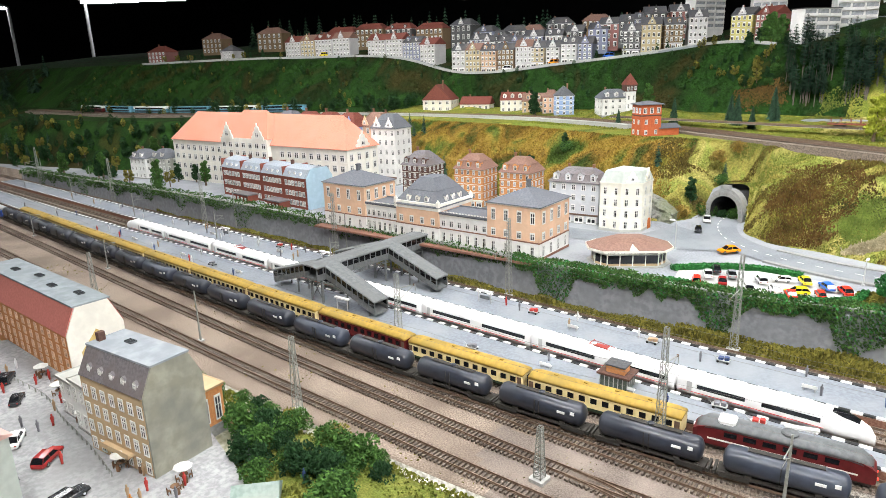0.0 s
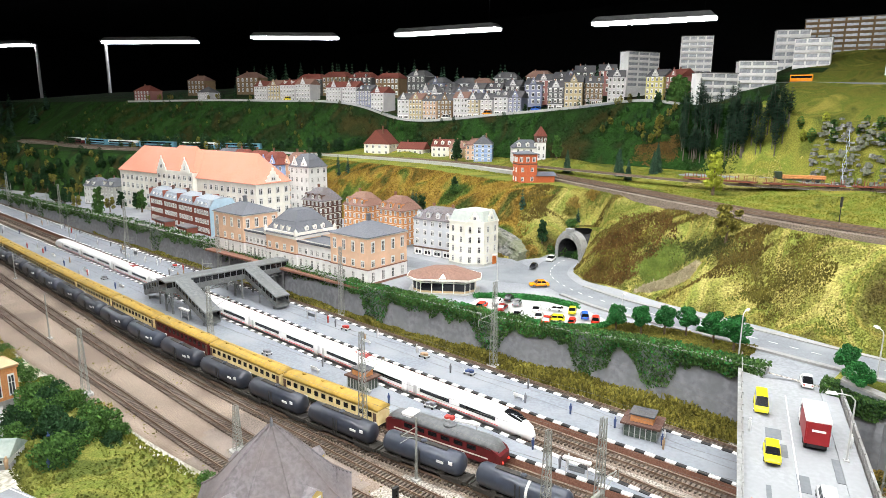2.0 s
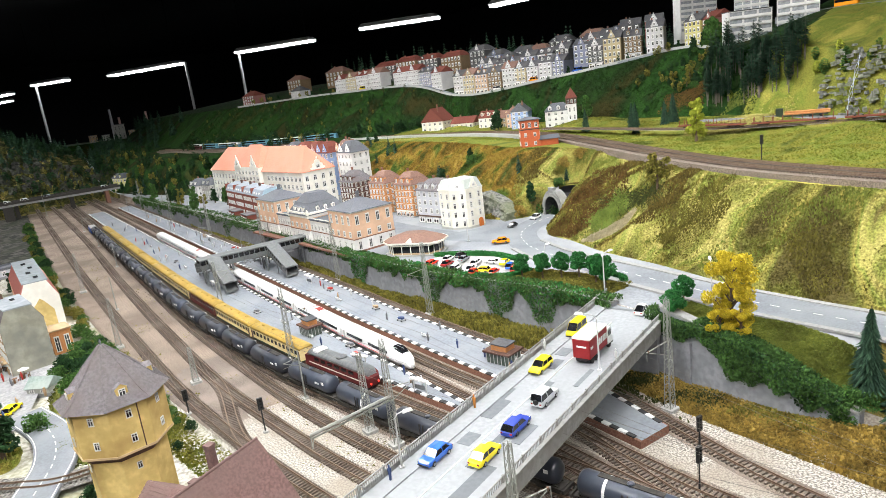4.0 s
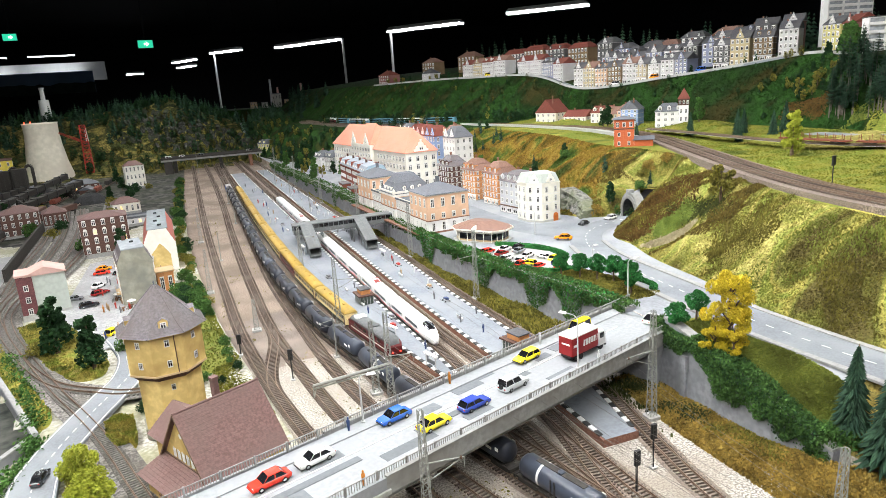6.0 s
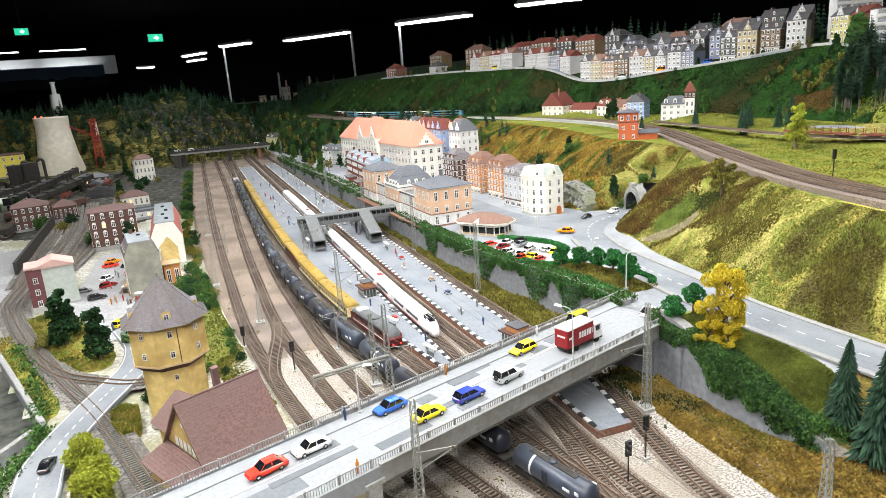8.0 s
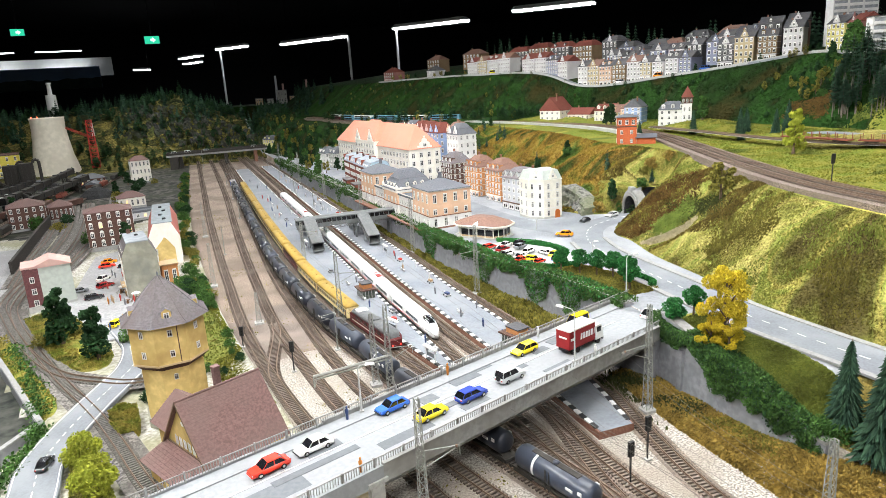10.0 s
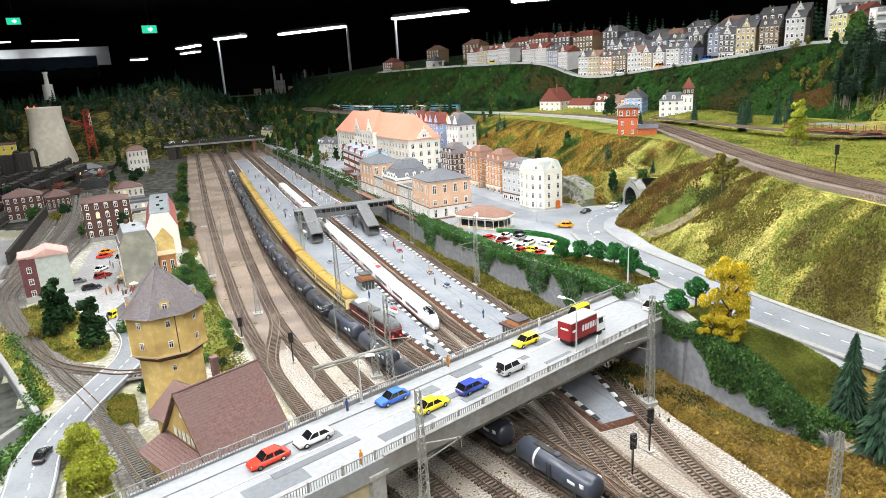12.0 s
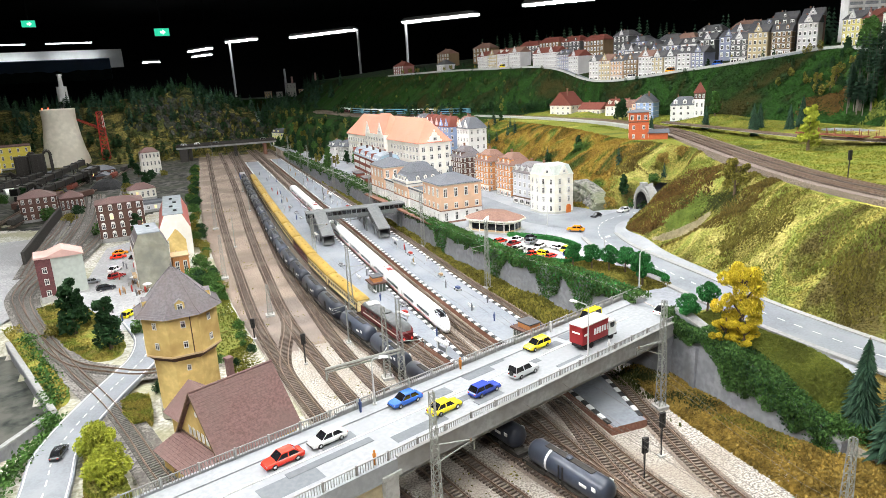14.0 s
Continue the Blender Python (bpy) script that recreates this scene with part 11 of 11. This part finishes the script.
L_BROWN = leafmat("heather_brown", (0.155, 0.090, 0.026), (0.085, 0.050, 0.016))
L_BARE = leafmat("bare_sand", (0.52, 0.45, 0.31), (0.38, 0.32, 0.20))
L_SPRING = leafmat("spring_turf", (0.21, 0.27, 0.060), (0.14, 0.195, 0.040))
L_OLIVED = leafmat("dark_olive_turf", (0.165, 0.145, 0.030), (0.095, 0.085, 0.018))
L_MEADOWY = leafmat("pale_meadow_turf", (0.50, 0.44, 0.16), (0.33, 0.29, 0.085))
patch([(1.22, 0.60), (1.19, 0.46), (1.10, 0.40), (1.015, 0.455), (0.87, 0.50), (0.90, 0.58), (0.995, 0.62)], 34000, 0.009, L_BROWN, "reddish brown heath on the spur beside the tunnel", 101)
patch([(1.17, 0.57), (1.12, 0.47), (1.03, 0.50), (0.95, 0.54), (1.02, 0.60)], 4200, 0.012, L_OLIVE, "straw-coloured tufts on the brown spur", 102)
patch([(1.02, 0.455), (1.098, 0.385), (1.06, 0.32), (0.985, 0.385)], 18000, 0.008, L_SPRING, "fresh green turf in the hollow of the slope", 103)
patch([(0.950, 0.412), (0.985, 0.365), (1.024, 0.295), (1.0, 0.285), (0.968, 0.335)], 26000, 0.0095, L_BARE, "pale bare sand patch on the slope", 104, size=0.0030, ragged=0.012)
patch([(1.085, 0.44), (1.095, 0.33), (1.045, 0.19), (1.018, 0.21), (1.055, 0.33), (1.06, 0.42)], 14000, 0.009, L_MOSSD, "dark green scrub below the railway", 105)
patch([(0.985, 0.175), (1.035, 0.14), (1.02, 0.03), (0.964, -0.005), (0.885, 0.005), (0.875, 0.06), (0.93, 0.11)], 15000, 0.007, L_OLIVED, "dark olive heath on the slope above the road", 106, ragged=0.05)
patch([(0.955, -0.13), (0.935, -0.24), (0.87, -0.33), (0.835, -0.27), (0.89, -0.18)], 8000, 0.008, L_OLIVED, "dark olive heath on the slope above the road", 107, ragged=0.05)
patch([(1.20, 0.40), (1.22, 0.24), (1.12, 0.18), (1.09, 0.30)], 9000, 0.008, L_OLIVED, "dark olive heath below the railway", 108, ragged=0.05)
patch([(1.72, 0.63), (1.95, 0.60), (2.06, 0.46), (1.80, 0.34), (1.68, 0.42)], 18000, 0.006, L_MEADOWY, "pale straw meadow above the railway", 109, size=0.004, ragged=0.06)
for k, poly in enumerate(patches_below):
    patch(poly, 9000, 0.011, (L_MOSSD, L_OLIVE)[k], "dark olive weeds below the road wall", 111 + k, ragged=0.05)
patch([(2.12, 1.04), (2.2, 1.06), (2.23, 0.92), (2.15, 0.88)], 8000, 0.007, L_BROWN, "rust-brown turf at the edge of the wood", 110, size=0.004, ragged=0.04)


lawn([(-0.645, 0.876), (-0.605, 0.915), (-0.535, 0.863), (-0.425, 0.619), (-0.385, 0.48), (-0.40, 0.425), (-0.45, 0.425), (-0.515, 0.53), (-0.585, 0.70)], 16000, 0.007, LAWNTURF, "yellow-green grass bed round the dark trees", 74)
lawn([(-0.69, 0.735), (-0.655, 0.765), (-0.600, 0.61), (-0.545, 0.475), (-0.465, 0.29), (-0.478, 0.235), (-0.54, 0.37), (-0.64, 0.62)], 9000, 0.006, LAWNTURF, "dry yellow grass strip along the quay", 79, 0.003)
lawn([(-0.365, 0.192), (-0.346, 0.210), (-0.318, 0.188), (-0.308, 0.120), (-0.312, 0.094), (-0.337, 0.09), (-0.357, 0.139)], 5000, 0.008, LAWNTURF, "small green grass bed beside the water tower", 80)
lawn([(-0.405, 0.05), (-0.375, 0.06), (-0.345, -0.03), (-0.315, -0.14), (-0.345, -0.18), (-0.380, -0.12)], 6000, 0.008, LAWNTURF, "green grass bed between road and track", 82)


GARDENTURF = turfmat("garden_turf", ((0.075, 0.095, 0.020), (0.17, 0.175, 0.040), (0.11, 0.14, 0.026), (0.24, 0.20, 0.07)), 14.0, fine=380, leaf=0.2)
lawn([(-0.34, 0.42), (-0.335, 0.70), (-0.30, 0.88), (-0.20, 0.92), (-0.175, 0.72), (-0.150, 0.55), (-0.135, 0.38), (-0.22, 0.33), (-0.30, 0.36)], 4000, 0.006, GARDENTURF, "olive-green grass between the shrubs by the yard", 120, 0.004)
weeds(lambda y: -0.335 + 0.05 * max(0.0, y - 0.75), lambda y: float(YARD_L(y)) - 0.02, 0.36, 0.92, 24000, 0.006, GARDENTURF, "grass", "yellow-green grass between the shrubs by the yard", 77)
def on_slope(y0, y1):
    def f(rr):
        y = rr.uniform(y0, y1)
        a, b = float(TOWN_E(y)), float(HILL_W(y))
        x = a + (b - a) * rr.random()
        if abs(x - float(RAIL_W(y)) - 0.12) < 0.14:
            return None
        return x, y, H(x, y) - 0.004
    return f


forest(330, on_slope(2.5, 4.6), 0.35, 0.8, L_DARK, "slope_woods", "dark trees on the slope beyond the school", 94, True)
forest(150, on_slope(2.6, 4.6), 0.3, 0.6, L_OLIVE, "slope_woods", "olive trees on the slope beyond the school", 95, True)
forest(60, on_slope(2.6, 4.6), 0.4, 0.8, L_FIR, "slope_woods", "small firs on the slope beyond the school", 96)
weeds(off(HILL_W, 0.0), off(RIDGE_W, -0.01), -0.4, 0.75, 16000, 0.008, L_MOSS, "hill_grass", "moss-green turf beside the rock face", 97, size=0.004, keep=band(-0.05, 9, 4.0, 2.0))
forest(30, on_hill(-0.5, 0.46, 0.62, 1.0), 0.3, 0.6, L_GREEN, "hill_bushes", "green bushes above the rock face", 91, True)
forest(26, on_hill(-0.5, 0.8, 0.05, 1.0), 0.25, 0.5, L_LIME, "hill_bushes", "lime-green bushes on the rock face", 92, True)
forest(14, on_hill(0.95, 1.35, 0.35, 0.98), 0.25, 0.5, L_OLIVE, "hill_bushes", "rust-coloured bushes below the ridge street", 93, True)
weeds(off(YARD_L, 0.01), lambda y: 0.20, -0.4, 2.2, 5200, 0.004, L_OLIVE, "yard_tufts", "small olive weed tufts between the yard tracks", 76, size=0.0026, keep=band(0.26, 9, 9.0, 5.0))


def rowing_boat(x, y, z, a):
    t = thing("rowing_boat", pose(x, y, z, 0, 0, a), "small grey wooden rowing boat on the harbour water", "boat")
    rings = []
    for u, q in ((-0.032, 0.55), (-0.024, 0.85), (-0.008, 1.0), (0.010, 0.92), (0.026, 0.5), (0.035, 0.06)):
        rings.append([(u, -0.011 * q, 0.009 + 0.003 * (1 - q)), (u, -0.008 * q, 0.0), (u, 0.008 * q, 0.0), (u, 0.011 * q, 0.009 + 0.003 * (1 - q))])
    g = G()
    for r0, r1 in zip(rings[:-1], rings[1:]):
        g.add(r0 + r1, [(0, 1, 5, 4), (1, 2, 6, 5), (2, 3, 7, 6)])
    g.add(rings[0], [(0, 1, 2, 3)])
    wood = mat("weathered_boat_wood", (0.20, 0.19, 0.16), (0.11, 0.10, 0.085), 160, 0.8, 0.3)
    part("hull", g, wood, t)
    for u in (-0.016, 0.002, 0.016):
        part("thwart", G().box(-0.002, 0.002, -0.009, 0.009, 0.0055, 0.0068), wood, t, m=pose(u, 0, 0))


rowing_boat(-0.535, 0.235, -0.036, 70)


def quay_hedge():
    rr = random.Random(77)
    g = G()
    pts = smooth_line([(-0.62, 0.66), (-0.545, 0.44), (-0.49, 0.25), (-0.475, 0.13), (-0.505, -0.02), (-0.52, -0.2)], 40)
    for _ in range(5200):
        p = pts[rr.randrange(len(pts))] + Vector((rr.gauss(0, 0.010), rr.gauss(0, 0.010), 0.001 + abs(rr.gauss(0, 0.005))))
        if noise.noise((p.x * 12, p.y * 12, 5)) < -0.22:
            continue
        s = 0.0030 * rr.uniform(0.6, 1.3)
        a = Vector((rr.gauss(0, 1), rr.gauss(0, 1), rr.gauss(0.5, 1))).normalized()
        b = a.orthogonal().normalized()
        c = a.cross(b)
        g.add([p - b * s, p - c * s * 0.7, p + b * s, p + c * s * 0.7], [(0, 1, 2, 3)])
    stuff(g, "hedge", L_GREEN, "low green hedge along the harbour road", "hedge")


quay_hedge()


def box_hedge(pts, w, h, name="box_hedge"):
    rr = random.Random(5)
    g = G()
    P = smooth_line(pts, 14)
    core = ribbon([(p.x, p.y, p.z) for p in P], w * 0.8, h * 0.9, 1, thick=h)
    o = thing(name, Matrix(), "clipped dark green boxwood hedge by the car park", "hedge", "clipped hedges")
    part("hedge_core", core, L_TOY, o)
    for _ in range(int(len(P) * 90)):
        p = P[rr.randrange(len(P))] + Vector((rr.uniform(-w / 2, w / 2), rr.uniform(-w / 2, w / 2), rr.uniform(0.1, 1.0) * h))
        s = 0.0022
        a = Vector((rr.gauss(0, 1), rr.gauss(0, 1), rr.gauss(0, 1))).normalized()
        b = a.orthogonal().normalized()
        c = a.cross(b)
        g.add([p - b * s, p - c * s, p + b * s, p + c * s], [(0, 1, 2, 3)])
    part("leaves", g, L_TOY, o)["kind"] = "stuff"


box_hedge([(0.560, 0.640, 0.083), (0.560, 0.50, 0.084), (0.580, 0.40, 0.086), (0.625, 0.325, 0.09), (0.680, 0.315, 0.09)], 0.012, 0.011)
box_hedge([(0.640, 0.665, 0.083), (0.700, 0.600, 0.083), (0.735, 0.52, 0.084), (0.735, 0.44, 0.085)], 0.014, 0.012)
box_hedge([(0.735, 0.150, 0.101), (0.735, 0.085, 0.102), (0.715, 0.055, 0.103)], 0.012, 0.010)
carpark = G().add([(0.565, 0.635, 0.0845), (0.640, 0.655, 0.0845), (0.730, 0.52, 0.0855), (0.728, 0.40, 0.0875), (0.690, 0.322, 0.0900), (0.630, 0.332, 0.0900), (0.585, 0.405, 0.0875), (0.566, 0.50, 0.0858)], [tuple(range(8))])
tagged(carpark.ob("pavement_car_park", mat("pale_car_park", (0.46, 0.46, 0.45), (0.38, 0.38, 0.375), 120, 0.85, 0.05)), "pale concrete car park between clipped hedges", "pavement", kind="structure")


# ---- rocks and the waterfall ----
def crag():
    """Grey broken rock on the brow of the far hill."""
    rr = random.Random(57)
    g = G()
    for _ in range(420):
        f = rr.random()
        x = -0.75 + 1.15 * f + rr.gauss(0, 0.05)
        y = 5.45 + 0.55 * (1 - f) + rr.uniform(-0.35, 0.35)
        w = rr.uniform(0.02, 0.075)
        m = pose(x, y, H(x, y) + 0.006, rr.uniform(-40, 10), rr.uniform(-30, 30), rr.uniform(0, 180))
        g.prism([(-w / 2, -w * 0.3), (w * 0.2, -w * 0.4), (w / 2, -w * 0.1), (w * 0.4, w * 0.35), (-w * 0.35, w * 0.3)], -w * 0.5, w * 0.4, 0, m, top=rr.uniform(0.3, 0.8))
    stuff(g, "rock_crag", mat("dark_crag", (0.085, 0.083, 0.076), (0.022, 0.024, 0.020), 60, 0.9, 1.0, big=(0.035, 0.045, 0.02), big_scale=9, bdist=0.006), "grey broken rock on the far hill", "rock")


crag()


def rock_wall():
    rr = random.Random(88)
    t = tagged(new("rock_face"), "layered grey rock face with a thin waterfall", "rock", kind="structure")
    g = G()
    for i in range(760):
        y = rr.uniform(-0.6, 0.33)
        f = rr.random()
        x = float(HILL_W(y)) + 0.0 + (float(RIDGE_W(y)) - float(HILL_W(y))) * f - 0.012
        z = 0.30 + (float(RIDGE_Z(y)) - 0.30) * f + rr.uniform(-0.01, 0.02)
        w, d, h = rr.uniform(0.008, 0.026), rr.uniform(0.008, 0.018), rr.uniform(0.003, 0.013)
        m = pose(x, y, z, rr.uniform(-14, 14), rr.uniform(-14, 14), rr.uniform(40, 140))
        g.prism([(-w / 2, -d / 2), (w * 0.2, -d * 0.62), (w / 2, -d * 0.2), (w * 0.45, d / 2), (-w * 0.3, d / 2)], -h / 2, h / 2, 0, m, top=rr.uniform(0.75, 0.95))
    part("rock_slab", g, ROCK, t)["kind"] = "stuff"
    fall = mat("waterfall_white", (0.50, 0.56, 0.60), (0.30, 0.36, 0.39), 120, 0.25, 0.6, spec=0.6)
    wg = G()
    for s in range(3):
        pts = []
        for i in range(18):
            f = 0.82 * (1 - i / 17)
            y = 0.235 - 0.03 * (1 - f) + 0.003 * math.sin(i * 0.9 + s * 2) + s * 0.003
            x = float(HILL_W(y)) + (float(RIDGE_W(y)) - float(HILL_W(y))) * f - 0.024
            pts.append((x, y, 0.31 + (float(RIDGE_Z(y)) - 0.30) * f + 0.004))
        for a, b in zip(pts[:-1], pts[1:]):
            wg.rod(a, b, 0.0006, 5)
    part("falling_water", wg, fall, t, "thin white falling water")


rock_wall()


def timber_truck():
    t = thing("timber_truck", pose(1.90, 0.33, H(1.90, 0.33) + 0.004, 0, 0, 118), "green timber truck loaded with logs on the forest road", "truck")
    part("cab", G().box(0.05, 0.072, -0.013, 0.013, 0.006, 0.034, bev=0.002), DGREEN, t)
    part("windscreen", G().box(0.0722, 0.0728, -0.011, 0.011, 0.02, 0.03), GLASSD, t)
    part("chassis", G().box(-0.08, 0.05, -0.011, 0.011, 0.006, 0.011), DGREEN, t)
    for i, (y, z) in enumerate(((-0.007, 0.0145), (0.0, 0.0145), (0.007, 0.0145), (-0.0035, 0.0205), (0.0035, 0.0205))):
        part("log", G().rod((-0.085, y, z), (0.046, y, z), 0.0034, 8), W_ORANGE, t)
    for x in (-0.06, -0.03, 0.055):
        for s in (-1, 1):
            part("wheel", G().lathe([(0.0055, -0.002), (0.0055, 0.002)], 12, 0, pose(x, s * 0.0105, 0.0055, 90)), TYRE, t)


timber_truck()
tagged(ribbon([(1.93, -0.5, H(1.93, -0.5)), (1.90, -0.1, H(1.90, -0.1)), (1.92, 0.2, H(1.92, 0.2)), (1.90, 0.42, H(1.90, 0.42)), (1.95, 0.75, H(1.95, 0.75))], 0.06, 0.006, 10, thick=0.012).ob("forest_road", PAVING), "pale gravel forest road", "road", kind="structure")


# ---- things of the hall ----
def exit_sign(x, y, z, s):
    t = thing("exit_sign", pose(x, y, z, 0, 0, 5), "green glowing emergency exit sign with white arrow", "sign", "exit signs")
    part("housing", G().box(-s, s, 0, 0.03, -s * 0.55, s * 0.55), HOUSING, t)
    part("face", G().box(-s * 0.96, s * 0.96, -0.004, 0.0, -s * 0.5, s * 0.5), glow("exit_green", (0.02, 0.42, 0.24), 1.3), t)
    part("arrow", G().add([(-s * 0.2, -0.006, -s * 0.15), (s * 0.1, -0.006, -s * 0.15), (s * 0.1, -0.006, -s * 0.35), (s * 0.5, -0.006, 0), (s * 0.1, -0.006, s * 0.35), (s * 0.1, -0.006, s * 0.15), (-s * 0.2, -0.006, s * 0.15)], [(0, 1, 5, 6), (2, 3, 4)]), glow("exit_white", (0.8, 1, 0.9), 1.2), t)
    part("hanger", G().box(-0.01, 0.01, 0.005, 0.025, s * 0.55, 2.6 - z), BLACKP, t)


exit_sign(-0.712, 11.5, 1.487, 0.12)
exit_sign(-2.666, 11.5, 1.667, 0.10)


def sky_panel():
    """A painted mountain sky and strip lights; hidden tubes added to wash the wall."""
    t = thing("sky_backdrop", pose(-2.6, 12.6, 0.0, 0, 0, 0), "painted blue sky and dark mountain backdrop lit from behind its top", "backdrop")
    sky = mat("painted_sky", (0.06, 0.11, 0.20), (0.09, 0.14, 0.22), 1.5, 0.8, 0.0, big=(0.09, 0.12, 0.16), big_scale=1.6, lo=0.3, hi=0.7)
    part("panel", G().box(-1.1, 0.885, 0, 0.03, 0.78, 1.15), sky, t)
    hills = [(-1.1, 0.78)] + [(-1.1 + 0.0795 * k, 0.95 + 0.06 * noise.noise((k * 0.35, 2, 1)) + 0.02 * noise.noise((k * 1.1, 5, 1))) for k in range(26)] + [(0.885, 0.78)]
    part("painted_hills", G().prism([(x, z) for x, z in hills], 0, 0.004), mat("painted_hills", (0.012, 0.020, 0.016), (0.006, 0.010, 0.009), 8, 0.9, 0.0), t, "dark painted mountains", pose(0, -0.001, 0, 90))
    part("white_wall", G().box(-1.2, 1.05, 0.55, 0.58, 1.00, 1.33), WHITE, t, "white wall above the painted sky")
    for x0, x1 in ((-1.0, -0.45), (-0.12, 0.62)):
        part("strip_light", G().box(x0, x1, 0.20, 0.24, 1.43, 1.45), glow("dim_tube", (0.9, 0.95, 1.0), 3.0), t, "slim strip light")
        part("added_wash_light", G().box(x0, x1, 0.40, 0.44, 1.10, 1.115), glow("wash_tube", (0.93, 0.97, 1.0), 9.0), t, "unseen tube added behind the panel to brighten the wall")


sky_panel()


def skyline():
    """Small model works and chimneys on the far shelf."""
    t = tagged(G().box(0.3, 2.6, 9.3, 10.6, 0.0, 0.34).ob("backdrop_shelf", DARKHILL), "dark far shelf of the layout", "backdrop", kind="structure")
    rr = random.Random(4)
    for i in range(9):
        x = 0.75 + 0.17 * i
        w, h = rr.uniform(0.08, 0.16), rr.uniform(0.08, 0.24)
        house(pose(x, 9.5 + rr.uniform(-0.1, 0.2), 0.34, 0, 0, 0), w, 0.10, h, rr.choice([W_PALE, W_TAN, W_GREY, W_PALEBLUE]), SLATE, "small pale works building on the far shelf", "flat", 0.006, 2, 3, 0, "far works", chim=0, bands=False, sides="s")
    for x, h in ((1.02, 0.42), (1.48, 0.34), (1.12, 0.30)):
        c = thing("factory_chimney", pose(x, 9.45, 0.34), "slim chimney of the far works", "chimney", "far chimneys")
        part("shaft", G().lathe([(0.022, 0), (0.014, h)], 12), W_PALE if h > 0.4 else W_PINK, c)


skyline()
